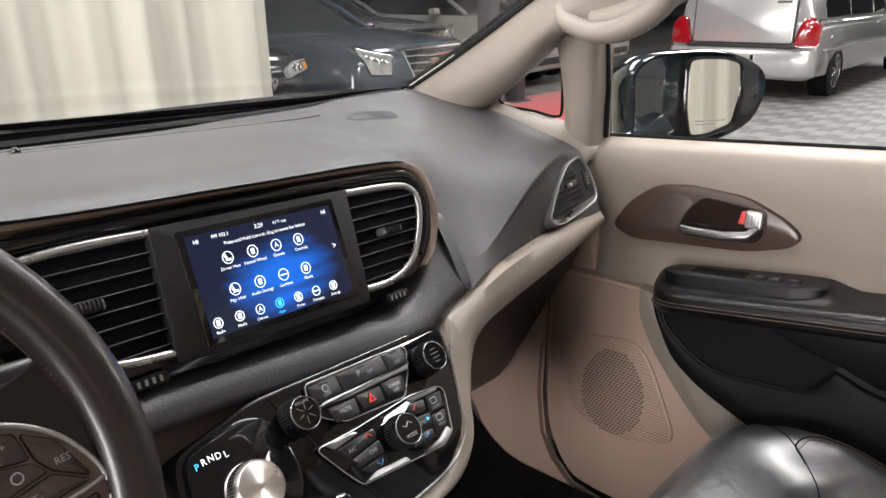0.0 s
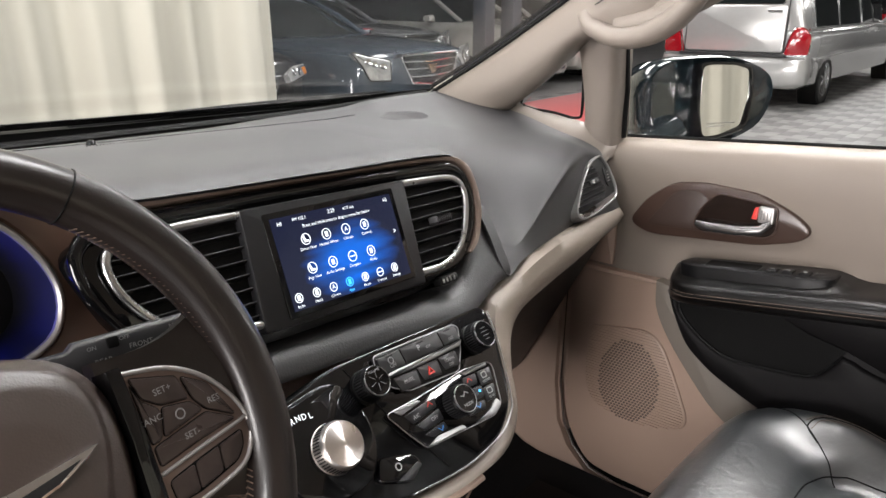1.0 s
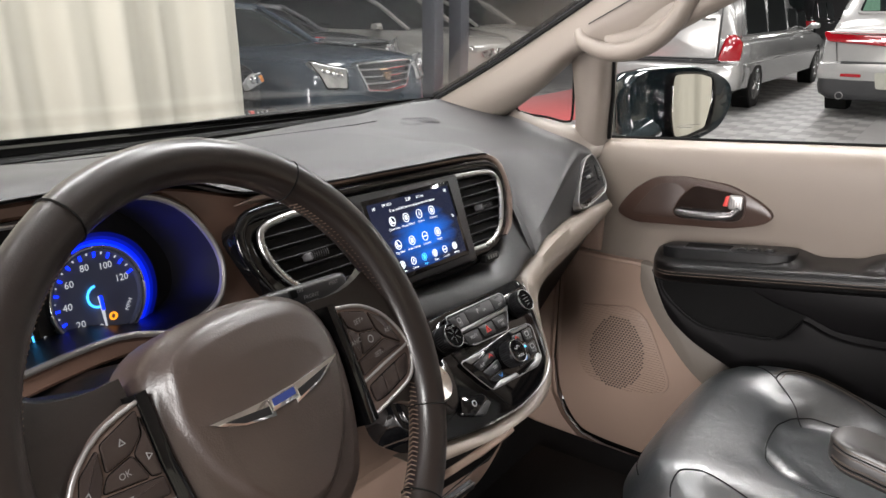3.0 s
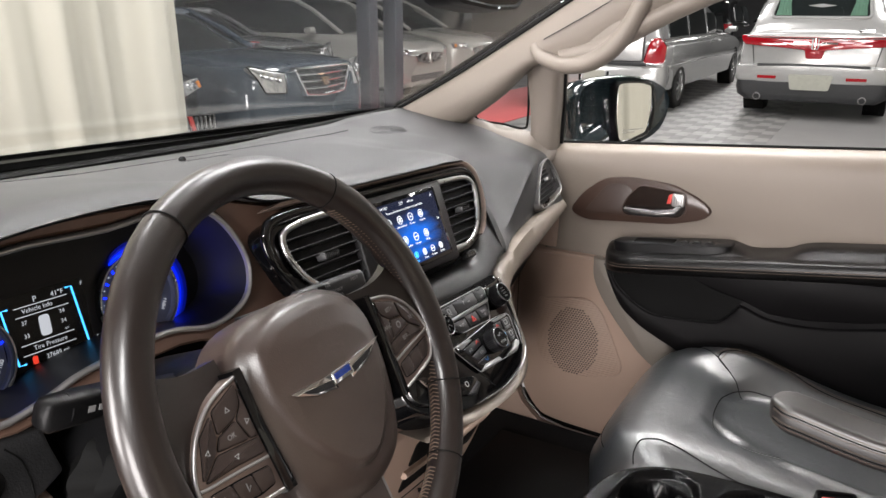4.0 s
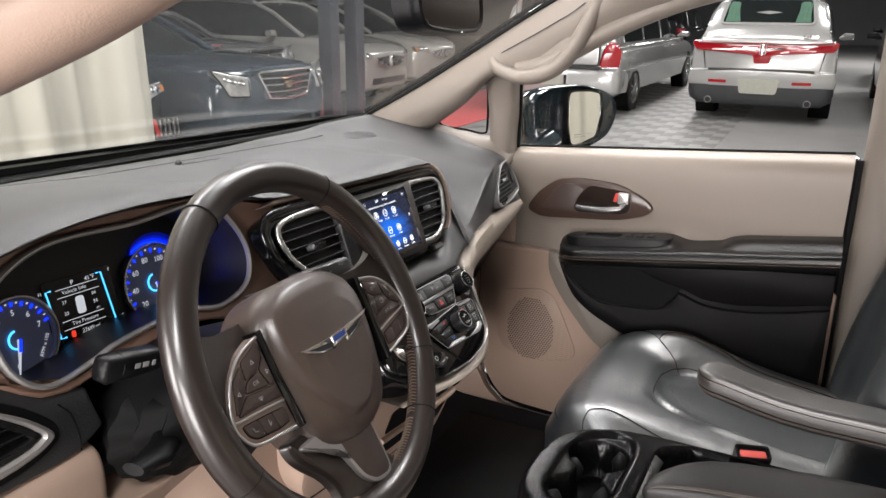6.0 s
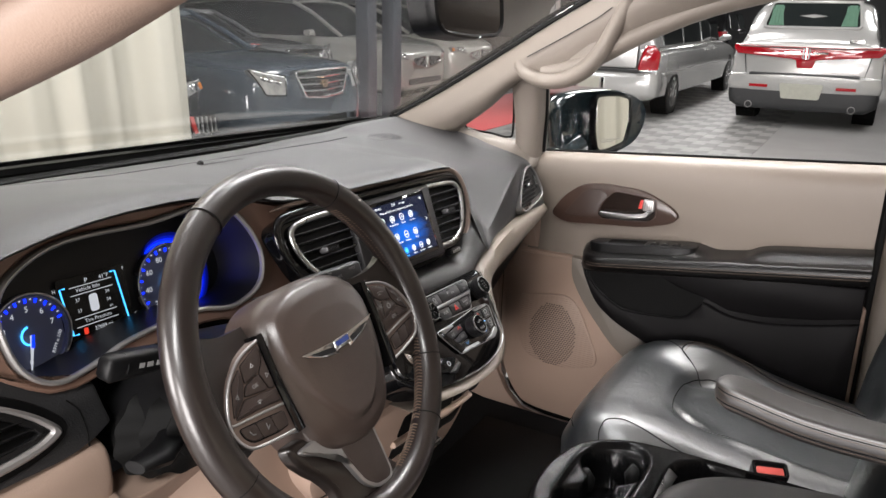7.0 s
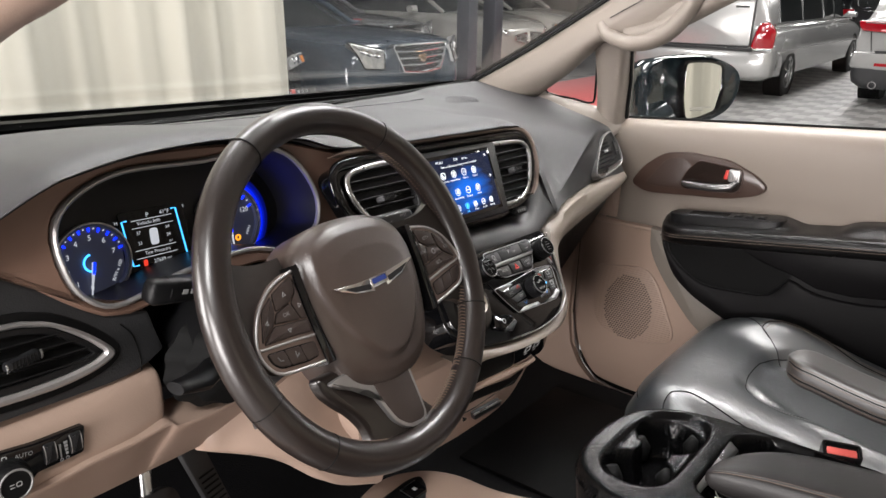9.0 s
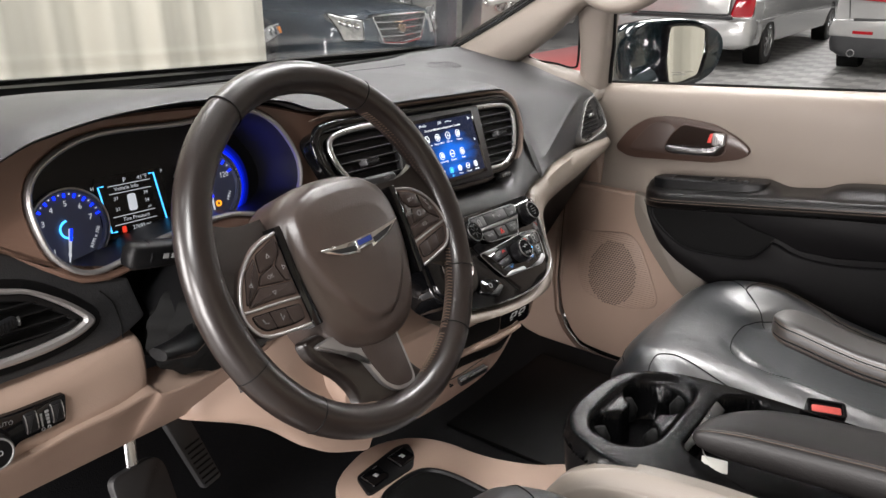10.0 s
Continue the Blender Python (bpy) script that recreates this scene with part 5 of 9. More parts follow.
        part("voice_symbol", tube([WT.at(-0.118, -0.031, 0.0069), WT.at(-0.118, -0.037, 0.0069), WT.at(-0.115, -0.034, 0.0069)], 0.0005, 5), FAINT_INK, sb)
    else:
        for txt, a, b in (("SET+", 0.112, 0.0165), ("RES", 0.141, -0.0015), ("CANC", 0.0985, 0.0025), ("SET-", 0.120, -0.0150)):
            writing(txt, WT, a, b, 0.0056, DIM_INK, sb, h=0.0071)
        part("cruise_symbol", frame_ring(WT, disc(0.1175, -0.001, 0.0034, 14), disc(0.1175, -0.001, 0.0025, 14), 0.006, 0.0071, 0.0002), DIM_INK, sb)
# lower spoke: leather, a silver yoke and a brown insert
low_out = [(-0.095, -0.070), (-0.0905, -0.088), (-0.078, -0.104), (-0.064, -0.118), (-0.054, -0.136), (-0.052, -0.150), (-0.066, -0.168), (0.0, -0.178), (0.064, -0.168), (0.045, -0.152), (0.033, -0.138), (0.029, -0.118), (0.027, -0.095), (0.03, -0.070)]
low = part("lower_spoke", prism(W, rounded(low_out, 0.008), -0.020, -0.005, 0.005), WHEEL_LEATHER, wheel, "leather-wrapped lower spoke", 60)
yoke = [(-0.086, -0.078), (-0.0835, -0.0830), (-0.0560, -0.0968), (-0.0385, -0.1058), (-0.0312, -0.1213), (-0.0213, -0.1437), (-0.0052, -0.1580), (0.0181, -0.1612), (0.0274, -0.1550), (0.0262, -0.131), (0.0245, -0.109), (0.024, -0.072)]
vb = part("lower_bezel", prism(W, rounded(yoke, 0.008), -0.012, 0.001, 0.002), SATIN_PALE, wheel, "satin silver yoke")
part("insert", prism(W, rounded([(-0.036, -0.088), (-0.0320, -0.108), (-0.0265, -0.1225), (-0.0172, -0.1425), (-0.0035, -0.1535), (0.0165, -0.1562), (0.0226, -0.1515), (0.0216, -0.130), (0.0200, -0.109), (0.018, -0.088)], 0.006), -0.004, 0.0022, 0.001), INSERT_BROWN, vb)

# airbag cover, domed, with a brown middle and a raised outline
cover = rounded([(-0.060, 0.066), (-0.088, 0.034), (-0.086, -0.02), (-0.075, -0.068), (-0.056, -0.100), (0.0, -0.114), (0.056, -0.100), (0.075, -0.068), (0.088, -0.02), (0.089, 0.034), (0.060, 0.066), (0.0, 0.072)], 0.03, 5)


crest = [(-0.064, 0.050), (-0.071, 0.030), (-0.070, 0.006), (-0.062, -0.024), (-0.044, -0.050), (-0.018, -0.077), (0.0, -0.080), (0.018, -0.077), (0.044, -0.050), (0.062, -0.024), (0.070, 0.006), (0.071, 0.030), (0.064, 0.050), (0.0, 0.080)]


crest_line = rounded(crest, 0.012, 4)


def cover_h(k, a, b):
    """Height of the airbag cover: a dome with a shield-shaped raised middle."""
    base = float(np.interp(k, (0.0, 0.3, 0.6, 0.8, 0.91, 0.97, 0.99, 1.0), (0.0180, 0.0170, 0.0140, 0.0095, 0.0045, -0.002, -0.007, -0.014)))
    f = max(0.0, min(1.0, inside_by(crest_line, a, b) / 0.007 + 0.5))
    return base + 0.0044 * f * f * (3 - 2 * f)


fine = [((1 - f) * p[0] + f * q[0], (1 - f) * p[1] + f * q[1]) for p, q in zip(cover, cover[1:] + cover[:1]) for f in (0, 0.5)]
ccy = sum(p[1] for p in cover) / len(cover)
rings = [[W.at(a * 0.97, ccy + (b - ccy) * 0.97, -0.05) for a, b in fine]]
for k in [1.0, 0.99, 0.98, 0.97] + list(np.linspace(0.955, 0.01, 46)):
    rings.append([W.at(a * k, ccy + (b - ccy) * k, cover_h(k, a * k, ccy + (b - ccy) * k)) for a, b in fine])
bm = bmesh.new()
loops(bm, rings)
cv = part("airbag_cover", bm, HUB, wheel, "grained dark brown-grey airbag cover", 80)
# winged emblem, a plain shape
for s in (-1, 1):
    wing = [(s * 0.010, 0.0050), (s * 0.034, 0.0066), (s * 0.0610, 0.0090), (s * 0.054, 0.0040), (s * 0.036, -0.0035), (s * 0.010, -0.0085)]
    part("emblem_wing", prism(WT, [(a, b - 0.003) for a, b in (wing if s < 0 else wing[::-1])], 0.012, 0.0228, 0.001), CHROME, wheel, "chrome wing badge")
    part("wing_groove", prism(WT, ([(s * 0.014, -0.0085), (s * 0.036, -0.0045), (s * 0.050, 0.0022), (s * 0.014, -0.0028)])[::(1 if s > 0 else -1)], 0.017, 0.0232), CHARCOAL, wheel)
part("emblem_centre", prism(WT, rounded(box2(-0.013, -0.0080, 0.013, 0.0026), 0.002), 0.014, 0.0236, 0.001), CHROME, wheel)
part("emblem_enamel", prism(WT, rounded(box2(-0.0105, -0.0046, 0.0105, 0.0008), 0.001), 0.017, 0.0241), material("blue_enamel", (0.02, 0.04, 0.20), 0.15, coat=0.5), wheel, "dark blue enamel")
part("airbag_mark", frame_ring(W, disc(0.030, -0.068, 0.0065, 14), disc(0.030, -0.068, 0.0055, 14), 0.004, cover_h(0.76, 0.030, -0.068) + 0.0007, 0.0002), CHARCOAL, cv)

# steering column, shroud and stalks
col = thing("steering_column", (0.0, 0.62, 0.95), "black steering column with shroud, stalks and tilt lever", "steering column")
bm = bmesh.new()
loops(bm, [[W.at(math.cos(t) * ra, math.sin(t) * rb - 0.01, h) for t in np.linspace(0, 2 * math.pi, 25)[:-1]] for ra, rb, h in ((0.055, 0.05, -0.02), (0.068, 0.058, -0.06), (0.075, 0.062, -0.12), (0.085, 0.07, -0.20), (0.08, 0.07, -0.30))])
part("shroud", bm, BLACK, col, "black plastic shroud", 60)
bm = bmesh.new()
loops(bm, [[V((x + math.cos(t) * ra * (1 + 0.025 * math.sin(14 * t + 55 * y)), y, z + math.sin(t) * rb * (1 + 0.025 * math.sin(14 * t + 55 * y)))) for t in np.linspace(0, 2 * math.pi, 73)[:-1]] for x, y, z, ra, rb in ((-0.02, 0.48, 0.985, 0.060, 0.036), (-0.02, 0.50, 0.972, 0.080, 0.052), (-0.02, 0.515, 0.962, 0.068, 0.046), (-0.02, 0.535, 0.950, 0.088, 0.062), (-0.02, 0.55, 0.944, 0.074, 0.052), (-0.02, 0.57, 0.938, 0.092, 0.066), (-0.01, 0.60, 0.93, 0.080, 0.060), (0.0, 0.74, 0.92, 0.10, 0.07))])
part("boot", bm, RUBBER, col, "soft black boot", 60)
part("tilt_lever", tube([(-0.060, 0.535, 0.962), (-0.100, 0.50, 0.962), (-0.130, 0.482, 0.966), (-0.158, 0.478, 0.971)], [0.010, 0.016, 0.018, 0.012], 12, flat=0.5), BLACK, col, "black tilt lever")
SL = Plane((-0.150, 0.505, 1.063), (0.96, 0.04, -0.20), (0, -0.12, 1))
bm = bmesh.new()
loops(bm, [[SL.at(a, bb * hb + cb, cc * hc) for bb, cc in ((-1, -0.7), (-0.7, -1), (0.7, -1), (1, -0.7), (1, 0.7), (0.7, 1), (-0.7, 1), (-1, 0.7))] for a, hb, hc, cb in ((-0.014, 0.009, 0.007, 0), (-0.010, 0.0120, 0.010, 0), (0.016, 0.0122, 0.0105, 0.001), (0.050, 0.011, 0.010, 0.002), (0.060, 0.007, 0.008, 0.002), (0.12, 0.007, 0.008, 0.0))])
sk = part("turn_stalk", bm, BLACK, col, "black turn signal stalk", 60)
part("stalk_ring", tube([SL.at(0.006, 0.0137 * math.cos(t), 0.0108 * math.sin(t)) for t in np.linspace(0, 2 * math.pi, 17)[:-1]], 0.0006, 4, True), CHARCOAL, sk)
for a, w in ((0.022, 0.006), (0.032, 0.007), (0.042, 0.004)):
    part("mark", prism(SL, box2(a - w / 2, -0.001, a + w / 2, 0.0040), 0.0102, 0.0108), DIM_INK, sk)
SRF = Plane((0.163, 0.487, 1.071), (0.96, -0.22, 0.06), (0, 0.35, 1))
bm = bmesh.new()
loops(bm, [[SRF.at(a, bb * hb, cc * hc) for bb, cc in ((-1, -0.7), (-0.7, -1), (0.7, -1), (1, -0.7), (1, 0.7), (0.7, 1), (-0.7, 1), (-1, 0.7))] for a, hb, hc in ((-0.12, 0.008, 0.008), (-0.055, 0.009, 0.009), (-0.05, 0.0135, 0.0105), (0.03, 0.0145, 0.0105), (0.034, 0.012, 0.008))])
sk = part("wiper_stalk", bm, BUTTON, col, "black wiper stalk", 60)
for txt, a, b, size in (("MIST", 0.018, 0.008, 0.005), ("FRONT", -0.008, 0.002, 0.005), ("WIPER", -0.008, -0.004, 0.005), ("REAR", -0.034, -0.003, 0.005), ("ON", -0.040, 0.007, 0.004), ("OFF", -0.018, 0.009, 0.004)):
    writing(txt, SRF, a, b, size, DIM_INK, sk, h=0.0112)
part("knurl", prism(SRF, rounded(box2(-0.03, 0.004, -0.022, 0.012), 0.002), 0.008, 0.013, 0.001), RUBBER, sk)

# ---- passenger's door ----
DR = Plane((1.205, 0, 0), (0, -1, 0), (0, 0, 1))     # a runs towards the rear, c into the cabin


def belt(y):
    return 1.096 + (0.642 - y) * 0.063


door = thing("passenger_door", (1.22, 0.3, 0.42), "closed front door with beige trim, brown handle bezel and black armrest", "car door")
rows = []
for y in (0.665, 0.60, 0.50, 0.35, 0.20, 0.05, -0.06, -0.11):
    zb = belt(y)
    rows.append([(1.26, y, zb + 0.002), (1.235, y, zb - 0.001), (1.212, y, zb - 0.014), (1.202, y, zb - 0.05), (1.207, y, 0.99), (1.214, y, 0.93), (1.213, y, 0.87), (1.208, y, 0.835)])
part("upper_trim", surface(rows, 4, 5, (0.02, 0, 0)), SHADED_BEIGE, door, "beige padded upper trim", 60)
part("belt_strip", tube([(1.262, y, belt(y) + 0.004) for y in np.linspace(0.66, -0.11, 12)], 0.0035, 6), RUBBER, door, "black window seal")
lower = rounded([(-0.716, 0.85), (-0.716, 0.51), (-0.66, 0.42), (-0.607, 0.408), (-0.40, 0.40), (0.12, 0.40), (0.12, 0.85)], [0.01, 0.05, 0.08, 0.05, 0.02, 0.02, 0.01])
part("lower_trim", prism(DR, lower, -0.05, 0.008, 0.01), BEIGE, door, "beige lower trim")
part("front_trim", prism(DR, rounded([(-0.708, 0.862), (-0.708, 0.853), (-0.635, 0.853), (-0.635, 1.05), (-0.69, 1.06)], 0.006), -0.05, -0.004, 0.006), BEIGE, door)
# The gap's thin shadow line is drawn as a dark brown tube.
part("front_gap", tube([DR.at(a, b, 0.010) for a, b in ((-0.705, 1.04), (-0.722, 0.86), (-0.722, 0.58), (-0.708, 0.495), (-0.682, 0.447), (-0.64, 0.410), (-0.58, 0.398), (-0.40, 0.393))], 0.0026, 8), BROWN_DARK, door, "dark brown line drawn for the shaded door gap")
part("outer_skin", prism(DR, rounded([(-0.70, 0.36), (0.13, 0.36), (0.13, 1.13), (-0.70, 1.08)], 0.02), -0.16, -0.10, 0.01), material("van_dark_paint", (0.010, 0.016, 0.022), 0.15, coat=1.0, vary=0.2, scale=30), door, "dark painted outer skin")

bz = rounded([(-0.607, 0.952), (-0.565, 0.934), (-0.37, 0.950), (-0.305, 0.968), (-0.286, 0.988), (-0.315, 1.012), (-0.375, 1.038), (-0.470, 1.044), (-0.528, 1.036), (-0.575, 1.000)], 0.02)
hb = part("handle_bezel", prism(DR, bz, -0.03, 0.010, 0.004), BROWN_DARK, door, "brown satin handle bezel")
# The hollow is a flat plate; its shade is put into a darker brown.
part("bezel_hollow", prism(DR, rounded([(-0.572, 0.952), (-0.45, 0.958), (-0.455, 1.010), (-0.478, 1.030), (-0.52, 1.024)], 0.02), 0.006, 0.0108, 0.001), material("shaded_brown_trim", (0.045, 0.028, 0.022), 0.4, vary=0.2, scale=12), hb)
rec = rounded([(-0.484, 0.968), (-0.470, 0.957), (-0.355, 0.966), (-0.342, 0.980), (-0.344, 1.022), (-0.445, 1.030), (-0.470, 1.002)], 0.012)
part("recess", frame_ring(DR, offset(rec, -0.0012), offset(rec, 0.0015), 0.004, 0.0135, 0.0006), BROWN_DARK, hb)
part("cup", prism(DR, rec, 0.006, 0.0122), material("gloss_brown_cup", (0.016, 0.010, 0.008), 0.16, vary=0.2, scale=30, rough_vary=0.04), hb, "gloss dark brown cup")
lever = part("lever", tube([DR.at(*p) for p in ((-0.472, 0.974, 0.022), (-0.45, 0.972, 0.026), (-0.40, 0.974, 0.026), (-0.365, 0.980, 0.022), (-0.352, 0.994, 0.016))], [0.006, 0.0085, 0.0085, 0.0085, 0.006], 12, flat=1.0), material("dark_nickel", (0.17, 0.165, 0.165), 0.26, metal=0.8, vary=0.15, scale=50, rough_vary=0.05), hb, "satin metal pull lever")
lk = part("lock_button", prism(DR, rounded(box2(-0.373, 0.992, -0.347, 1.020), 0.004), 0.008, 0.020, 0.003), SATIN_PALE, hb, "silver lock button")
for i in range(4):
    part("rib", prism(DR, box2(-0.368 + i * 0.005, 0.998, -0.366 + i * 0.005, 1.014), 0.018, 0.0206), SATIN_DARK, lk)
part("lock_flag", prism(DR, rounded([(-0.384, 0.996), (-0.375, 0.996), (-0.373, 1.018), (-0.380, 1.016)], 0.001), 0.008, 0.0165, 0.001), RED_PLASTIC, hb, "red unlocked flag")

# armrest with window switches
def arm_z(y):
    return 0.879 + (0.464 - y) * 0.125


def smooth(f):
    f = max(0.0, min(1.0, f))
    return f * f * (3 - 2 * f)


rows = []
for y in (0.506, 0.503, 0.495, 0.48, 0.45, 0.40, 0.34, 0.28, 0.24, 0.20, 0.16, 0.13, 0.11, 0.08, 0.02, -0.06, -0.112):
    zt, rise = arm_z(y), 0.014 * smooth((0.14 - y) / 0.05) + 0.016 * smooth((y - 0.21) / 0.04)
    w = 0.104 * math.sqrt(max(0.03, 1 - max(0, (y - 0.44) / 0.068) ** 2))
    k = w / 0.104
    rows.append([(1.212, y, zt + 0.010 + rise * k), (1.212 - w * 0.45, y, zt + 0.008 + rise * k), (1.212 - w * 0.78, y, zt + 0.006), (1.212 - w * 0.95, y, zt + 0.001), (1.212 - w, y, zt - 0.010), (1.212 - w * 0.98, y, zt - 0.024), (1.212 - w * 0.85, y, zt - 0.036), (1.212 - w * 0.40, y, zt - 0.045), (1.212, y, zt - 0.048)])
ar = part("armrest", surface(rows, 3, 4, (0.004, 0, 0)), ARM_LEATHER, door, "black padded leather armrest", 70)
for dz, m in ((-0.0125, THREAD), (-0.0155, RUBBER), (-0.0185, THREAD)):
    part("stitch_line", tube([(1.2125 - 0.104 * math.sqrt(max(0.03, 1 - max(0, (y - 0.44) / 0.068) ** 2)) - 0.0008, y, arm_z(y) + dz) for y in np.linspace(0.485, -0.11, 40)], 0.0006 if m is THREAD else 0.001, 5), m, ar, "twin stitching" if m is THREAD else "")
SWP = Plane((1.166, 0.372, 0.9155), (0, -1, 0.10), (1, 0, 0.02))
sp = part("switch_plate", prism(SWP, rounded([(-0.115, -0.012), (-0.085, -0.030), (0.10, -0.030), (0.138, -0.020), (0.140, 0.028), (-0.10, 0.028)], 0.014), -0.02, 0.004, 0.003), BLACK, door, "black switch plate")
part("pull_pocket", prism(SWP, rounded(box2(-0.065, -0.020, 0.022, 0.016), 0.006), 0.002, 0.0044), RUBBER, sp)
part("pocket_rim", tube([SWP.at(a, b, 0.0042) for a, b in rounded(box2(-0.066, -0.021, 0.023, 0.017), 0.006)], 0.001, 5, True), BUTTON, sp)
part("plate_lip", tube([SWP.at(a, b, 0.0038) for a, b in ((-0.075, -0.022), (0.09, -0.022), (0.105, -0.012), (0.105, 0.016))], 0.001, 5), CHARCOAL, sp)
for a in (0.042, 0.066, 0.092):
    k = part("switch", prism(SWP, rounded(box2(a - 0.009, -0.013, a + 0.009, 0.010), 0.003), 0.002, 0.007, 0.003), BLACK, sp)
    part("mark", prism(SWP, box2(a - 0.003, -0.004, a + 0.003, -0.001), 0.0065, 0.0074), DIM_INK, k)
DK = Plane((1.17, 0, 0), (0, -1, 0), (0, 0, 1))
edge = [(-0.502, 0.848), (-0.488, 0.810), (-0.459, 0.757), (-0.42, 0.724), (-0.383, 0.703), (-0.313, 0.672), (-0.22, 0.635), (-0.10, 0.59), (0.11, 0.54)]
edge = [(p.x, p.y) for p in catmull([V((*q, 0)) for q in edge], 4)]
dk = part("dark_insert", prism(DK, [(0.11, 0.90), (-0.46, 0.86)] + edge, -0.05, 0.003, 0.005), material("black_door_insert", (0.0048, 0.0043, 0.0048), 0.5, spec=0.12, vary=0.3, scale=20, bump=0.3, bump_scale=500, rough_vary=0.08), door, "black lower insert")
lip = [(-0.535, 0.852), (-0.530, 0.800), (-0.500, 0.745), (-0.450, 0.683), (-0.401, 0.633), (-0.33, 0.59), (-0.2, 0.54), (0.11, 0.49)]
lip = [(p.x, p.y) for p in catmull([V((*q, 0)) for q in lip], 4)]
part("insert_surround", prism(Plane((1.188, 0, 0), (0, -1, 0), (0, 0, 1)), lip + edge[::-1], -0.03, 0.004, 0.004), TAUPE, door, "taupe strip round the insert")
pk = [(-0.480, 0.835), (-0.475, 0.815), (-0.455, 0.792), (-0.428, 0.772), (-0.398, 0.7565), (-0.369, 0.7508), (-0.315, 0.7528), (-0.255, 0.7590), (-0.232, 0.7730), (-0.2068, 0.8066)]
crease = [(-0.2068, 0.8066), (-0.190, 0.8025), (-0.172, 0.7945), (-0.14, 0.7865), (-0.088, 0.7850), (-0.03, 0.7905), (0.04, 0.805), (0.11, 0.822)]
pk, crease = [[(p.x, p.y) for p in catmull([V((*q, 0)) for q in c], 4)] for c in (pk, crease)]
INSERT = dk.data.materials[0]
bolster = pk + crease[1:] + edge[::-1]
part("lower_bolster", prism(DK, bolster, -0.02, 0.011, 0.006), INSERT, dk, "black padded lower bolster", 60)
part("pocket", prism(DK, pk + [(-0.19, 0.84), (-0.30, 0.856), (-0.46, 0.846)], -0.03, 0.0048), RUBBER, dk, "dark grab pocket")
part("pocket_lip", tube([DK.at(a, b + 0.001, 0.0088) for a, b in pk], 0.0016, 8), BLACK, dk, "thin moulded lip")
part("upper_fold", prism(DK, [(-0.345, 0.862), (-0.26, 0.828), (-0.20, 0.815), (-0.15, 0.797), (-0.08, 0.797), (0.02, 0.812), (0.11, 0.832), (0.11, 0.90)][::-1], 0.0, 0.0065, 0.004), INSERT, dk, "black padded upper fold", 60)

# speaker
spk = rounded([(-0.668, 0.728), (-0.674, 0.650), (-0.668, 0.590), (-0.640, 0.556), (-0.535, 0.546), (-0.456, 0.566), (-0.447, 0.592), (-0.484, 0.675), (-0.513, 0.728), (-0.545, 0.748)], [0.012, 0.03, 0.03, 0.03, 0.03, 0.02, 0.02, 0.03, 0.025, 0.02])
sg = part("speaker_panel", prism(DR, spk, -0.01, 0.0125, 0.004), BEIGE, door, "beige ribbed speaker panel")
ys = [p[1] for p in spk]
for i in range(36):
    b = 0.550 + i * 0.0056
    hits = sorted(x0 + (x1 - x0) * (b - y0) / (y1 - y0) for (x0, y0), (x1, y1) in zip(spk, spk[1:] + spk[:1]) if (y0 - b) * (y1 - b) < 0)
    if len(hits) > 1:
        part("rib", prism(DR, box2(hits[0] + 0.006, b - 0.0012, hits[-1] - 0.006, b + 0.0013), 0.010, 0.0150, 0.0007), BEIGE, sg)
# Holes are raised discs; the shade inside them is put into a darker brown.
hole = bmesh.new()
for i in range(-10, 11):
    for j in range(-16, 17):
        a, b = -0.572 + i * 0.0068 + (0.0034 if j % 2 else 0), 0.634 + j * 0.0056 + 0.0028
        if ((a + 0.572) / 0.064) ** 2 + ((b - 0.634) / 0.086) ** 2 < 1:
            prism(DR, disc(a, b, 0.0023, 6), 0.0120, 0.0153, bm=hole)
tagged(part("grille_holes", hole, material("shaded_brown_plastic", (0.105, 0.076, 0.062), 0.6, vary=0.2, scale=60), sg, "brown round perforations"), kind="stuff")

# door glass and quarter glass
bm = sheet([[(1.272, 0.66, belt(0.66)), (1.272, 0.25, belt(0.25)), (1.272, -0.12, belt(-0.12))], [(1.20, 0.64, 1.28), (1.20, 0.25, 1.33), (1.20, -0.12, 1.34)], [(1.10, 0.50, 1.52), (1.10, 0.25, 1.55), (1.10, -0.12, 1.56)]], (0.004, 0, 0))
g = part("window_pane", bm, GLASS, door, "clear door glass")
g.visible_shadow = False

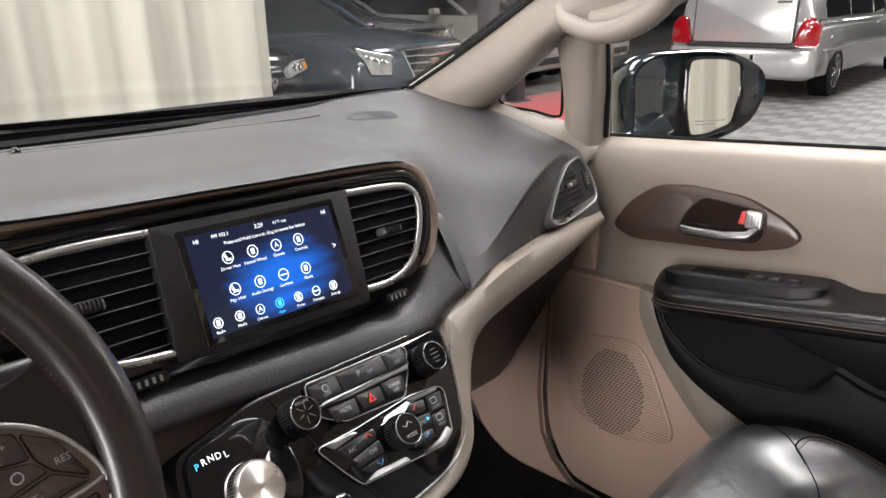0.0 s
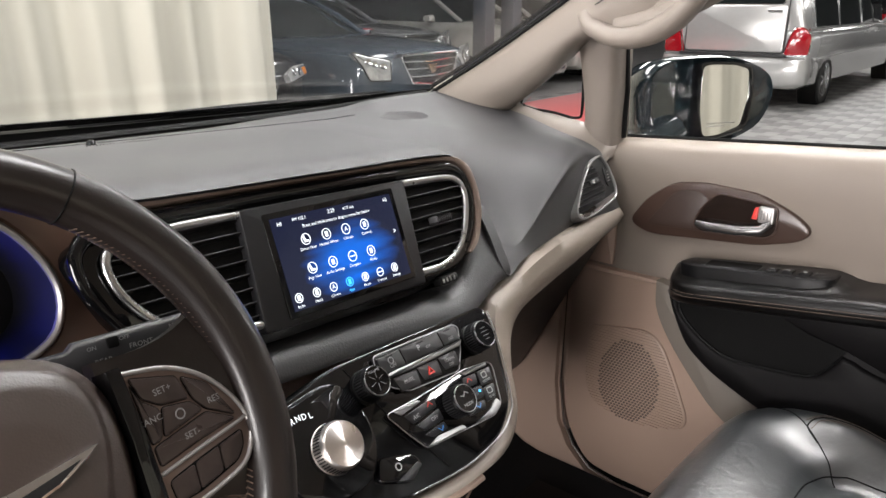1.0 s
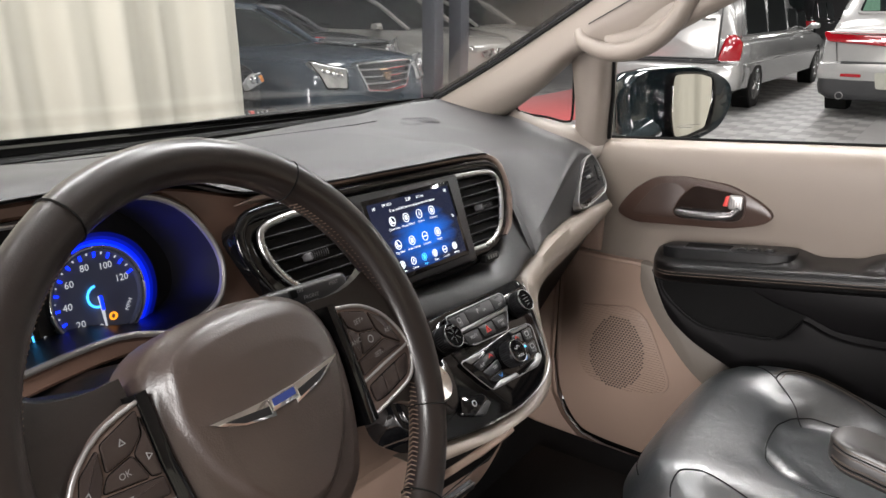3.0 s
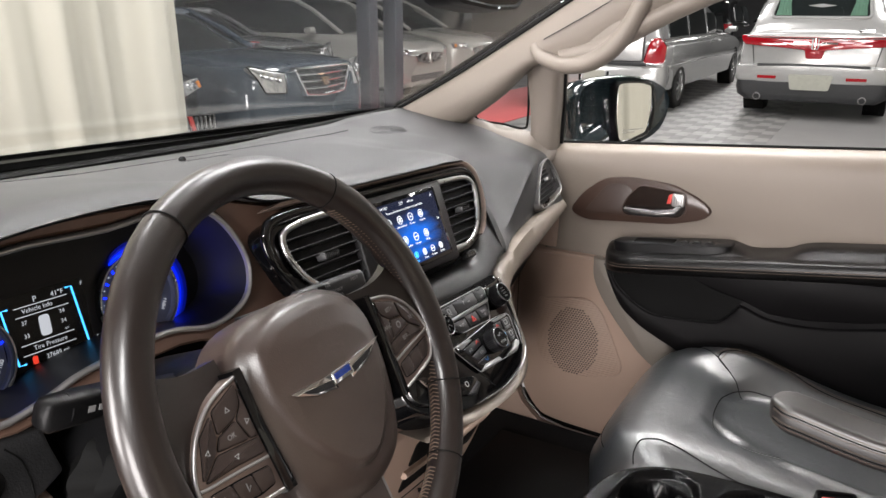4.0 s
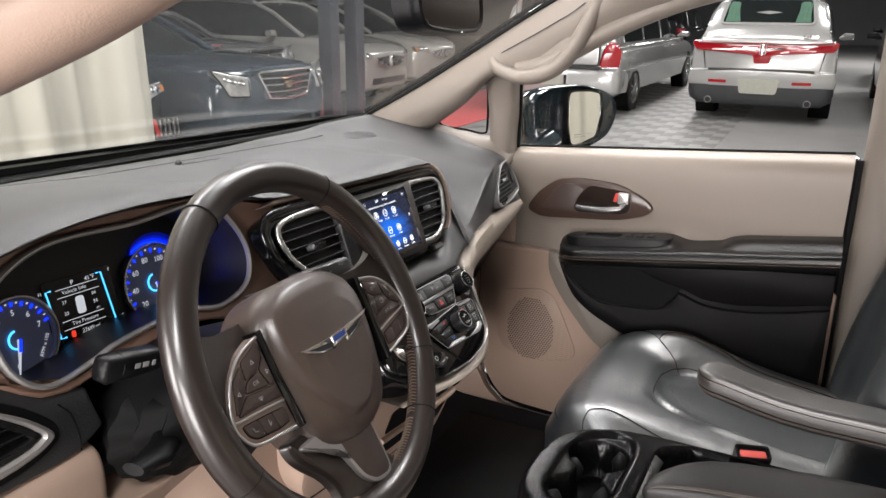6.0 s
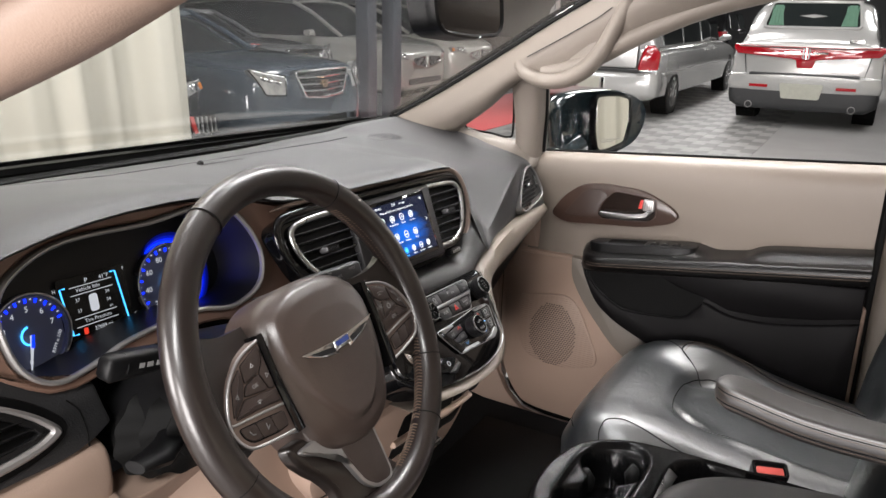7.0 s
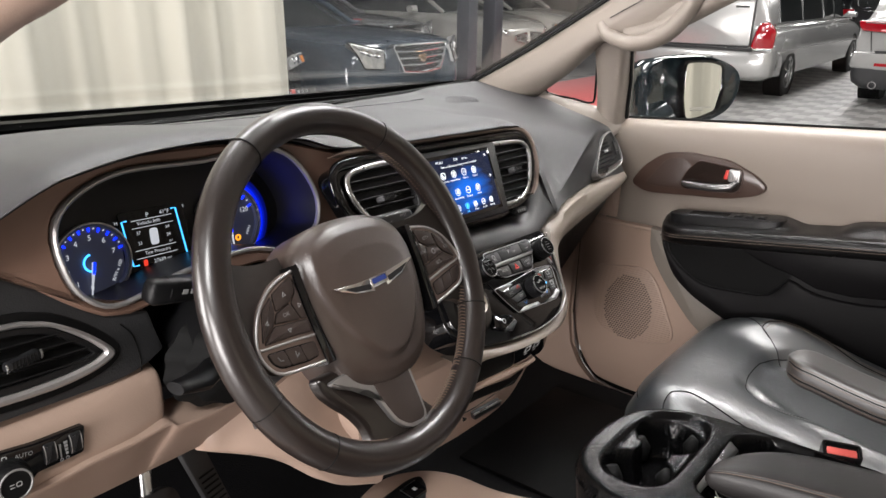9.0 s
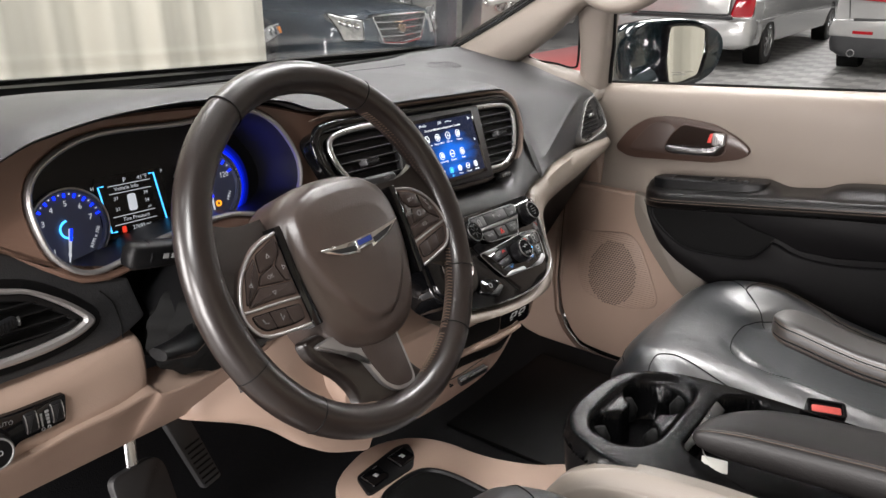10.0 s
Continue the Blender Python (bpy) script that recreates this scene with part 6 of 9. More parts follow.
# ---- windscreen pillars ----
def pillar(flip):
    fx = (lambda p: V((0.82 - p[0], p[1], p[2]))) if flip else V
    th = thing("windscreen_pillar", fx((1.14, 0.9, 1.12)), "beige windscreen pillar trim with moulded grab handle", "pillar trim")
    front = [(1.140, 1.045, 1.152), (1.112, 0.875, 1.238), (1.084, 0.71, 1.330), (1.057, 0.55, 1.421), (1.035, 0.42, 1.485), (1.000, 0.25, 1.55)]
    mid = [(1.125, 0.94, 1.140), (1.095, 0.80, 1.210), (1.070, 0.68, 1.290), (1.050, 0.545, 1.375), (1.025, 0.40, 1.435), (0.985, 0.23, 1.50)]
    back = [(1.142, 0.865, 1.135), (1.118, 0.757, 1.205), (1.092, 0.675, 1.275), (1.080, 0.60, 1.290), (1.062, 0.40, 1.385), (1.035, 0.20, 1.455)]
    out = [(1.185, 0.86, 1.148), (1.165, 0.755, 1.222), (1.140, 0.66, 1.290), (1.125, 0.56, 1.315), (1.100, 0.38, 1.40), (1.080, 0.18, 1.475)]
    rows = [[fx(p) for p in (a, b, c, d)] for a, b, c, d in zip(front, mid, back, out)]
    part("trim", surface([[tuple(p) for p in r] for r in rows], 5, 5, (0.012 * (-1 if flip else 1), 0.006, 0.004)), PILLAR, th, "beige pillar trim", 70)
    part("glass_seal", tube([fx(p) + V((0, 0.004, 0.004)) for p in catmull(front, 5)], 0.003, 6), RUBBER, th)
    part("outer_pillar", surface([[tuple(fx(V(a) + V((0.02, 0.005, 0.001)))), tuple(fx(V(d) + V((0.03, 0.02, 0.0))))] for a, d in zip(front, out)], 4, 3, (0, 0.02, 0.02)), RUBBER, th)
    # swept lower edge that carries the grab handle
    if flip:
        low = [(1.100, 0.66, 1.225), (1.093, 0.50, 1.290), (1.086, 0.44, 1.312), (1.075, 0.35, 1.347), (1.067, 0.27, 1.383), (1.055, 0.12, 1.445), (1.045, -0.1, 1.50)]
        h = [V(p) + V((0.012, 0.010, 0.030)) for p in low]
        part("swept_edge", tube([fx(p) for p in catmull(h, 6)], 0.036, 14, flat=0.85), BEIGE, th, "beige swept lower edge", 80)
        part("door_seal", tube([fx(V(p) + V((0.085, 0.030, 0.058))) for p in catmull(low, 6)], 0.030, 10), RUBBER, th, "black door seal")
        return th
    h = [(1.078, 0.660, 1.318), (1.068, 0.640, 1.296), (1.060, 0.59, 1.282), (1.054, 0.54, 1.288), (1.050, 0.495, 1.312), (1.048, 0.462, 1.35), (1.044, 0.435, 1.40), (1.036, 0.41, 1.45), (1.02, 0.39, 1.49)]
    part("grab_handle", tube([fx(p) for p in catmull(h, 6)], [0.016 + 0.007 * math.sin(math.pi * i / 48) for i in range(49)], 14, flat=0.8), PILLAR, th, "moulded beige grab handle", 80)
    part("handle_backing", surface([[(1.088, 0.655, 1.312), (1.080, 0.60, 1.33), (1.062, 0.52, 1.39), (1.045, 0.43, 1.45)], [(1.078, 0.60, 1.292), (1.070, 0.56, 1.31), (1.055, 0.50, 1.36), (1.048, 0.45, 1.42)], [(1.070, 0.56, 1.284), (1.063, 0.53, 1.296), (1.056, 0.49, 1.335), (1.050, 0.455, 1.39)]], 4, 4, (0.006, 0.004, 0)), PILLAR, th, "beige hand scoop", 70)
    sw = [(1.085, 0.60, 1.298), (1.080, 0.53, 1.315), (1.076, 0.47, 1.345), (1.066, 0.38, 1.392), (1.052, 0.25, 1.445), (1.04, 0.08, 1.49)]
    part("swept_edge", tube([fx(p) for p in catmull(sw, 6)], 0.026, 12, flat=0.8), PILLAR, th, "beige swept lower edge", 80)
    part("handle_seam", tube([fx(V(p)) for p in ((1.056, 0.635, 1.332), (1.046, 0.55, 1.376), (1.030, 0.47, 1.418), (1.030, 0.44, 1.44))], 0.0012, 5), CHARCOAL, th)
    part("trim_seam", tube([fx(p) for p in catmull([(1.055, 0.345, 1.425), (1.040, 0.335, 1.445), (1.02, 0.33, 1.46)], 5)], 0.0014, 5), CHARCOAL, th)
    return th


pillar(False)
pillar(True)
# post between quarter glass and door glass, and sill under the quarter glass
post = thing("quarter_window_frame", (1.2, 0.68, 1.08), "beige frame of the fixed quarter window", "window frame")
part("post", surface([[(1.135, 0.705, 1.275), (1.128, 0.682, 1.278), (1.135, 0.635, 1.272), (1.175, 0.628, 1.268)], [(1.165, 0.706, 1.20), (1.155, 0.684, 1.20), (1.160, 0.645, 1.195), (1.20, 0.638, 1.19)],
                      [(1.186, 0.708, 1.13), (1.174, 0.686, 1.13), (1.186, 0.655, 1.12), (1.225, 0.648, 1.12)], [(1.196, 0.715, 1.07), (1.186, 0.69, 1.06), (1.196, 0.66, 1.06), (1.235, 0.652, 1.06)]], 4, 4, (0.02, 0.0, 0)), PILLAR, post, "beige post", 60)
part("black_channel", tube([(1.165, 0.628, 1.29), (1.205, 0.638, 1.19), (1.232, 0.650, 1.10)], 0.006, 6), RUBBER, post)
part("sill", surface([[(1.06, 0.99, 1.095), (1.10, 0.99, 1.125), (1.14, 0.985, 1.145), (1.20, 0.98, 1.155)], [(1.085, 0.87, 1.085), (1.125, 0.865, 1.115), (1.158, 0.865, 1.140), (1.20, 0.865, 1.148)], [(1.10, 0.78, 1.06), (1.135, 0.78, 1.095), (1.170, 0.785, 1.126), (1.205, 0.785, 1.132)],
                      [(1.12, 0.70, 1.03), (1.148, 0.70, 1.075), (1.180, 0.70, 1.112), (1.212, 0.70, 1.118)], [(1.13, 0.655, 1.0), (1.155, 0.655, 1.045), (1.187, 0.655, 1.08), (1.22, 0.65, 1.085)]], 4, 4, (0, 0.0, -0.02)), PILLAR, post, "beige sill", 60)
tri = [(1.190, 0.855, 1.150), (1.198, 0.78, 1.136), (1.202, 0.735, 1.130), (1.198, 0.722, 1.15), (1.172, 0.715, 1.255), (1.166, 0.725, 1.262), (1.176, 0.785, 1.222)]
part("black_edge", tube([V(p) for p in catmull(tri, 4, True)], 0.0028, 6, True), RUBBER, post, "black glass edge")
part("front_edge", surface([[(1.150, 0.885, 1.145), (1.17, 0.89, 1.155), (1.20, 0.89, 1.158)], [(1.135, 0.78, 1.228), (1.155, 0.785, 1.238), (1.185, 0.785, 1.240)], [(1.115, 0.695, 1.290), (1.14, 0.70, 1.30), (1.165, 0.70, 1.30)]], 4, 3, (0, 0.01, 0.01)), PILLAR, post, "", 60)
g = part("pane", sheet([[(1.20, 0.86, 1.14), (1.21, 0.69, 1.11)], [(1.172, 0.83, 1.25), (1.165, 0.68, 1.31)]], (0.003, 0, 0)), GLASS, post, "clear quarter glass")
g.visible_shadow = False

# ---- windscreen, cowl and wiper ----
E_R = [(1.140, 1.045, 1.152), (1.112, 0.875, 1.238), (1.084, 0.71, 1.330), (1.057, 0.55, 1.421), (1.035, 0.42, 1.485), (1.005, 0.28, 1.54)]
rows = []
for i, p in enumerate(E_R):
    q = (0.82 - p[0], p[1], p[2])
    row = []
    for f in np.linspace(0, 1, 9):
        bow = 0.11 * (1 - (2 * f - 1) ** 2) * (1 - 0.25 * i / 5)
        row.append((p[0] * f + q[0] * (1 - f), p[1] + bow + 0.012, p[2] + 0.005 + bow * (0.12 - 0.32 * (1 - i / 5))))
    rows.append(row)
ws = thing("window_1", (0.41, 1.1, 1.15), "raked clear windscreen", "windscreen", kind="structure")
g = part("pane", surface(rows, 3, 2, (0, 0.004, 0.004)), SCREEN_GLASS, ws, "clear windscreen glass")
g.visible_shadow = False
part("dark_border", surface([[(x, y + 0.006, z + 0.002) for x, y, z in rows[0]], [(x, y - 0.018, z + 0.012) for x, y, z in rows[0]]], 2, 2, (0, 0.002, 0.002)), RUBBER, ws, "black printed border")
cowl = thing("cowl_panel", (0.41, 1.35, 1.05), "black plastic cowl below the windscreen", "cowl", kind="structure")
part("cowl", surface([[(x, 1.06 + 0.11 * (1 - ((x - 0.41) / 0.75) ** 2), 1.130 + 0.022 * ((x - 0.41) / 0.75) ** 2) for x in np.linspace(-0.34, 1.16, 7)], [(x, 1.20 + 0.11 * (1 - ((x - 0.41) / 0.75) ** 2), 1.116 + 0.02 * ((x - 0.41) / 0.75) ** 2) for x in np.linspace(-0.36, 1.18, 7)], [(x, 1.36 + 0.10 * (1 - ((x - 0.41) / 0.75) ** 2), 1.062) for x in np.linspace(-0.38, 1.20, 7)]], 3, 3, (0, 0, -0.01)), RUBBER, cowl)
part("bonnet", surface([[(x, 1.36 + 0.10 * (1 - ((x - 0.41) / 0.75) ** 2), 1.057) for x in np.linspace(-0.40, 1.22, 7)], [(x, 1.70, 1.0) for x in np.linspace(-0.42, 1.24, 7)], [(x, 2.05, 0.88) for x in np.linspace(-0.40, 1.22, 7)], [(x, 2.15, 0.70) for x in np.linspace(-0.38, 1.20, 7)]], 3, 3, (0, 0, -0.02)), material("van_bonnet_paint", (0.010, 0.016, 0.022), 0.15, coat=1.0, vary=0.2, scale=30), cowl)
for pts in (((1.04, 1.085, 1.156), (0.78, 1.165, 1.142), (0.45, 1.200, 1.126)), ((0.56, 1.200, 1.118), (0.2, 1.190, 1.118), (-0.1, 1.145, 1.122))):
    wp = thing("wiper", pts[0], "black wiper resting along the windscreen base", "wiper", group="windscreen wipers")
    part("blade", tube(catmull(pts, 6), 0.009, 6, flat=1.4), RUBBER, wp)
    part("arm", tube([V(p) + V((0, 0.03, 0.0)) for p in catmull(pts, 6)], 0.006, 6), BLACK, wp)

# ---- headliner, roof, rear body ----
roof = thing("ceiling", (0.41, -0.5, 1.56), "beige cloth headliner", "headliner", kind="structure")
part("headliner", surface([[(x, y, 1.57 + 0.045 * (1 - ((x - 0.41) / 0.65) ** 2) - 0.02 * (y > 0.2)) for x in np.linspace(-0.24, 1.06, 7)] for y in (0.31, 0.0, -0.6, -1.2, -1.9)], 3, 3, (0, 0, 0.05)), HEADLINER, roof, "", 60)
for s in (0, 1):
    fx = (lambda x: 0.82 - x) if s else (lambda x: x)
    part("side_rail", surface([[(fx(1.00), y, 1.545 - 0.03 * (y > 0.1)), (fx(1.04), y, 1.525 - 0.03 * (y > 0.1)), (fx(1.09), y, 1.50 - 0.03 * (y > 0.1)), (fx(1.13), y, 1.53)] for y in (0.27, 0.0, -0.8, -1.9)], 3, 3, (0, 0, 0.03)), PILLAR, roof, "beige roof rail", 60)
bp = thing("door_pillar", (1.2, -0.22, 0.5), "beige middle pillar trim behind the front door", "pillar trim")
part("trim", surface([[(1.215, -0.125, z), (1.19 - (z - 1.1) * 0.22 * (z > 1.1), -0.145, z), (1.18 - (z - 1.1) * 0.22 * (z > 1.1), -0.22, z), (1.20, -0.34, z)] for z in (0.45, 0.8, 1.1, 1.3, 1.5)], 4, 4, (0.02, 0, 0)), PILLAR, bp, "", 60)
part("seal", tube([(1.21, -0.118, z) for z in (0.45, 0.8, 1.0, 1.14)], 0.008, 6), RUBBER, bp)
side = thing("rear_side", (1.25, -1.2, 0.4), "beige rear side trim below the windows", "side trim", kind="structure")
part("trim", block(1.2, -2.0, 0.36, 1.28, -0.34, 1.12, 0.01), BEIGE, side)
side2 = thing("rear_side", (-0.43, -1.5, 0.4), "beige rear side trim below the windows", "side trim", kind="structure")
part("trim", block(-0.46, -2.0, 0.36, -0.38, -1.0, 1.12, 0.01), BEIGE, side2)
gate = thing("tailgate", (0.41, -2.03, 0.4), "beige trim of the closed tailgate", "tailgate", kind="structure")
part("trim", block(-0.46, -2.08, 0.36, 1.28, -2.0, 1.12, 0.01), BEIGE, gate)
fire = thing("bulkhead", (0.41, 1.07, 0.4), "black lined bulkhead ahead of the footwells", "bulkhead", kind="structure")
part("lining", block(-0.40, 1.04, 0.36, 1.20, 1.09, 1.12, 0.01), CARPET, fire)

# ---- floor, kick panel, sill ----
flo = thing("floor", (0.4, 0.0, 0.38), "black carpeted cabin floor", "floor", kind="structure")
part("carpet", surface([[(x, y, z) for x in (-0.38, 0.1, 0.41, 0.8, 1.19)] for y, z in ((-1.9, 0.40), (0.0, 0.40), (0.62, 0.40), (0.84, 0.43), (0.98, 0.62), (1.02, 0.80))], 4, 4, (0, 0, -0.03)), CARPET, flo, "black carpet", 60)
part("rubber_mat", block(0.66, 0.24, 0.398, 1.09, 0.70, 0.408, 0.003), RUBBER, flo, "black floor mat")
part("driver_mat", block(-0.28, 0.1, 0.398, 0.26, 0.72, 0.408, 0.003), RUBBER, flo, "black floor mat")
kp = thing("kick_panel", (1.15, 0.85, 0.42), "beige footwell side panel", "side trim")
edge = [(0.36, 0.845, 0.40), (0.381, 0.85, 0.40), (0.386, 0.852, 0.58), (0.399, 0.855, 0.648), (0.418, 0.862, 0.672), (0.44, 0.868, 0.695), (0.49, 0.878, 0.722), (0.58, 0.885, 0.735), (0.70, 0.86, 0.735), (0.80, 0.835, 0.735), (0.955, 0.775, 0.735)]
part("panel", sheet([[(1.200, f + 0.012, z), (1.194, f, z)] + [(1.193, f + (r - f) * k, z) for k in (0.3, 0.6, 0.9)] + [(1.195, r + 0.002, z), (1.205, r, z)] for z, f, r in edge], (0.01, 0, 0)), BEIGE, kp, "", 60)
part("lower_backing", block(1.212, 0.30, 0.33, 1.236, 0.722, 0.46, 0.003), RUBBER, kp, "dark seal behind the gap")
# Added block that keeps garage light from leaking through the gap.
part("backing", block(1.205, 0.712, 0.36, 1.235, 1.085, 1.075, 0.004), BEIGE, kp, "added beige panel that blocks light behind the trim")
part("upper_panel", prism(Plane((1.216, 0, 0), (0, -1, 0), (0, 0, 1)), [(-1.06, 0.36), (-0.76, 0.36), (-0.76, 0.99), (-1.06, 0.99)], -0.05, -0.012), BEIGE, kp, "beige upper side panel")

sill = thing("door_sill", (1.17, 0.2, 0.38), "beige door sill trim", "sill")
part("trim", surface([[(1.104, y, 0.385), (1.110, y, 0.394), (1.130, y, 0.396), (1.165, y, 0.392), (1.20, y, 0.390)] for y in (0.86, 0.4, -0.1, -0.6)], 3, 4, (0, 0, -0.02)), BEIGE, sill, "", 60)
sill2 = thing("door_sill", (-0.36, 0.2, 0.38), "beige door sill trim", "sill")
part("trim", block(-0.44, -0.6, 0.37, -0.34, 0.85, 0.425, 0.012), BEIGE, sill2)

# pedals
pdl = thing("brake_pedal", (-0.03, 0.80, 0.70), "wide black rubber brake pedal on a steel arm", "pedal")
PP = Plane((-0.035, 0.735, 0.635), (1, 0, 0), (0, 0.45, 1))
part("pad", prism(PP, rounded([(-0.045, -0.05), (0.036, -0.05), (0.036, 0.018), (0.022, 0.034), (-0.045, 0.030)], 0.014), -0.010, 0.006, 0.004), PAD, pdl, "worn rubber pad")
part("arm", tube([PP.at(-0.01, 0.0, -0.008), V((-0.036, 0.76, 0.70)), V((-0.030, 0.79, 0.76)), V((-0.02, 0.88, 0.92))], 0.008, 8, flat=0.6), SATIN, pdl, "bare steel arm")
pdl = thing("accelerator_pedal", (0.06, 0.80, 0.62), "tall black accelerator pedal blade", "pedal")
PP = Plane((0.062, 0.76, 0.635), (0.98, 0, 0.2), (-0.2, 0.45, 1))
part("pad", prism(PP, rounded([(-0.016, -0.065), (0.017, -0.065), (0.018, 0.05), (0.010, 0.10), (-0.022, 0.10)], 0.006), -0.008, 0.006, 0.003), PAD, pdl, "moulded blade")
for i in range(8):
    part("ridge", prism(PP, box2(-0.013, -0.058 + i * 0.009, 0.014, -0.0555 + i * 0.009), 0.005, 0.0075), RUBBER, pdl)

# ---- rear-view mirror ----
rm = thing("rear_view_mirror", (0.42, 0.47, 1.40), "black rear-view mirror on the windscreen", "mirror")
RMP = Plane((0.42, 0.452, 1.412), (1, 0.10, 0), (0, 0.12, 1))
o = rounded([(-0.125, -0.030), (-0.10, -0.042), (0.0, -0.046), (0.10, -0.042), (0.128, -0.026), (0.132, 0.030), (-0.128, 0.030)], 0.02)
part("housing", prism(RMP, o, -0.035, 0.0, 0.004), BLACK, rm, "black housing")
part("rim", frame_ring(RMP, o, offset(o, 0.006), -0.01, 0.006, 0.003), BLACK, rm)
part("glass", prism(RMP, offset(o, 0.0055), 0.0, 0.003), material("dark_mirror", (0.004, 0.004, 0.005), 0.08, spec=0.3), rm, "dark auto-dimming glass")
part("indicator", turned(RMP, [(0.0015, 0.003), (0.001, 0.0066), (0.0002, 0.007)], 8, a=0.02, b=-0.043), SCREEN_WHITE, rm)
part("stalk", tube([RMP.at(0, 0.01, -0.03), V((0.41, 0.55, 1.44)), V((0.41, 0.60, 1.46))], 0.014, 10), BLACK, rm)
part("sensor_box", block(0.30, 0.50, 1.425, 0.40, 0.60, 1.47, 0.012), BLACK, rm)

# ---- outside mirror ----
PAINT = material("dark_teal_paint", (0.010, 0.018, 0.022), 0.12, coat=1.0, vary=0.25, scale=60, rough_vary=0.04)
om = thing("door_mirror", (1.35, 0.62, 1.08), "dark glossy door mirror with clear glass", "mirror")
MP = Plane((1.495, 0.535, 1.166), (0.9, -0.43, 0.0), (0.02, 0.06, 1))
o = [(-0.229, -0.016), (-0.22, -0.075), (-0.155, -0.087), (-0.093, -0.084), (-0.039, -0.089), (0.016, -0.079), (0.072, -0.052), (0.102, -0.005), (0.100, 0.037), (0.065, 0.063), (-0.014, 0.082), (-0.100, 0.083), (-0.181, 0.076), (-0.215, 0.060), (-0.232, 0.034)]
o = [(p.x, p.y) for p in catmull([V((*q, 0)) for q in o], 3, True)]
bm = bmesh.new()
loops(bm, [[MP.at(-0.06 + (a + 0.06) * k, b * k, h) for a, b in o] for k, h in ((0.90, -0.008), (0.96, 0.0), (1.0, -0.008), (1.02, -0.03), (0.95, -0.08), (0.75, -0.12), (0.3, -0.14))])
part("housing", bm, PAINT, om, "dark glossy painted shell", 70)
gl = [(-0.109, 0.064), (-0.078, 0.067), (-0.02, 0.066), (0.022, 0.059), (0.030, 0.002), (0.016, -0.056), (-0.051, -0.072), (-0.093, -0.074), (-0.108, -0.021)]
gl = rounded(gl, 0.012, 3)
part("glass_rim", frame_ring(MP, offset(gl, -0.006), offset(gl, 0.001), -0.01, 0.011, 0.002), GLOSS, om)
MG = Plane(MP.at(-0.04, 0, 0.008), (0.925, -0.38, 0.0), (0.0, 0.03, 1))
part("mirror_glass", prism(MG, [(a + 0.04, b) for a, b in gl], -0.002, 0.001), MIRROR, om, "clear mirror glass")
part("foot", tube([(1.285, 0.64, 1.075), (1.31, 0.635, 1.085), (1.36, 0.61, 1.11)], [0.03, 0.04, 0.045], 12, flat=0.7), PAINT, om, "dark mirror foot")
for i in range(2):
    part("warning_line", prism(MG, box2(-0.045, -0.048 - i * 0.006, 0.035 - 0.03 * i, -0.0465 - i * 0.006), 0.0005, 0.0014), DIM_INK, om)

# ---- seats and consoles ----
def cushion_z(o, y):
    """Height of the seat cushion at o from its middle and y from its hip point: front lobe, raised bolsters, sunken U-shaped insert."""
    ys = (-0.25, -0.05, 0.10, 0.20, 0.26, 0.30, 0.335, 0.36, 0.38)
    zs = (0.645, 0.662, 0.678, 0.694, 0.704, 0.703, 0.690, 0.664, 0.61)
    z = float(np.interp(y, ys, zs))
    rear = smooth((0.30 - y) / 0.16)
    z += (0.020 if o > 0 else 0.004) * rear * math.exp(-((abs(o) - 0.165) / 0.045) ** 2)
    z += (0.030 if o > 0 else 0.003) * math.exp(-((y - 0.19) / (0.11 if y > 0.19 else 0.16)) ** 2 - ((abs(o) - 0.18) / 0.05) ** 2)
    pleat = float(np.interp(y, (-0.25, -0.05, 0.04, 0.148, 0.197), (0.140, 0.137, 0.123, 0.070, 0.030)))
    z += 0.006 * smooth((0.20 - y) / 0.03) * math.exp(-((abs(o) - pleat) / 0.016) ** 2)
    inside = min(0.118 - abs(o), 0.200 - 4.0 * max(0, abs(o) - 0.06) ** 2 * 4 - y)
    z -= 0.017 * smooth(inside / 0.045 + 0.3)
    z -= 0.034 * max(0, (abs(o) - 0.19) / 0.055) ** 2.2 + 0.004 * (o / 0.24) ** 2
    return z


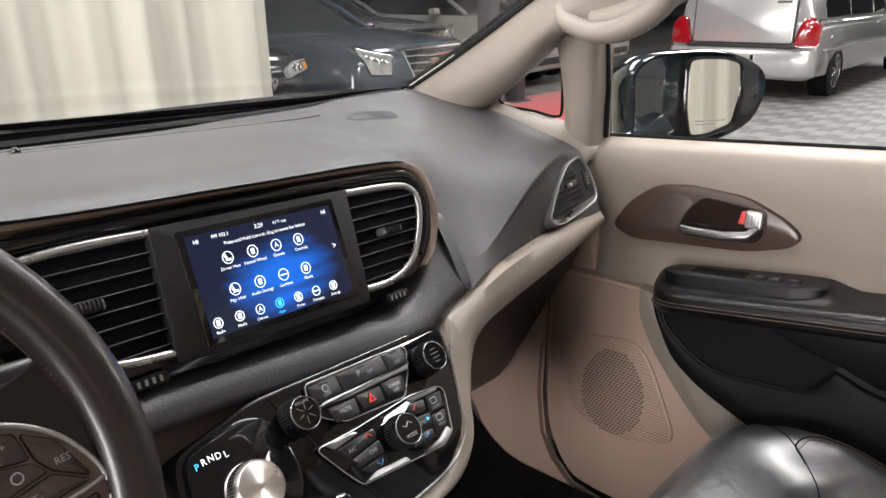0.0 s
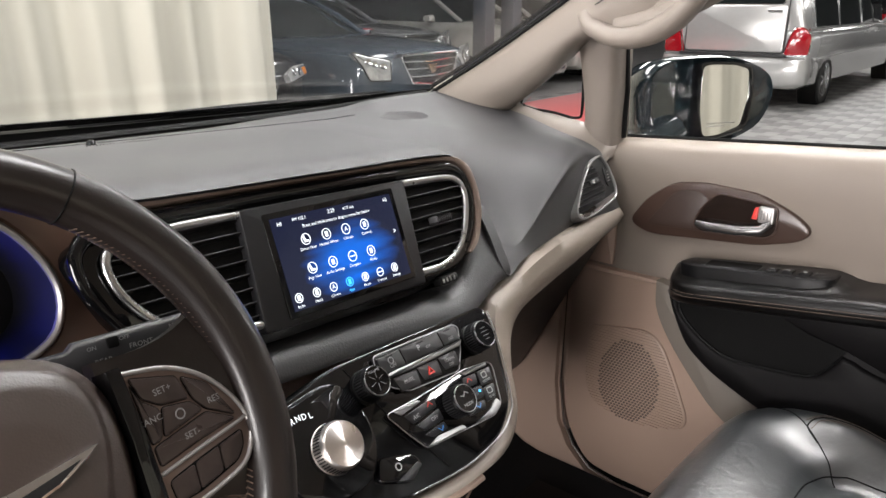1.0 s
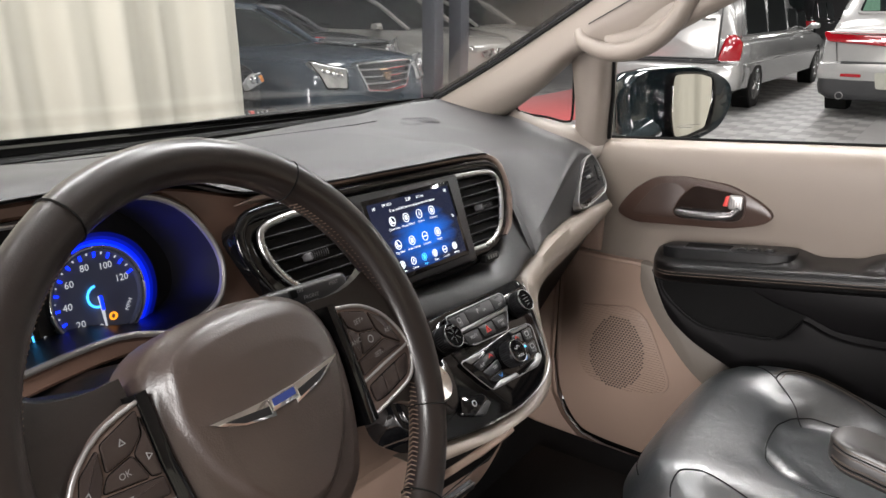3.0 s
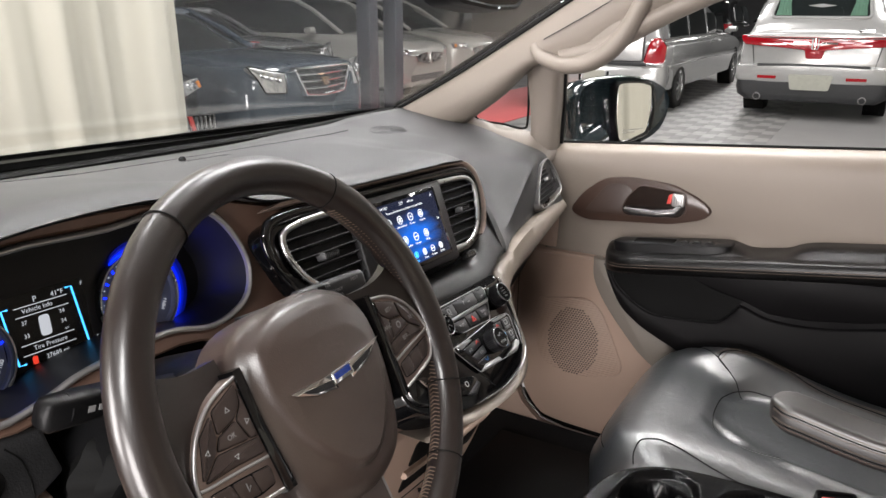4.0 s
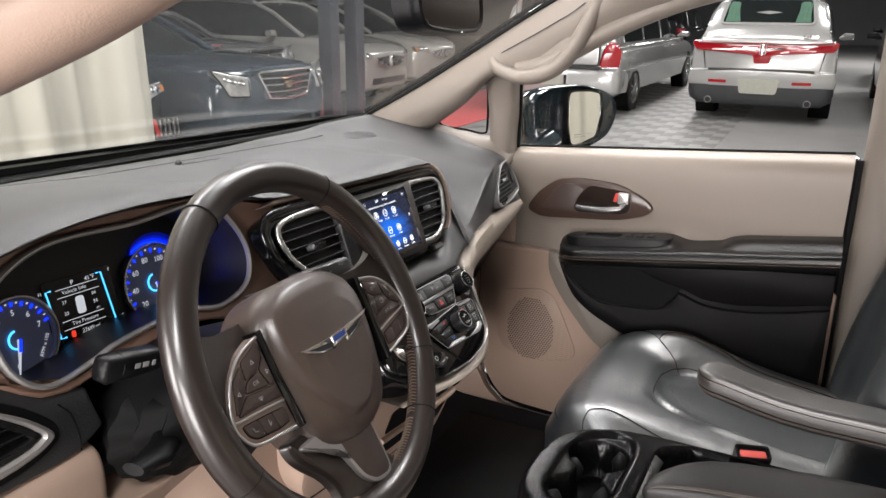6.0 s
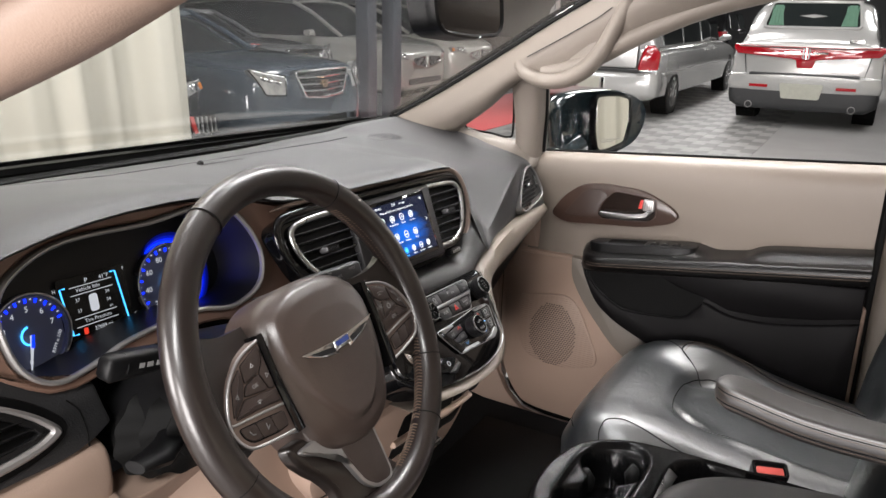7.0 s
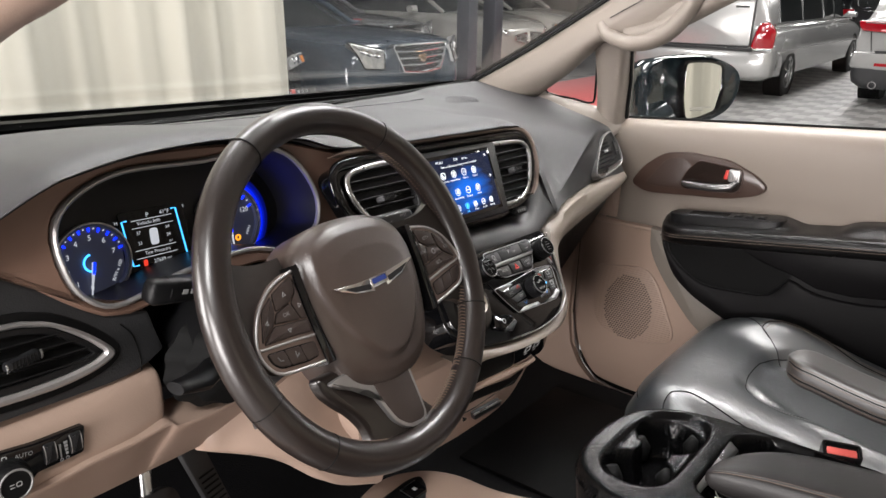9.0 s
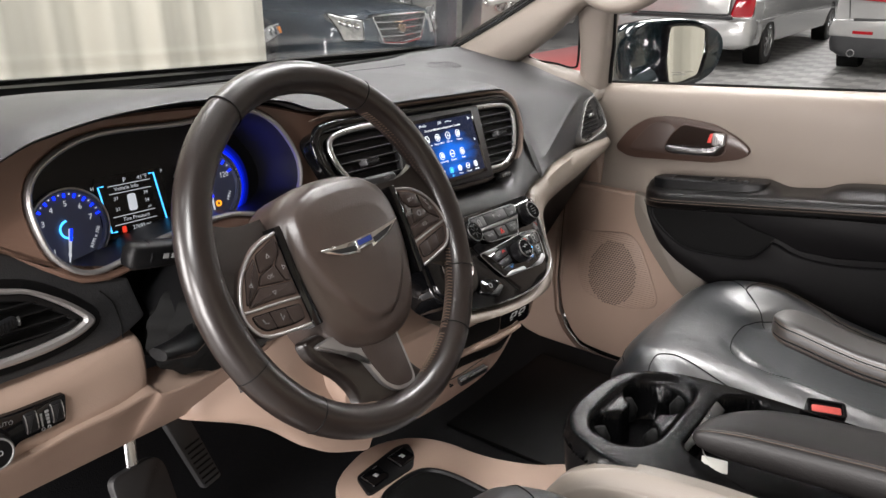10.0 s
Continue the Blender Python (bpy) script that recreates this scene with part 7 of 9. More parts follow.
def seat(cx, label, y0=0.0, back=True):
    th = thing("car_seat", (cx, 0.05 + y0, 0.42), label, "car seat", group="front seats")
    offs = [-0.250, -0.250] + list(np.linspace(-0.245, 0.245, 61)) + [0.250, 0.250]
    rows = []
    for y in [0.372, 0.380] + list(np.linspace(0.382, -0.24, 64)):
        row = []
        for i, o in enumerate(offs):
            yy = y - (0.040 if o > 0 else 0.058) * (abs(o) / 0.245) ** 5 * smooth((y - 0.1) / 0.28)
            z = cushion_z(max(-0.245, min(0.245, o)), y)
            if i in (1, len(offs) - 2):
                z -= 0.03
            if i in (0, len(offs) - 1):
                z = 0.50
            row.append((cx + o, yy + y0, z))
        rows.append(row)
    rows[0] = [(x, y - 0.004, 0.46) for x, y, z in rows[0]]
    rows[1] = [(x, y, z - 0.03 if z > 0.55 else z) for x, y, z in rows[1]]
    c = part("cushion", sheet(rows), SEAT_LEATHER, th, "black leather cushion with raised bolsters", 80)
    part("base", block(cx - 0.235, -0.25 + y0, 0.44, cx + 0.235, 0.30 + y0, 0.60, 0.03, 3), SEAT_LEATHER, th, "black leather base")
    part("seat_rail", block(cx - 0.22, -0.25 + y0, 0.39, cx + 0.22, 0.25 + y0, 0.45, 0.01), BLACK, th)

    def on(pts, lift=0.0004):
        pts = catmull([V((*p, 0)) for p in pts], 8)
        return [(cx + p.x, p.y + y0 - (0.040 if p.x > 0 else 0.058) * (abs(p.x) / 0.245) ** 5 * smooth((p.y - 0.1) / 0.28), cushion_z(p.x, p.y) + lift) for p in pts]
    part("seam", tube(on([(0.215, 0.335), (0.185, 0.275), (0.125, 0.195), (0.085, 0.160)]), 0.0010, 6), RUBBER, c)
    part("bolster_seam", tube(on([(-0.240, 0.325), (-0.226, 0.315), (-0.210, 0.29), (-0.205, 0.24), (-0.217, 0.15), (-0.225, 0.0), (-0.222, -0.2)]), 0.0011, 6), RUBBER, c)
    part("bolster_seam", tube(on([(0.128, 0.200), (0.150, 0.222), (0.172, 0.196), (0.172, 0.10), (0.150, 0.02), (0.13, -0.2)]), 0.0012, 6), RUBBER, c)
    for d in (-0.006, 0.006):
        part("stitch_line", tube(on([(0.150 + d, 0.222 + d), (0.172 + d, 0.196), (0.172 + d, 0.10), (0.150 + d, 0.02), (0.13 + d, -0.2)], 0.0008), 0.0006, 4), THREAD, c, "pale stitching")
    part("front_seam", tube(on([(-0.20, 0.362), (-0.12, 0.366), (0.0, 0.367), (0.12, 0.366), (0.20, 0.362)]), 0.0010, 6), RUBBER, c)
    part("insert_pleat", tube(on([(-0.108, -0.2), (-0.110, 0.10), (-0.098, 0.165), (-0.05, 0.190), (0.05, 0.190), (0.098, 0.165), (0.110, 0.10), (0.108, -0.2)], 0.0), 0.0012, 6), RUBBER, c)
    if back:
        rows = []
        for f, y, z, w in ((0, -0.155, 0.66, 0.88), (0.2, -0.178, 0.80, 0.97), (0.5, -0.235, 1.0, 1.0), (0.8, -0.30, 1.2, 0.92), (1, -0.34, 1.30, 0.7), (1.1, -0.38, 1.31, 0.6)):
            rows.append([(cx + o * w, y + y0 - d, z) for o, d in zip((-0.265, -0.25, -0.20, -0.13, 0, 0.13, 0.20, 0.25, 0.265), (0.16, 0.02, -0.03, 0.0, 0.012, 0.0, -0.03, 0.02, 0.16))])
        b = part("backrest", surface(rows, 4, 5, (0, -0.06, 0)), SEAT_LEATHER, th, "black leather backrest", 80)
        for s in (-1, 1):
            part("seam", tube(catmull([(cx + s * 0.16, -0.162 + y0, 0.70), (cx + s * 0.165, -0.223 + y0, 1.0), (cx + s * 0.15, -0.292 + y0, 1.2)], 5), 0.0026, 6), RUBBER, b)
    return th


ps = seat(0.915, "black leather passenger seat with fold-down armrest", 0.0)


def arm_mid(d):
    """Height of the armrest's middle, tipped up at its front end."""
    return float(np.interp(d, (0, 0.04, 0.09, 0.13, 0.18, 0.40), (0.842, 0.837, 0.826, 0.819, 0.815, 0.812)))


rows = []
for d in (0.0, 0.003, 0.009, 0.018, 0.030, 0.045, 0.065, 0.09, 0.11, 0.13, 0.155, 0.18, 0.25, 0.40):
    k = math.sqrt(max(0.01, 1 - max(0, 1 - d / 0.034) ** 2))
    cx = 0.632 + 0.01 * d
    sq = lambda v: math.copysign(abs(v) ** 0.30, v)
    rows.append([V((cx + 0.034 * k * sq(math.cos(t)), 0.085 - d, arm_mid(d) + (0.021 * (0.45 + 0.55 * k)) * sq(math.sin(t)))) for t in np.linspace(0, 2 * math.pi, 25)[:-1]])
bm = bmesh.new()
loops(bm, rows)
am = part("armrest", bm, ARM_TOP, ps, "padded leather armrest", 80)
for z, m in ((0.013, THREAD), (0.0095, RUBBER), (0.006, THREAD), (-0.005, THREAD), (-0.0085, RUBBER), (-0.012, THREAD)):
    pts = []
    for d in np.linspace(0.006, 0.40, 40):
        k = math.sqrt(max(0.01, 1 - max(0, 1 - d / 0.034) ** 2))
        sn = min(0.98, abs(z) / (0.021 * (0.45 + 0.55 * k))) ** (1 / 0.30)
        pts.append((0.632 + 0.01 * d - 0.0345 * k * (1 - sn ** 2) ** 0.15, 0.085 - d, arm_mid(d) + z))
    part("stitch_line", tube(pts, 0.0005 if m is THREAD else 0.0009, 5), m, am, "twin stitching" if m is THREAD else "")
seat(0.0, "black leather driver's seat", -0.015, back=False)

bk = thing("belt_buckle", (0.58, -0.02, 0.66), "black seat belt buckle with red release button", "seat belt")
BK = Plane((0.578, -0.016, 0.752), (0.35, -1, 0.0), (0.9, 0.3, 0.35))
bm = bmesh.new()
loops(bm, [[BK.at(a * k, b * k, h) for a, b in rounded(box2(-0.026, -0.014, 0.026, 0.014), 0.006)] for k, h in ((0.8, -0.11), (0.95, -0.05), (1.0, -0.006), (0.97, 0.0))])
part("body", bm, BLACK, bk, "black plastic body")
part("release_button", prism(BK, rounded(box2(-0.020, -0.010, 0.019, 0.003), 0.003), -0.001, 0.004, 0.001), BUCKLE_RED, bk, "red release button")
part("rim", frame_ring(BK, rounded(box2(-0.026, -0.014, 0.026, 0.014), 0.006), rounded(box2(-0.022, -0.011, 0.022, 0.011), 0.004), -0.01, 0.005, 0.001), BLACK, bk)

con = thing("centre_console", (0.42, 0.0, 0.40), "black centre console with cup holders and padded armrest", "console")
deck = rounded([(0.272, 0.20), (0.272, -0.42), (0.555, -0.42), (0.562, 0.12), (0.55, 0.205), (0.50, 0.268), (0.40, 0.285), (0.315, 0.278)], [0.04, 0.02, 0.02, 0.05, 0.04, 0.05, 0.05, 0.04])
bm = bmesh.new()
loops(bm, [[V((0.415 + (a - 0.415) * k, 0.0 + b * k2, z)) for a, b in deck] for k, k2, z in ((0.80, 0.86, 0.40), (0.86, 0.90, 0.55), (0.97, 0.985, 0.68), (1.0, 1.0, 0.72))], True, False)
part("body", bm, BLACK, con, "black plastic body", 50)
deck_out = rounded([(0.262, 0.20), (0.264, -0.42), (0.562, -0.42), (0.566, 0.12), (0.556, 0.205), (0.505, 0.270), (0.40, 0.288), (0.305, 0.276)], [0.05, 0.01, 0.01, 0.05, 0.04, 0.05, 0.05, 0.05])
well = rounded([(0.300, 0.205), (0.312, 0.165), (0.345, 0.146), (0.500, 0.144), (0.534, 0.160), (0.540, 0.195), (0.508, 0.240), (0.455, 0.250), (0.345, 0.248), (0.315, 0.232)], 0.02)
bin_out = rounded([(0.352, 0.118), (0.298, -0.02), (0.298, -0.41), (0.545, -0.41), (0.550, 0.075), (0.520, 0.116)], 0.02)
bm, grid = bmesh.new(), {}
ys, xs = np.linspace(-0.42, 0.290, 237), np.linspace(0.258, 0.570, 105)
for j, y in enumerate(ys):
    for i, x in enumerate(xs):
        d = inside_by(deck_out, x, y)
        if d < -0.002:
            continue
        z = 0.752 - 0.024 * (1 - smooth((d + 0.002) / 0.012)) ** 2
        if y > 0.13:
            z -= 0.009 * smooth(inside_by(well, x, y) / 0.010 + 0.2)
            cup = max(0.041 - math.hypot(x - 0.363, y - 0.198), 0.043 - math.hypot(x - 0.468, y - 0.196), 0.020 - abs(y - 0.198) if 0.363 < x < 0.468 else -1)
            z -= 0.060 * smooth(cup / 0.006 + 0.5)
        else:
            z -= 0.050 * smooth(inside_by(bin_out, x, y) / 0.007 + 0.4)
        grid[i, j] = bm.verts.new((x, y, z))
for i, j in grid:
    q = [(i, j), (i + 1, j), (i + 1, j + 1), (i, j + 1)]
    if all(c in grid for c in q):
        bm.faces.new([grid[c] for c in q])
bmesh.ops.solidify(bm, geom=bm.faces[:], thickness=0.003)
part("deck", bm, PIANO, con, "smooth satin black deck with cup wells", 80)
for x, y, an in ((0.350, 0.232, 250), (0.445, 0.232, 280), (0.500, 0.165, 130), (0.385, 0.163, 70)):
    part("grip_flap", tube([(x, y, 0.737), (x + 0.006 * math.cos(radians(an)), y + 0.006 * math.sin(radians(an)), 0.722), (x + 0.008 * math.cos(radians(an)), y + 0.008 * math.sin(radians(an)), 0.705)], [0.009, 0.013, 0.008], 14, up=(0, 1, 0)), RUBBER, con, "rounded rubber cup grip", 80)
part("silver_strip", prism(Plane((0.43, 0.118, 0.741), (1, -0.06, 0), (0, 0.75, 0.65)), rounded([(-0.075, -0.009), (0.078, -0.009), (0.075, 0.009), (-0.070, 0.009)], 0.003), -0.004, 0.004, 0.002), SATIN, con, "satin silver strip")
LID_Y = (-0.40, -0.10, 0.0, 0.04, 0.07, 0.09, 0.102, 0.108)


def lid_at(y, an, out=0.0):
    """A point of the armrest lid's skin at y: the plan narrows to a rounded nose at the front."""
    near = float(np.interp(y, LID_Y, (0.400, 0.385, 0.370, 0.363, 0.357, 0.354, 0.354, 0.358)))
    far = float(np.interp(y, LID_Y, (0.520, 0.498, 0.478, 0.462, 0.436, 0.410, 0.390, 0.372)))
    top = float(np.interp(y, LID_Y, (0.796, 0.795, 0.793, 0.792, 0.790, 0.787, 0.782, 0.775)))
    low = float(np.interp(y, LID_Y, (0.738, 0.738, 0.740, 0.742, 0.746, 0.751, 0.757, 0.764)))
    c, s = math.cos(an), math.sin(an)
    return V(((near + far) / 2 + ((far - near) / 2 + out) * math.copysign(abs(c) ** 0.5, c), y, (top + low) / 2 + ((top - low) / 2 + out) * math.copysign(abs(s) ** 0.5, s)))


bm = bmesh.new()
loops(bm, [[lid_at(y, t) for t in np.linspace(0, 2 * math.pi, 37)[:-1]] for y in (0.108, 0.1065, 0.104, 0.100, 0.094, 0.086, 0.076, 0.064, 0.05, 0.034, 0.016, -0.004, -0.03, -0.06, -0.10, -0.2, -0.3, -0.4)])
lid = part("armrest_lid", bm, LID_LEATHER, con, "padded leather armrest lid", 80)
for an, r, m in ((2.32, 0.0013, LID_LEATHER), (2.40, 0.0005, THREAD), (2.24, 0.0005, THREAD)):
    part("piping" if m is LID_LEATHER else "stitch_line", tube([lid_at(y, an, 0.0004) for y in np.linspace(0.106, -0.4, 60)], r, 6), m, lid)
tag = thing("paper_tag", (0.39, 0.08, 0.708), "small white paper tag in the console bin", "tag")
part("paper", prism(Plane((0.391, 0.082, 0.718), (0.35, -0.9, -0.1), (0.75, 0.3, 0.35)), rounded(box2(-0.017, -0.010, 0.017, 0.010), 0.002), 0, 0.0006), PAPER, tag)
part("string", tube([(0.391, 0.090, 0.721), (0.388, 0.098, 0.732), (0.386, 0.100, 0.742)], 0.0007, 5), PAPER, tag)
# The beige side panel takes the darker TAUPE, with its shade put into the colour.
part("side_panel", surface([[(x, y, z), (x - 0.008, y + 0.001, z - 0.002), (x - 0.018, y, z - 0.018), (0.244, y, z - 0.06), (0.246, y, 0.41)] for x, y, z in ((0.272, 0.262, 0.670), (0.266, 0.240, 0.703), (0.263, 0.2165, 0.724), (0.264, 0.19, 0.740), (0.268, 0.147, 0.752), (0.275, 0.09, 0.7565), (0.282, 0.02, 0.758), (0.286, -0.10, 0.758), (0.286, -0.40, 0.758))], 5, 5, (0.012, 0, 0)), TAUPE, con, "beige side panel", 60)

tray = thing("floor_tray", (0.42, 0.52, 0.40), "beige floor console with power sockets and black tray", "console")
TP = Plane((0, 0, 0.470), (1, 0, 0), (0, 1, 0))
to = rounded([(0.62, 0.385), (0.571, 0.431), (0.534, 0.521), (0.53, 0.619), (0.493, 0.685), (0.416, 0.722), (0.308, 0.700), (0.262, 0.650), (0.24, 0.5), (0.25, 0.32), (0.60, 0.32)], 0.04)
ti = rounded([(0.435, 0.44), (0.440, 0.53), (0.425, 0.580), (0.385, 0.594), (0.31, 0.594), (0.282, 0.55), (0.275, 0.45), (0.30, 0.36), (0.42, 0.36)], 0.025)
part("body", prism(TP, to, -0.07, 0.0, 0.012), BEIGE, tray, "beige moulded body")
part("tray", prism(TP, ti, -0.01, 0.003), RUBBER, tray, "black tray")
part("tray_lip", tube([TP.at(a, b, 0.004) for a, b in ti], 0.005, 6, True), BLACK, tray, "black rolled tray edge")
sp = part("socket_panel", prism(TP, rounded([(0.300, 0.612), (0.415, 0.603), (0.450, 0.628), (0.468, 0.658), (0.44, 0.668), (0.325, 0.664)], 0.012), -0.005, 0.006, 0.002), BLACK, tray, "black socket panel")
for a, b in ((0.343, 0.634), (0.418, 0.634)):
    k = part("socket_cover", prism(TP, rounded([(a - 0.024, b - 0.018), (a + 0.020, b - 0.018), (a + 0.027, b + 0.018), (a - 0.018, b + 0.020)], 0.006), 0.003, 0.011, 0.003), GLOSS, sp, "hinged socket cover")
    part("cover_rim", tube([TP.at(a + x, b + y, 0.0095) for x, y in ((-0.022, -0.017), (-0.017, 0.018), (0.024, 0.017))], 0.0012, 5), SATIN, k)
    part("symbol", prism(TP, box2(a - 0.002, b - 0.005, a + 0.006, b + 0.004), 0.0105, 0.0115), DIM_INK, k)

# ---- garage ----
GARAGE = Matrix.Identity(4)
LIGHT_TILE = material("light_grey_tile", (0.29, 0.285, 0.275), 0.45, vary=0.25, scale=8, rough_vary=0.1, big=0.25)
DARK_TILE = material("mid_grey_tile", (0.165, 0.163, 0.158), 0.45, vary=0.25, scale=8, rough_vary=0.1, big=0.25)
GROUND = material("grey_coated_floor", (0.25, 0.245, 0.24), 0.42, vary=0.15, scale=3, rough_vary=0.1, big=0.3)
CURTAIN = material("cream_curtain", (0.42, 0.405, 0.35), 0.8, vary=0.15, scale=5, big=0.15, bump=0.2, bump_scale=120, dark=(0.55, 0.50, 0.38), stretch=(1, 1, 0.15))
WALL = material("grey_wall", (0.26, 0.26, 0.265), 0.8, vary=0.2, scale=2, big=0.2)
RED_CARPET = material("red_carpet", (0.42, 0.03, 0.03), 0.95, vary=0.25, scale=8, sheen=0.3, bump=0.5, bump_scale=200)
solid("ground", block(-14, -14, -0.2, 45, 24, 0), GROUND, (0, 0, 0), "smooth grey coated garage floor", "floor", kind="structure", m=GARAGE)
solid("ceiling", block(-14, -14, 5.0, 45, 24, 5.2), WALL, (0, 0, 5), "dark grey garage ceiling", "ceiling", kind="structure", m=GARAGE)
for i, q in enumerate(((-14, 23.8, 0, 45, 24, 5), (-14, -14, 0, 45, -13.8, 5), (-14.2, -14, 0, -14, 24, 5), (45, -14, 0, 45.2, 24, 5))):
    solid("wall_" + "north south west east".split()[i], block(*q), WALL, (q[0], q[1], 0), "plain dark garage wall", "wall", kind="structure", m=GARAGE)
solid("carpet_runner", block(6.6, 4.35, 0.0, 15.5, 6.05, 0.012, 0.004), RED_CARPET, (11, 5.2, 0), "red carpet laid on the garage floor", "carpet", m=GARAGE)


def curtain(x0, x1, y, lean, label):
    n = int(abs(x1 - x0) * 60)
    rows = []
    for k, z in enumerate(np.linspace(0.0, 4.6, 9)):
        row = []
        for i in range(n + 1):
            x = x0 + (x1 - x0) * i / n
            amp = 0.055 * (1 - 0.25 * k / 8)
            fold = amp * math.sin(x * 9.5 + 1.3 * math.sin(x * 2.1)) + 0.034 * math.sin(x * 21 + 0.5 * z + 1.1 * math.sin(x * 3.3)) + 0.010 * math.sin(x * 47 + 0.9 * z) + 0.010 * math.sin(z * 4.1 + x * 5) * math.sin(x * 7)
            row.append((x + lean * (2.3 - z) * (i / n) ** 2, y + fold, z))
        rows.append(row)
    return solid("curtain", sheet(rows, (0, 0.012, 0)), CURTAIN, ((x0 + x1) / 2, y, 0), label, "curtain", m=GARAGE, sharp=80)


curtain(-4.0, 2.76, 3.6, 0.02, "cream fabric curtain hanging in soft folds to the floor")
curtain(-2.5, 13.0, -5.2, 0.0, "long cream fabric curtain along the garage side")

NAVY = material("navy_paint", (0.040, 0.056, 0.074), 0.16, coat=1.0, vary=0.15, scale=20, rough_vary=0.04)
SILVER = material("silver_paint", (0.50, 0.50, 0.49), 0.22, metal=0.35, coat=1.0, vary=0.1, scale=20, rough_vary=0.04)
GREY_PAINT = material("grey_paint", (0.25, 0.255, 0.26), 0.2, metal=0.3, coat=1.0, vary=0.1, scale=20, rough_vary=0.04)
GOLD_SILVER = material("champagne_paint", (0.52, 0.51, 0.47), 0.22, metal=0.3, coat=1.0, vary=0.1, scale=20, rough_vary=0.04)
BLACK_PAINT = material("black_paint", (0.008, 0.008, 0.009), 0.12, coat=1.0, vary=0.2, scale=20, rough_vary=0.03)
CAR_GLASS = material("tinted_glass", (0.012, 0.016, 0.016), 0.04, coat=0.6, vary=0.2, scale=10)
TYRE = material("tyre_rubber", (0.02, 0.02, 0.02), 0.75, vary=0.3, scale=30, bump=0.4, bump_scale=90)
ALLOY = material("alloy_rim", (0.6, 0.6, 0.6), 0.25, metal=1.0, vary=0.15, scale=40, rough_vary=0.06)
TAIL_RED = material("red_tail_lens", (0.34, 0.006, 0.014), 0.10, coat=1.0, vary=0.3, scale=30, dark=(0.35, 0.004, 0.008))
LAMP_CLEAR = material("clear_lamp_lens", (0.62, 0.62, 0.60), 0.08, metal=0.5, coat=1.0, vary=0.5, scale=28, dark=(0.12, 0.12, 0.12))
AMBER = material("amber_lens", (0.7, 0.22, 0.03), 0.15, coat=1.0)
BUMPER_DARK = material("dark_bumper_plastic", (0.03, 0.031, 0.033), 0.5, vary=0.2, scale=20, rough_vary=0.08)
PLATE = material("pale_plate", (0.42, 0.42, 0.36), 0.5, vary=0.3, scale=30)
GREEN_CLOTH = material("green_drape", (0.10, 0.20, 0.14), 0.9, vary=0.3, scale=20)


def hull(stations, nu=4):
    """A body lofted along its length: stations of y and a half outline from the bottom middle out and over to the top middle."""
    full = []
    for y, half in stations:
        full.append([(-x, y, z) for x, z in half[::-1] if x > 1e-6] + [(x, y, z) for x, z in half])
    cols = list(zip(*full))
    rows = [list(r) for r in zip(*[catmull(c, nu) for c in cols])]
    bm = bmesh.new()
    loops(bm, rows, True, True)
    return bm


def low_half(hw, zs, zb, crown=0.03):
    return [(0, zs), (hw * 0.82, zs), (hw * 0.97, zs + 0.07), (hw, zs + (zb - zs) * 0.5), (hw * 0.985, zb - 0.10), (hw * 0.93, zb - 0.02), (hw * 0.80, zb + crown * 0.5), (hw * 0.4, zb + crown), (0, zb + crown * 1.1)]


def top_half(hb, zb, ht, zt):
    return [(0, zb), (hb, zb), (hb * 0.72 + ht * 0.28, zb + (zt - zb) * 0.34), (hb * 0.3 + ht * 0.7, zb + (zt - zb) * 0.78), (ht * 0.96, zt - 0.045), (ht * 0.8, zt - 0.01), (ht * 0.4, zt + 0.008), (0, zt + 0.012)]


def car_wheel(parent, x, y, r, w=0.22):
    s = 1 if x > 0 else -1
    Wp = Plane((x, y, r), (0, 1, 0), (0, 0, 1)) if s > 0 else Plane((x, y, r), (0, -1, 0), (0, 0, 1))
    wh = part("wheel", turned(Wp, [(r * 0.62, -w), (r * 0.95, -w * 0.98), (r, -w * 0.85), (r, -w * 0.1), (r * 0.95, 0.0), (r * 0.70, 0.004), (r * 0.66, -0.006)], 36), TYRE, parent, "black tyre on alloy rim")
    part("rim", turned(Wp, [(r * 0.66, -0.008), (r * 0.66, 0.002), (r * 0.62, 0.002), (r * 0.60, -0.05), (0.01, -0.055)], 36), ALLOY, wh, "alloy rim")
    for i in range(9):
        an = 2 * math.pi * i / 9
        part("spoke", tube([Wp.at(0.04 * math.cos(an), 0.04 * math.sin(an), -0.01), Wp.at(r * 0.62 * math.cos(an), r * 0.62 * math.sin(an), -0.012)], [0.02, 0.014], 6), ALLOY, wh)
    part("hub_cap", turned(Wp, [(0.05, -0.04), (0.045, 0.0), (0.02, 0.006), (0.001, 0.006)], 16), ALLOY, wh)
    part("arch", turned(Plane(Wp.o - Wp.n * 0.012, Wp.u, Wp.v), [(r * 1.14, -w * 1.1), (r * 1.14, 0.004), (r * 1.02, 0.004), (r * 1.02, -w * 1.1)], 36), RUBBER, wh)


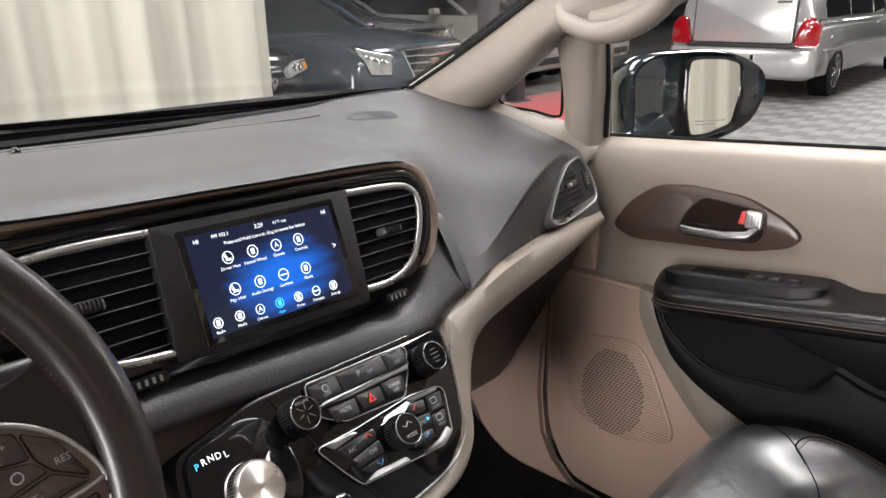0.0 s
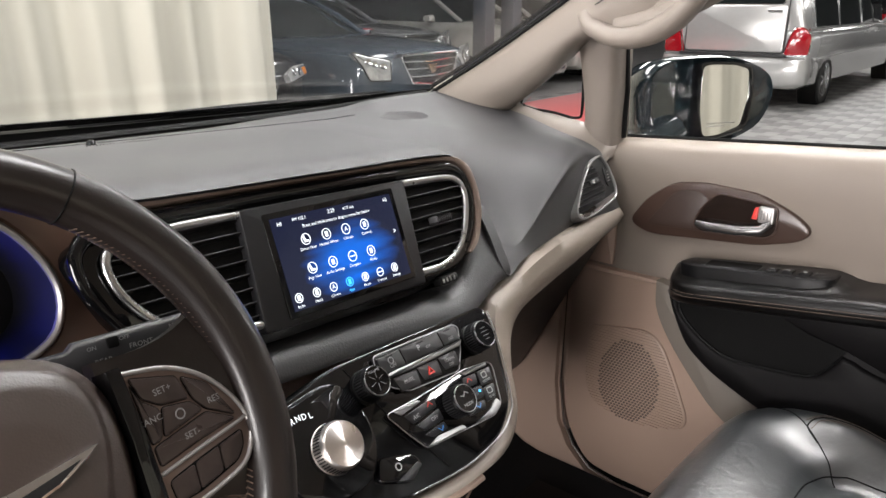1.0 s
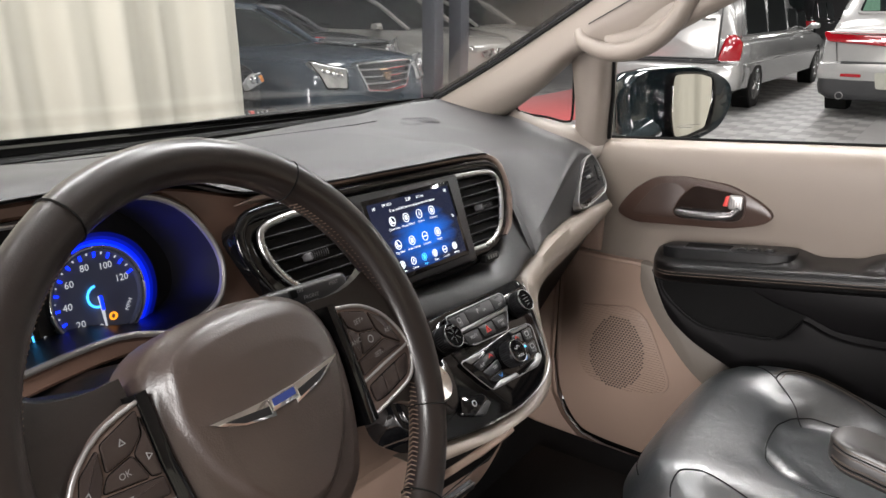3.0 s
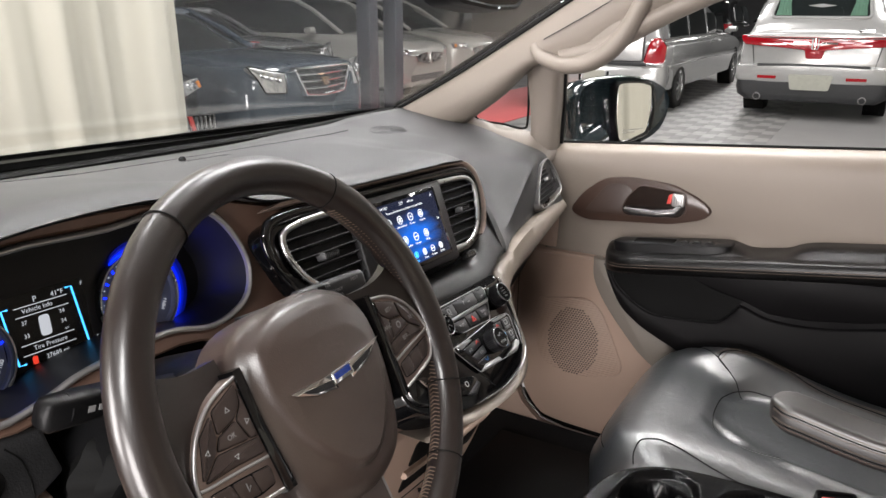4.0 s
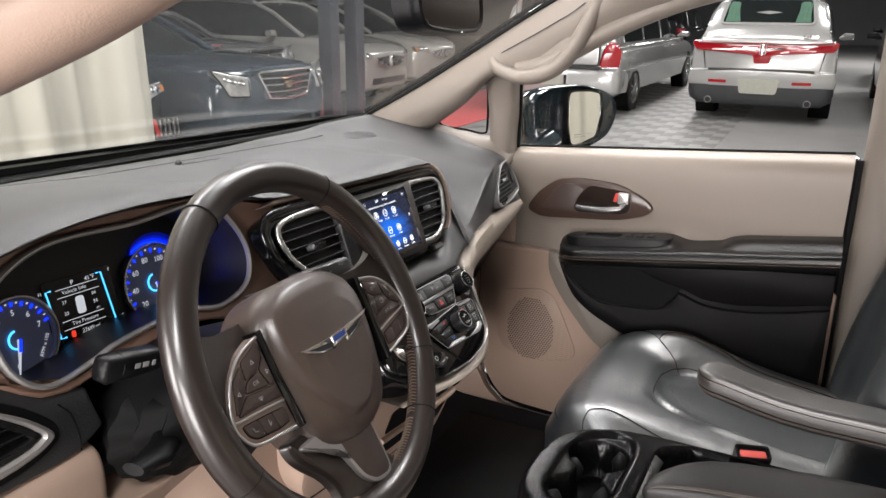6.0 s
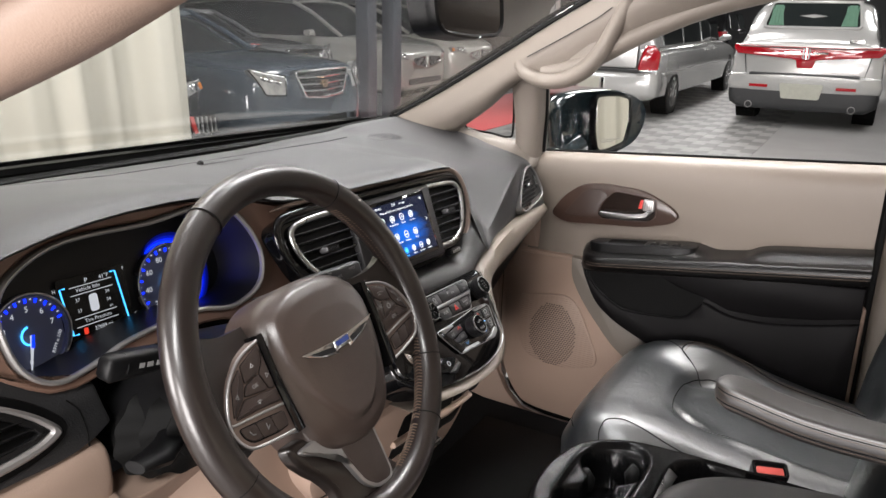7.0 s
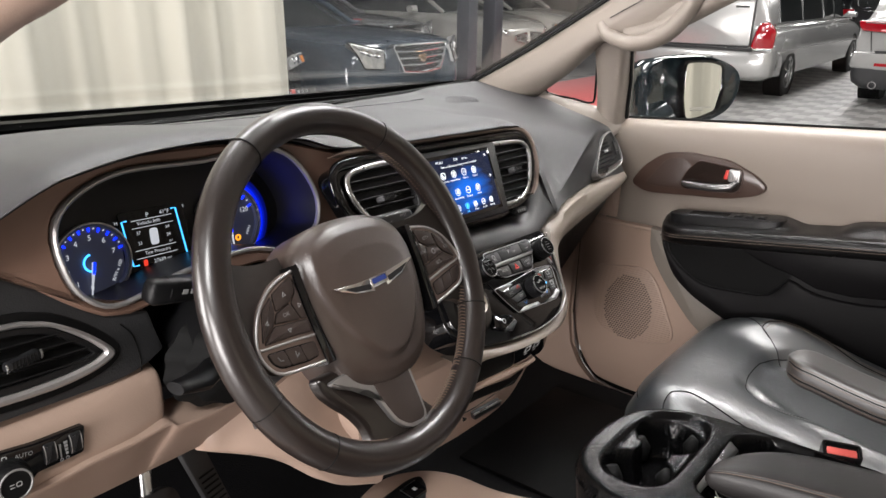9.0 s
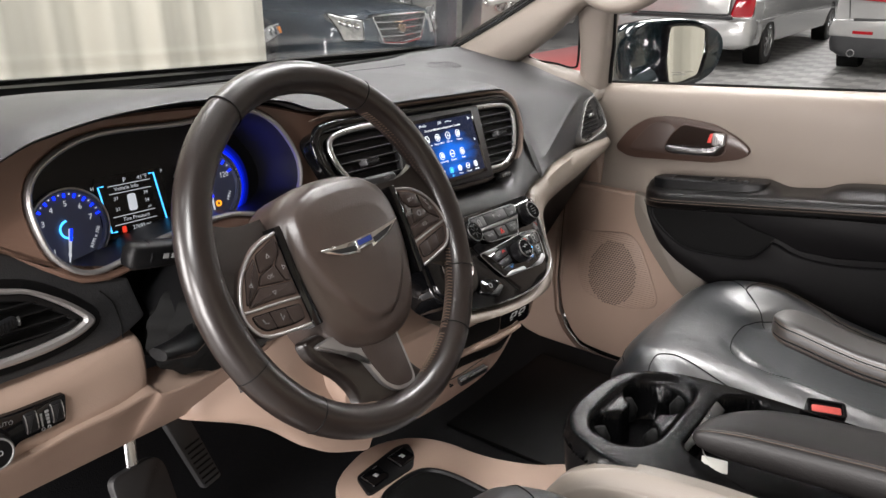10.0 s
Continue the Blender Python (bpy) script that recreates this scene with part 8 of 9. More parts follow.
# --- dark navy saloon facing the van ---
def saloon_front(x, y, rz, paint, label, grille_bars=True):
    c = thing("parked_car", (0, 1.5, 0), label, "car", group="parked cars", m=pose(x, y, 0, 0, 0, rz))
    st = [(0.0, low_half(0.52, 0.32, 0.74, 0.02)), (0.03, low_half(0.72, 0.26, 0.84, 0.03)), (0.16, low_half(0.87, 0.22, 0.92, 0.05)), (0.5, low_half(0.92, 0.20, 0.97, 0.06)), (1.1, low_half(0.925, 0.18, 1.02, 0.05)), (1.55, low_half(0.925, 0.18, 1.04, 0.02)),
          (2.6, low_half(0.925, 0.18, 1.04, 0.0)), (4.0, low_half(0.925, 0.20, 1.03, 0.02)), (4.8, low_half(0.90, 0.24, 1.03, 0.05)), (5.1, low_half(0.80, 0.32, 0.98, 0.03))]
    part("body", hull(st), paint, c, "glossy painted body", 50)
    part("cabin_glass", hull([(1.35, top_half(0.80, 0.97, 0.70, 1.02)), (1.75, top_half(0.80, 0.98, 0.66, 1.22)), (2.25, top_half(0.80, 0.99, 0.62, 1.44)), (3.0, top_half(0.80, 1.0, 0.61, 1.475)), (3.8, top_half(0.80, 1.0, 0.60, 1.42)), (4.5, top_half(0.74, 1.0, 0.56, 1.16)), (4.75, top_half(0.68, 1.0, 0.5, 1.04))]), CAR_GLASS, c, "tinted windows", 50)
    part("roof", hull([(2.2, [(0, 1.43), (0.60, 1.41), (0.61, 1.425), (0.5, 1.455), (0.25, 1.468), (0, 1.47)]), (2.6, [(0, 1.45), (0.60, 1.44), (0.61, 1.455), (0.5, 1.485), (0.25, 1.495), (0, 1.497)]), (3.4, [(0, 1.44), (0.58, 1.43), (0.59, 1.445), (0.5, 1.475), (0.25, 1.485), (0, 1.487)]), (3.9, [(0, 1.38), (0.56, 1.36), (0.57, 1.38), (0.5, 1.40), (0.25, 1.41), (0, 1.412)])]), paint, c, "painted roof", 50)
    for s in (-1, 1):
        part("front_pillar", tube([(s * 0.74, 1.40, 1.01), (s * 0.69, 1.80, 1.24), (s * 0.635, 2.22, 1.43), (s * 0.60, 2.6, 1.455), (s * 0.59, 3.4, 1.44), (s * 0.62, 4.1, 1.25), (s * 0.66, 4.6, 1.07)], 0.032, 8), paint, c, "painted window surround")
        part("window_chrome", tube([(s * 0.815, 1.5, 0.995), (s * 0.82, 2.6, 1.012), (s * 0.80, 4.2, 1.03)], 0.010, 6), CHROME, c)
        part("mid_pillar", tube([(s * 0.81, 2.75, 1.0), (s * 0.625, 2.85, 1.45)], 0.03, 6), BLACK_PAINT, c)
        m = part("door_mirror", tube([(s * 0.86, 1.72, 1.03), (s * 0.95, 1.72, 1.06), (s * 1.06, 1.70, 1.07), (s * 1.10, 1.69, 1.065)], [0.03, 0.07, 0.072, 0.04], 10, flat=0.75), paint, c, "painted door mirror")
        part("mirror_trim", tube([(s * 0.95, 1.66, 1.10), (s * 1.09, 1.64, 1.09)], 0.012, 6), CHROME, m)
        HL2 = Plane((s * 0.70, 0.075, 0.82), (1, s * 0.42, 0), (0, 0.32, 1))
        q = [(-0.15 * s, -0.10), (0.05 * s, -0.09), (0.10 * s, 0.03), (0.19 * s, 0.16), (0.03 * s, 0.115), (-0.17 * s, 0.075)]
        q = q if s > 0 else q[::-1]
        h = part("headlamp", prism(HL2, rounded(q, 0.02), -0.05, 0.035, 0.012), LAMP_CLEAR, c, "clear headlamp")
        for a, b in ((-0.09 * s, 0.02), (-0.01 * s, 0.04), (0.05 * s, 0.06)):
            part("projector", turned(HL2, [(0.034, 0.02), (0.034, 0.042), (0.026, 0.046), (0.001, 0.040)], 18, a=a, b=b), CHROME, h)
        part("headlamp_rim", tube([HL2.at(a, b, 0.03) for a, b in offset(rounded(q, 0.02), -0.004)], 0.007, 6, True), GLOSS, h)
        FG = Plane((s * 0.66, 0.05, 0.42), (1, s * 0.40, 0), (0, 0.12, 1))
        part("fog_recess", prism(FG, rounded([(-0.14, -0.07), (0.16, -0.05), (0.16, 0.07), (-0.14, 0.05)], 0.02), -0.02, 0.03), RUBBER, c, "black mesh recess")
        part("fog_chrome", tube([FG.at(-0.13, -0.055, 0.035), FG.at(0.1, -0.05, 0.035)], 0.009, 6), CHROME, c)
        for yy, r in ((0.98, 0.345), (3.85, 0.345)):
            car_wheel(c, s * 0.925, yy, r)
    GR = Plane((0, 0.0, 0.79), (1, 0, 0), (0, 0.12, 1))
    go = rounded([(-0.43, 0.125), (-0.30, -0.105), (0.0, -0.130), (0.30, -0.105), (0.43, 0.125), (0.41, 0.145), (-0.41, 0.145)], 0.012)
    g = part("grille", prism(GR, go, -0.03, 0.022), GLOSS, c, "black grille with chrome frame")
    part("grille_frame", frame_ring(GR, offset(go, -0.010), offset(go, 0.012), -0.02, 0.05, 0.006), CHROME, g, "chrome frame")
    for b, w in ((0.085, 0.385), (0.020, 0.35), (-0.045, 0.315)):
        part("bar", tube([GR.at(-w, b, 0.03), GR.at(0, b - 0.012, 0.042), GR.at(w, b, 0.03)], 0.009, 6), CHROME, g, "chrome bar")
    for i in range(-10, 11):
        part("mesh_bar", tube([GR.at(i * 0.036, -0.10 + max(0, abs(i) - 7) * 0.062, 0.026), GR.at(i * 0.036, 0.13, 0.026)], 0.003, 4), CHARCOAL, g)
    part("badge", prism(GR, rounded([(-0.06, 0.045), (-0.04, -0.02), (0, -0.04), (0.04, -0.02), (0.06, 0.045)], 0.012), 0.03, 0.062, 0.008), material("badge_gold", (0.70, 0.50, 0.35), 0.2, metal=1.0), g, "gold crest shape")
    part("lower_intake", prism(Plane((0, 0.02, 0.40), (1, 0, 0), (0, 0.1, 1)), rounded(box2(-0.44, -0.07, 0.44, 0.07), 0.03), -0.02, 0.03), RUBBER, c, "black lower intake")
    part("bonnet_crease", tube([(-0.30, 0.12, 0.965), (-0.42, 0.7, 1.035), (-0.55, 1.35, 1.062)], 0.006, 5), paint, c)
    part("bonnet_crease", tube([(0.30, 0.12, 0.965), (0.42, 0.7, 1.035), (0.55, 1.35, 1.062)], 0.006, 5), paint, c)
    return c


saloon_front(5.42, 4.70, 3, NAVY, "dark navy saloon with chrome grille and gold crest")
saloon_front(8.35, 7.3, 4, GREY_PAINT, "grey saloon parked behind the steel posts")

# --- champagne people carrier with plain nose ---
def suv_front(x, y, rz, paint, label):
    c = thing("parked_car", (0, 1.5, 0), label, "car", group="parked cars", m=pose(x, y, 0, 0, 0, rz))
    st = [(0.0, low_half(0.55, 0.34, 0.74, 0.02)), (0.04, low_half(0.76, 0.28, 0.84, 0.03)), (0.18, low_half(0.90, 0.24, 0.93, 0.05)), (0.55, low_half(0.95, 0.22, 1.0, 0.06)), (1.15, low_half(0.955, 0.22, 1.07, 0.05)), (2.6, low_half(0.96, 0.22, 1.10, 0.0)), (4.4, low_half(0.955, 0.24, 1.12, 0.0)), (4.85, low_half(0.88, 0.30, 1.10, 0.02))]
    part("body", hull(st), paint, c, "glossy painted body", 50)
    part("cabin_glass", hull([(1.05, top_half(0.84, 1.04, 0.76, 1.10)), (1.7, top_half(0.84, 1.07, 0.70, 1.45)), (2.1, top_half(0.84, 1.08, 0.67, 1.62)), (3.4, top_half(0.84, 1.09, 0.66, 1.66)), (4.5, top_half(0.80, 1.1, 0.62, 1.58)), (4.75, top_half(0.76, 1.1, 0.6, 1.2))]), CAR_GLASS, c, "tinted windows", 50)
    part("roof", hull([(2.05, [(0, 1.60), (0.65, 1.58), (0.66, 1.60), (0.5, 1.635), (0, 1.65)]), (3.2, [(0, 1.64), (0.65, 1.63), (0.66, 1.65), (0.5, 1.68), (0, 1.69)]), (4.55, [(0, 1.57), (0.61, 1.55), (0.62, 1.57), (0.5, 1.60), (0, 1.61)])]), paint, c, "painted roof", 50)
    for s in (-1, 1):
        part("front_pillar", tube([(s * 0.78, 1.1, 1.08), (s * 0.72, 1.7, 1.45), (s * 0.67, 2.1, 1.61)], 0.035, 8), paint, c)
        part("door_mirror", tube([(s * 0.90, 1.55, 1.10), (s * 0.99, 1.55, 1.14), (s * 1.12, 1.53, 1.14)], [0.03, 0.08, 0.06], 10, flat=0.8), paint, c, "painted door mirror")
        HL2 = Plane((s * 0.74, 0.09, 0.80), (1, s * 0.45, 0), (0, 0.35, 1))
        q = [(-0.18 * s, -0.05), (0.16 * s, -0.02), (0.20 * s, 0.08), (-0.05 * s, 0.075), (-0.20 * s, 0.02)]
        q = q if s > 0 else q[::-1]
        h = part("headlamp", prism(HL2, rounded(q, 0.02), -0.05, 0.04, 0.012), LAMP_CLEAR, c, "clear headlamp")
        part("marker", prism(HL2, rounded(box2(0.12, -0.01, 0.17, 0.05) if s > 0 else box2(-0.17, -0.01, -0.12, 0.05), 0.01), 0.02, 0.046), AMBER, h)
        for a in (-0.08, 0.02):
            part("projector", turned(HL2, [(0.034, 0.02), (0.034, 0.046), (0.026, 0.05), (0.001, 0.044)], 18, a=a * s, b=0.02), CHROME, h)
        for yy in (1.0, 3.9):
            car_wheel(c, s * 0.95, yy, 0.365)
    GR = Plane((0, -0.005, 0.70), (1, 0, 0), (0, 0.12, 1))
    for s in (-1, 1):
        q = [(s * 0.04, -0.08), (s * 0.42, -0.02), (s * 0.46, 0.06), (s * 0.06, 0.09)]
        go = rounded(q if s > 0 else q[::-1], 0.03)
        g = part("grille", prism(GR, go, -0.02, 0.02), GLOSS, c, "split black grille")
        part("grille_frame", frame_ring(GR, offset(go, -0.008), offset(go, 0.01), -0.02, 0.035, 0.005), CHROME, g)
        for i in range(9):
            part("bar", tube([GR.at(s * (0.07 + i * 0.042), -0.06 + i * 0.006, 0.024), GR.at(s * (0.07 + i * 0.042), 0.075 - i * 0.002, 0.024)], 0.005, 5), SATIN, g)
    part("lower_intake", prism(Plane((0, 0.02, 0.40), (1, 0, 0), (0, 0.1, 1)), rounded(box2(-0.55, -0.05, 0.55, 0.05), 0.03), -0.02, 0.035), BUMPER_DARK, c, "dark lower intake")
    return c


# Dark car added for an unclear dark shape beside the curtain.
added_car = suv_front(3.42, 4.98, 3, BLACK_PAINT, "added dark estate car half hidden behind the curtain")
# Its slats and orange strip stand in for dash reflections in the windscreen.
SG = Plane((0, -0.03, 0.52), (1, 0, 0), (0, 0.05, 1))
sg2 = part("reflected_slats", prism(SG, rounded(box2(-0.88, -0.075, 0.88, 0.075), 0.03), -0.05, 0.01), GLOSS, added_car, "black slatted panel standing in for windscreen reflections")
for i in range(34):
    part("bar", prism(SG, box2(-0.86 + i * 0.052, -0.065, -0.846 + i * 0.052, 0.065), 0.0, 0.022), SATIN, sg2)
part("marker", prism(SG, [(0.60, -0.06), (0.64, -0.06), (0.60, 0.08), (0.56, 0.08)], 0.0, 0.03), RED_PLASTIC, sg2, "orange strip among the reflected slats")
suv_front(10.35, 6.45, 3, GOLD_SILVER, "champagne estate car with split grille")
suv_front(12.75, 6.7, 3, GOLD_SILVER, "champagne estate car with amber marker lamps")

# --- silver stretched estate seen from behind ---
def stretched_estate(x, y, rz):
    c = thing("parked_car", (0, 2.5, 0), "silver stretched estate car with red tail lamps", "car", group="parked cars", m=pose(x, y, 0, 0, 0, rz))
    L = 6.75
    st = [(0.0, low_half(0.93, 0.30, 0.80, 0.0)), (0.03, low_half(0.97, 0.27, 0.98, 0.02)), (0.3, low_half(0.985, 0.25, 1.02, 0.02)), (1.2, low_half(0.99, 0.24, 1.03, 0.0)), (4.3, low_half(0.99, 0.24, 1.02, 0.0)), (5.4, low_half(0.985, 0.24, 0.98, 0.04)), (6.4, low_half(0.95, 0.24, 0.88, 0.05)), (L, low_half(0.82, 0.30, 0.76, 0.03))]
    part("body", hull(st), SILVER, c, "silver painted body", 50)
    part("cabin", hull([(0.06, top_half(0.90, 0.98, 0.74, 1.05)), (0.12, top_half(0.90, 1.0, 0.72, 1.55)), (0.40, top_half(0.90, 1.0, 0.70, 1.80)), (3.2, top_half(0.90, 1.0, 0.70, 1.83)), (3.7, top_half(0.90, 1.0, 0.68, 1.62)), (4.6, top_half(0.86, 1.0, 0.66, 1.42)), (5.35, top_half(0.78, 1.0, 0.66, 1.04))]), SILVER, c, "silver upper body", 50)
    for s in (-1, 1):
        for y0, y1, zt in ((0.55, 1.75, 1.58), (1.85, 3.1, 1.58), (3.25, 3.95, 1.40), (4.05, 4.75, 1.34)):
            xs = lambda z: s * (0.905 - (z - 1.0) * 0.215)
            part("side_window", sheet([[(xs(1.06) + s * 0.006, y0, 1.06), (xs(1.06) + s * 0.006, y1, 1.06)], [(xs(zt) + s * 0.012, y0 + 0.04, zt), (xs(zt) + s * 0.012, y1 - 0.06, zt)]], (-s * 0.01, 0, 0)), CAR_GLASS, c, "dark side window")
        part("belt_chrome", tube([(s * 0.93, 0.1, 1.035), (s * 0.945, 2.5, 1.04), (s * 0.93, 5.2, 1.02)], 0.012, 6), CHROME, c, "chrome belt line")
        part("body_line", tube([(s * 0.99, 0.3, 0.66), (s * 1.0, 3.0, 0.66), (s * 0.99, 5.8, 0.62)], 0.012, 6), SILVER, c)
        TL = Plane((s * 0.835, -0.005, 0.89), (1, s * 0.25, 0), (0, 0.06, 1))
        q = [(-0.155 * s, -0.18), (0.135 * s, -0.175), (0.15 * s, 0.06), (0.06 * s, 0.17), (-0.04 * s, 0.17), (-0.10 * s, 0.06)]
        t = part("tail_lamp", prism(TL, rounded(q if s > 0 else q[::-1], 0.04), -0.06, 0.03, 0.012), TAIL_RED, c, "tall red tail lamp")
        part("lamp_rim", tube([TL.at(a, b, 0.012) for a, b in offset(rounded(q if s > 0 else q[::-1], 0.04), -0.006)], 0.008, 6, True), CHROME, t)
        part("door_mirror", tube([(s * 0.93, 4.65, 1.06), (s * 1.02, 4.62, 1.10), (s * 1.14, 4.6, 1.10)], [0.03, 0.07, 0.06], 10, flat=0.8), SILVER, c)
        part("door_handle", tube([(s * 0.985, 4.0, 0.92), (s * 1.0, 4.06, 0.925), (s * 0.985, 4.12, 0.92)], 0.015, 6), CHROME, c)
        part("door_handle", tube([(s * 0.985, 3.2, 0.92), (s * 1.0, 3.26, 0.925), (s * 0.985, 3.32, 0.92)], 0.015, 6), CHROME, c)
        for yy in (1.0, 5.72):
            car_wheel(c, s * 0.985, yy, 0.34)
    b = part("bumper", hull([(-0.14, [(0, 0.36), (0.55, 0.36), (0.70, 0.40), (0.72, 0.52), (0.68, 0.62), (0.3, 0.64), (0, 0.64)]), (-0.09, [(0, 0.30), (0.80, 0.31), (0.93, 0.37), (0.95, 0.53), (0.92, 0.66), (0.5, 0.68), (0, 0.68)]), (0.05, [(0, 0.28), (0.90, 0.28), (0.99, 0.34), (1.005, 0.53), (0.98, 0.68), (0.5, 0.70), (0, 0.70)]), (0.5, [(0, 0.28), (0.90, 0.28), (0.985, 0.34), (0.995, 0.53), (0.97, 0.68), (0.5, 0.70), (0, 0.70)])]), SILVER, c, "deep silver bumper", 50)
    part("bumper_step", prism(Plane((0, -0.06, 0.70), (1, 0, 0), (0, 1, 0)), rounded(box2(-0.72, -0.06, 0.72, 0.06), 0.02), -0.01, 0.014), BUMPER_DARK, b)
    part("chrome_nameplate", prism(Plane((0.82, -0.10, 0.665), (1, 0.35, 0), (0, 0, 1)), box2(-0.13, -0.012, 0.13, 0.012), 0.0, 0.01), CHROME, b)
    HT = Plane((0, -0.005, 1.0), (1, 0, 0), (0, 0.06, 1))
    h = part("hatch", prism(HT, rounded(box2(-0.66, -0.26, 0.66, 0.34), 0.05), -0.02, 0.022, 0.01), SILVER, c, "flat silver rear hatch")
    part("hatch_gap", tube([HT.at(a, b2, 0.010) for a, b2 in rounded(box2(-0.672, -0.272, 0.672, 0.80), 0.05)], 0.008, 5, True), BUMPER_DARK, h)
    part("hatch_handle", tube([HT.at(0.42, 0.26, 0.04), HT.at(0.60, 0.26, 0.04)], 0.016, 6), CHROME, h, "chrome hatch handle")
    part("rear_window", prism(Plane((0, 0.075, 1.50), (1, 0, 0), (0, 0.16, 1)), rounded(box2(-0.60, -0.15, 0.60, 0.22), 0.06), -0.02, 0.03), CAR_GLASS, h, "dark rear window")
    part("window_chrome", tube([Plane((0, 0.075, 1.50), (1, 0, 0), (0, 0.16, 1)).at(a, b2, 0.03) for a, b2 in rounded(box2(-0.61, -0.16, 0.61, 0.23), 0.06)], 0.010, 5, True), CHROME, h)
    PL = Plane((0, -0.145, 0.52), (1, 0, 0), (0, 0, 1))
    part("number_plate", prism(PL, rounded(box2(-0.16, -0.08, 0.16, 0.08), 0.01), 0, 0.014), PLATE, b, "pale number plate")
    for a in (-0.21, 0.21):
        part("plate_chrome", prism(PL, rounded(box2(a - 0.02, -0.075, a + 0.02, 0.075), 0.01), 0, 0.02), CHROME, b)
    return c


stretched_estate(10.72, 3.74, -90)

# --- silver crossover hearse seen from behind ---
def crossover_rear(x, y, rz, paint, label, band=True):
    c = thing("parked_car", (0, 2.0, 0), label, "car", group="parked cars", m=pose(x, y, 0, 0, 0, rz))
    st = [(0.0, low_half(0.90, 0.42, 1.10, 0.02)), (0.05, low_half(0.955, 0.36, 1.14, 0.02)), (0.4, low_half(0.965, 0.30, 1.13, 0.0)), (2.5, low_half(0.965, 0.26, 1.08, 0.0)), (3.9, low_half(0.96, 0.26, 1.04, 0.05)), (4.9, low_half(0.90, 0.26, 0.94, 0.05)), (5.25, low_half(0.75, 0.34, 0.80, 0.03))]
    part("body", hull(st), paint, c, "glossy painted body", 50)
    part("cabin", hull([(0.03, top_half(0.87, 1.12, 0.80, 1.17)), (0.10, top_half(0.87, 1.12, 0.77, 1.34)), (0.35, top_half(0.87, 1.1, 0.72, 1.64)), (0.75, top_half(0.87, 1.1, 0.70, 1.71)), (2.6, top_half(0.87, 1.08, 0.68, 1.72)), (3.3, top_half(0.86, 1.06, 0.67, 1.58)), (4.1, top_half(0.80, 1.04, 0.70, 1.10))]), paint, c, "painted upper body", 50)
    TG = Plane((0, -0.01, 0.90), (1, 0, 0), (0, 0.05, 1))
    RW = Plane((0, 0.215, 1.47), (1, 0, 0), (0, 0.75, 1))
    o = rounded([(-0.60, -0.15), (0.60, -0.15), (0.54, 0.24), (-0.54, 0.24)], 0.05)
    w = part("rear_window", prism(RW, o, -0.02, 0.030), CAR_GLASS, c, "dark rear window")
    part("window_frame", frame_ring(RW, offset(o, -0.035), offset(o, 0.004), -0.03, 0.036, 0.006), paint, w)
    if band:
        for s in (-1, 1):
            q = [(s * 0.56, -0.14), (s * 0.36, -0.14), (s * 0.42, 0.20), (s * 0.52, 0.20)]
            part("drape", prism(RW, q if s < 0 else q[::-1], 0.026, 0.034), GREEN_CLOTH, w, "pale green drape")
            for i in range(4):
                a = s * (0.40 + i * 0.045)
                part("drape_fold", tube([RW.at(a, -0.13, 0.034), RW.at(a + s * 0.004, 0.18, 0.034)], 0.008, 6), GREEN_CLOTH, w)
        q = rounded([(-0.95, 0.215), (-0.955, 0.16), (-0.90, 0.085), (-0.25, 0.035), (-0.125, 0.02), (-0.10, -0.09), (0.10, -0.09), (0.125, 0.02), (0.25, 0.035), (0.90, 0.085), (0.955, 0.16), (0.95, 0.215), (0.5, 0.195), (-0.5, 0.195)], 0.02)
        t = part("tail_lamp_band", prism(TG, q, -0.04, 0.035, 0.01), TAIL_RED, c, "full-width red lamp band")
        part("lamp_bright", tube([TG.at(-0.88, 0.19, 0.036), TG.at(-0.4, 0.178, 0.042), TG.at(0.4, 0.178, 0.042), TG.at(0.88, 0.19, 0.036)], 0.008, 6), CHROME, t)
        for s in (-1, 1):
            part("lamp_cell", prism(TG, rounded(box2(s * 0.52 - 0.16, 0.085, s * 0.52 + 0.16, 0.105), 0.006), 0.03, 0.040), material("pink_lens", (0.75, 0.25, 0.26), 0.1, coat=1.0), t)
        part("lettering_bar", prism(TG, box2(-0.27, 0.105, -0.08, 0.128), 0.035, 0.045), CHROME, t)
        part("lettering_bar", prism(TG, box2(0.08, 0.105, 0.27, 0.128), 0.035, 0.045), CHROME, t)
        em = part("emblem", frame_ring(TG, rounded(box2(-0.045, 0.03, 0.045, 0.185), 0.02), rounded(box2(-0.03, 0.045, 0.03, 0.17), 0.015), 0.03, 0.045, 0.004), SATIN_MID, t, "chrome frame badge")
        part("emblem_bar", prism(TG, box2(-0.006, 0.035, 0.006, 0.18), 0.03, 0.052), CHROME, em)
    else:
        for s in (-1, 1):
            q = [(s * 0.93, 0.18), (s * 0.90, 0.02), (s * 0.45, 0.05), (s * 0.50, 0.16)]
            part("tail_lamp", prism(TG, rounded(q if s < 0 else q[::-1], 0.02), -0.04, 0.035, 0.01), TAIL_RED, c, "red tail lamp")
    part("tailgate_seam", tube([TG.at(-0.80, 0.09, 0.012), TG.at(-0.74, -0.26, 0.014), TG.at(0.74, -0.26, 0.014), TG.at(0.80, 0.09, 0.012)], 0.008, 5), BUMPER_DARK, c)
    part("nameplate", prism(TG, rounded(box2(0.50, 0.265, 0.68, 0.30), 0.008), 0.0, 0.02), CHROME, c, "chrome nameplate")
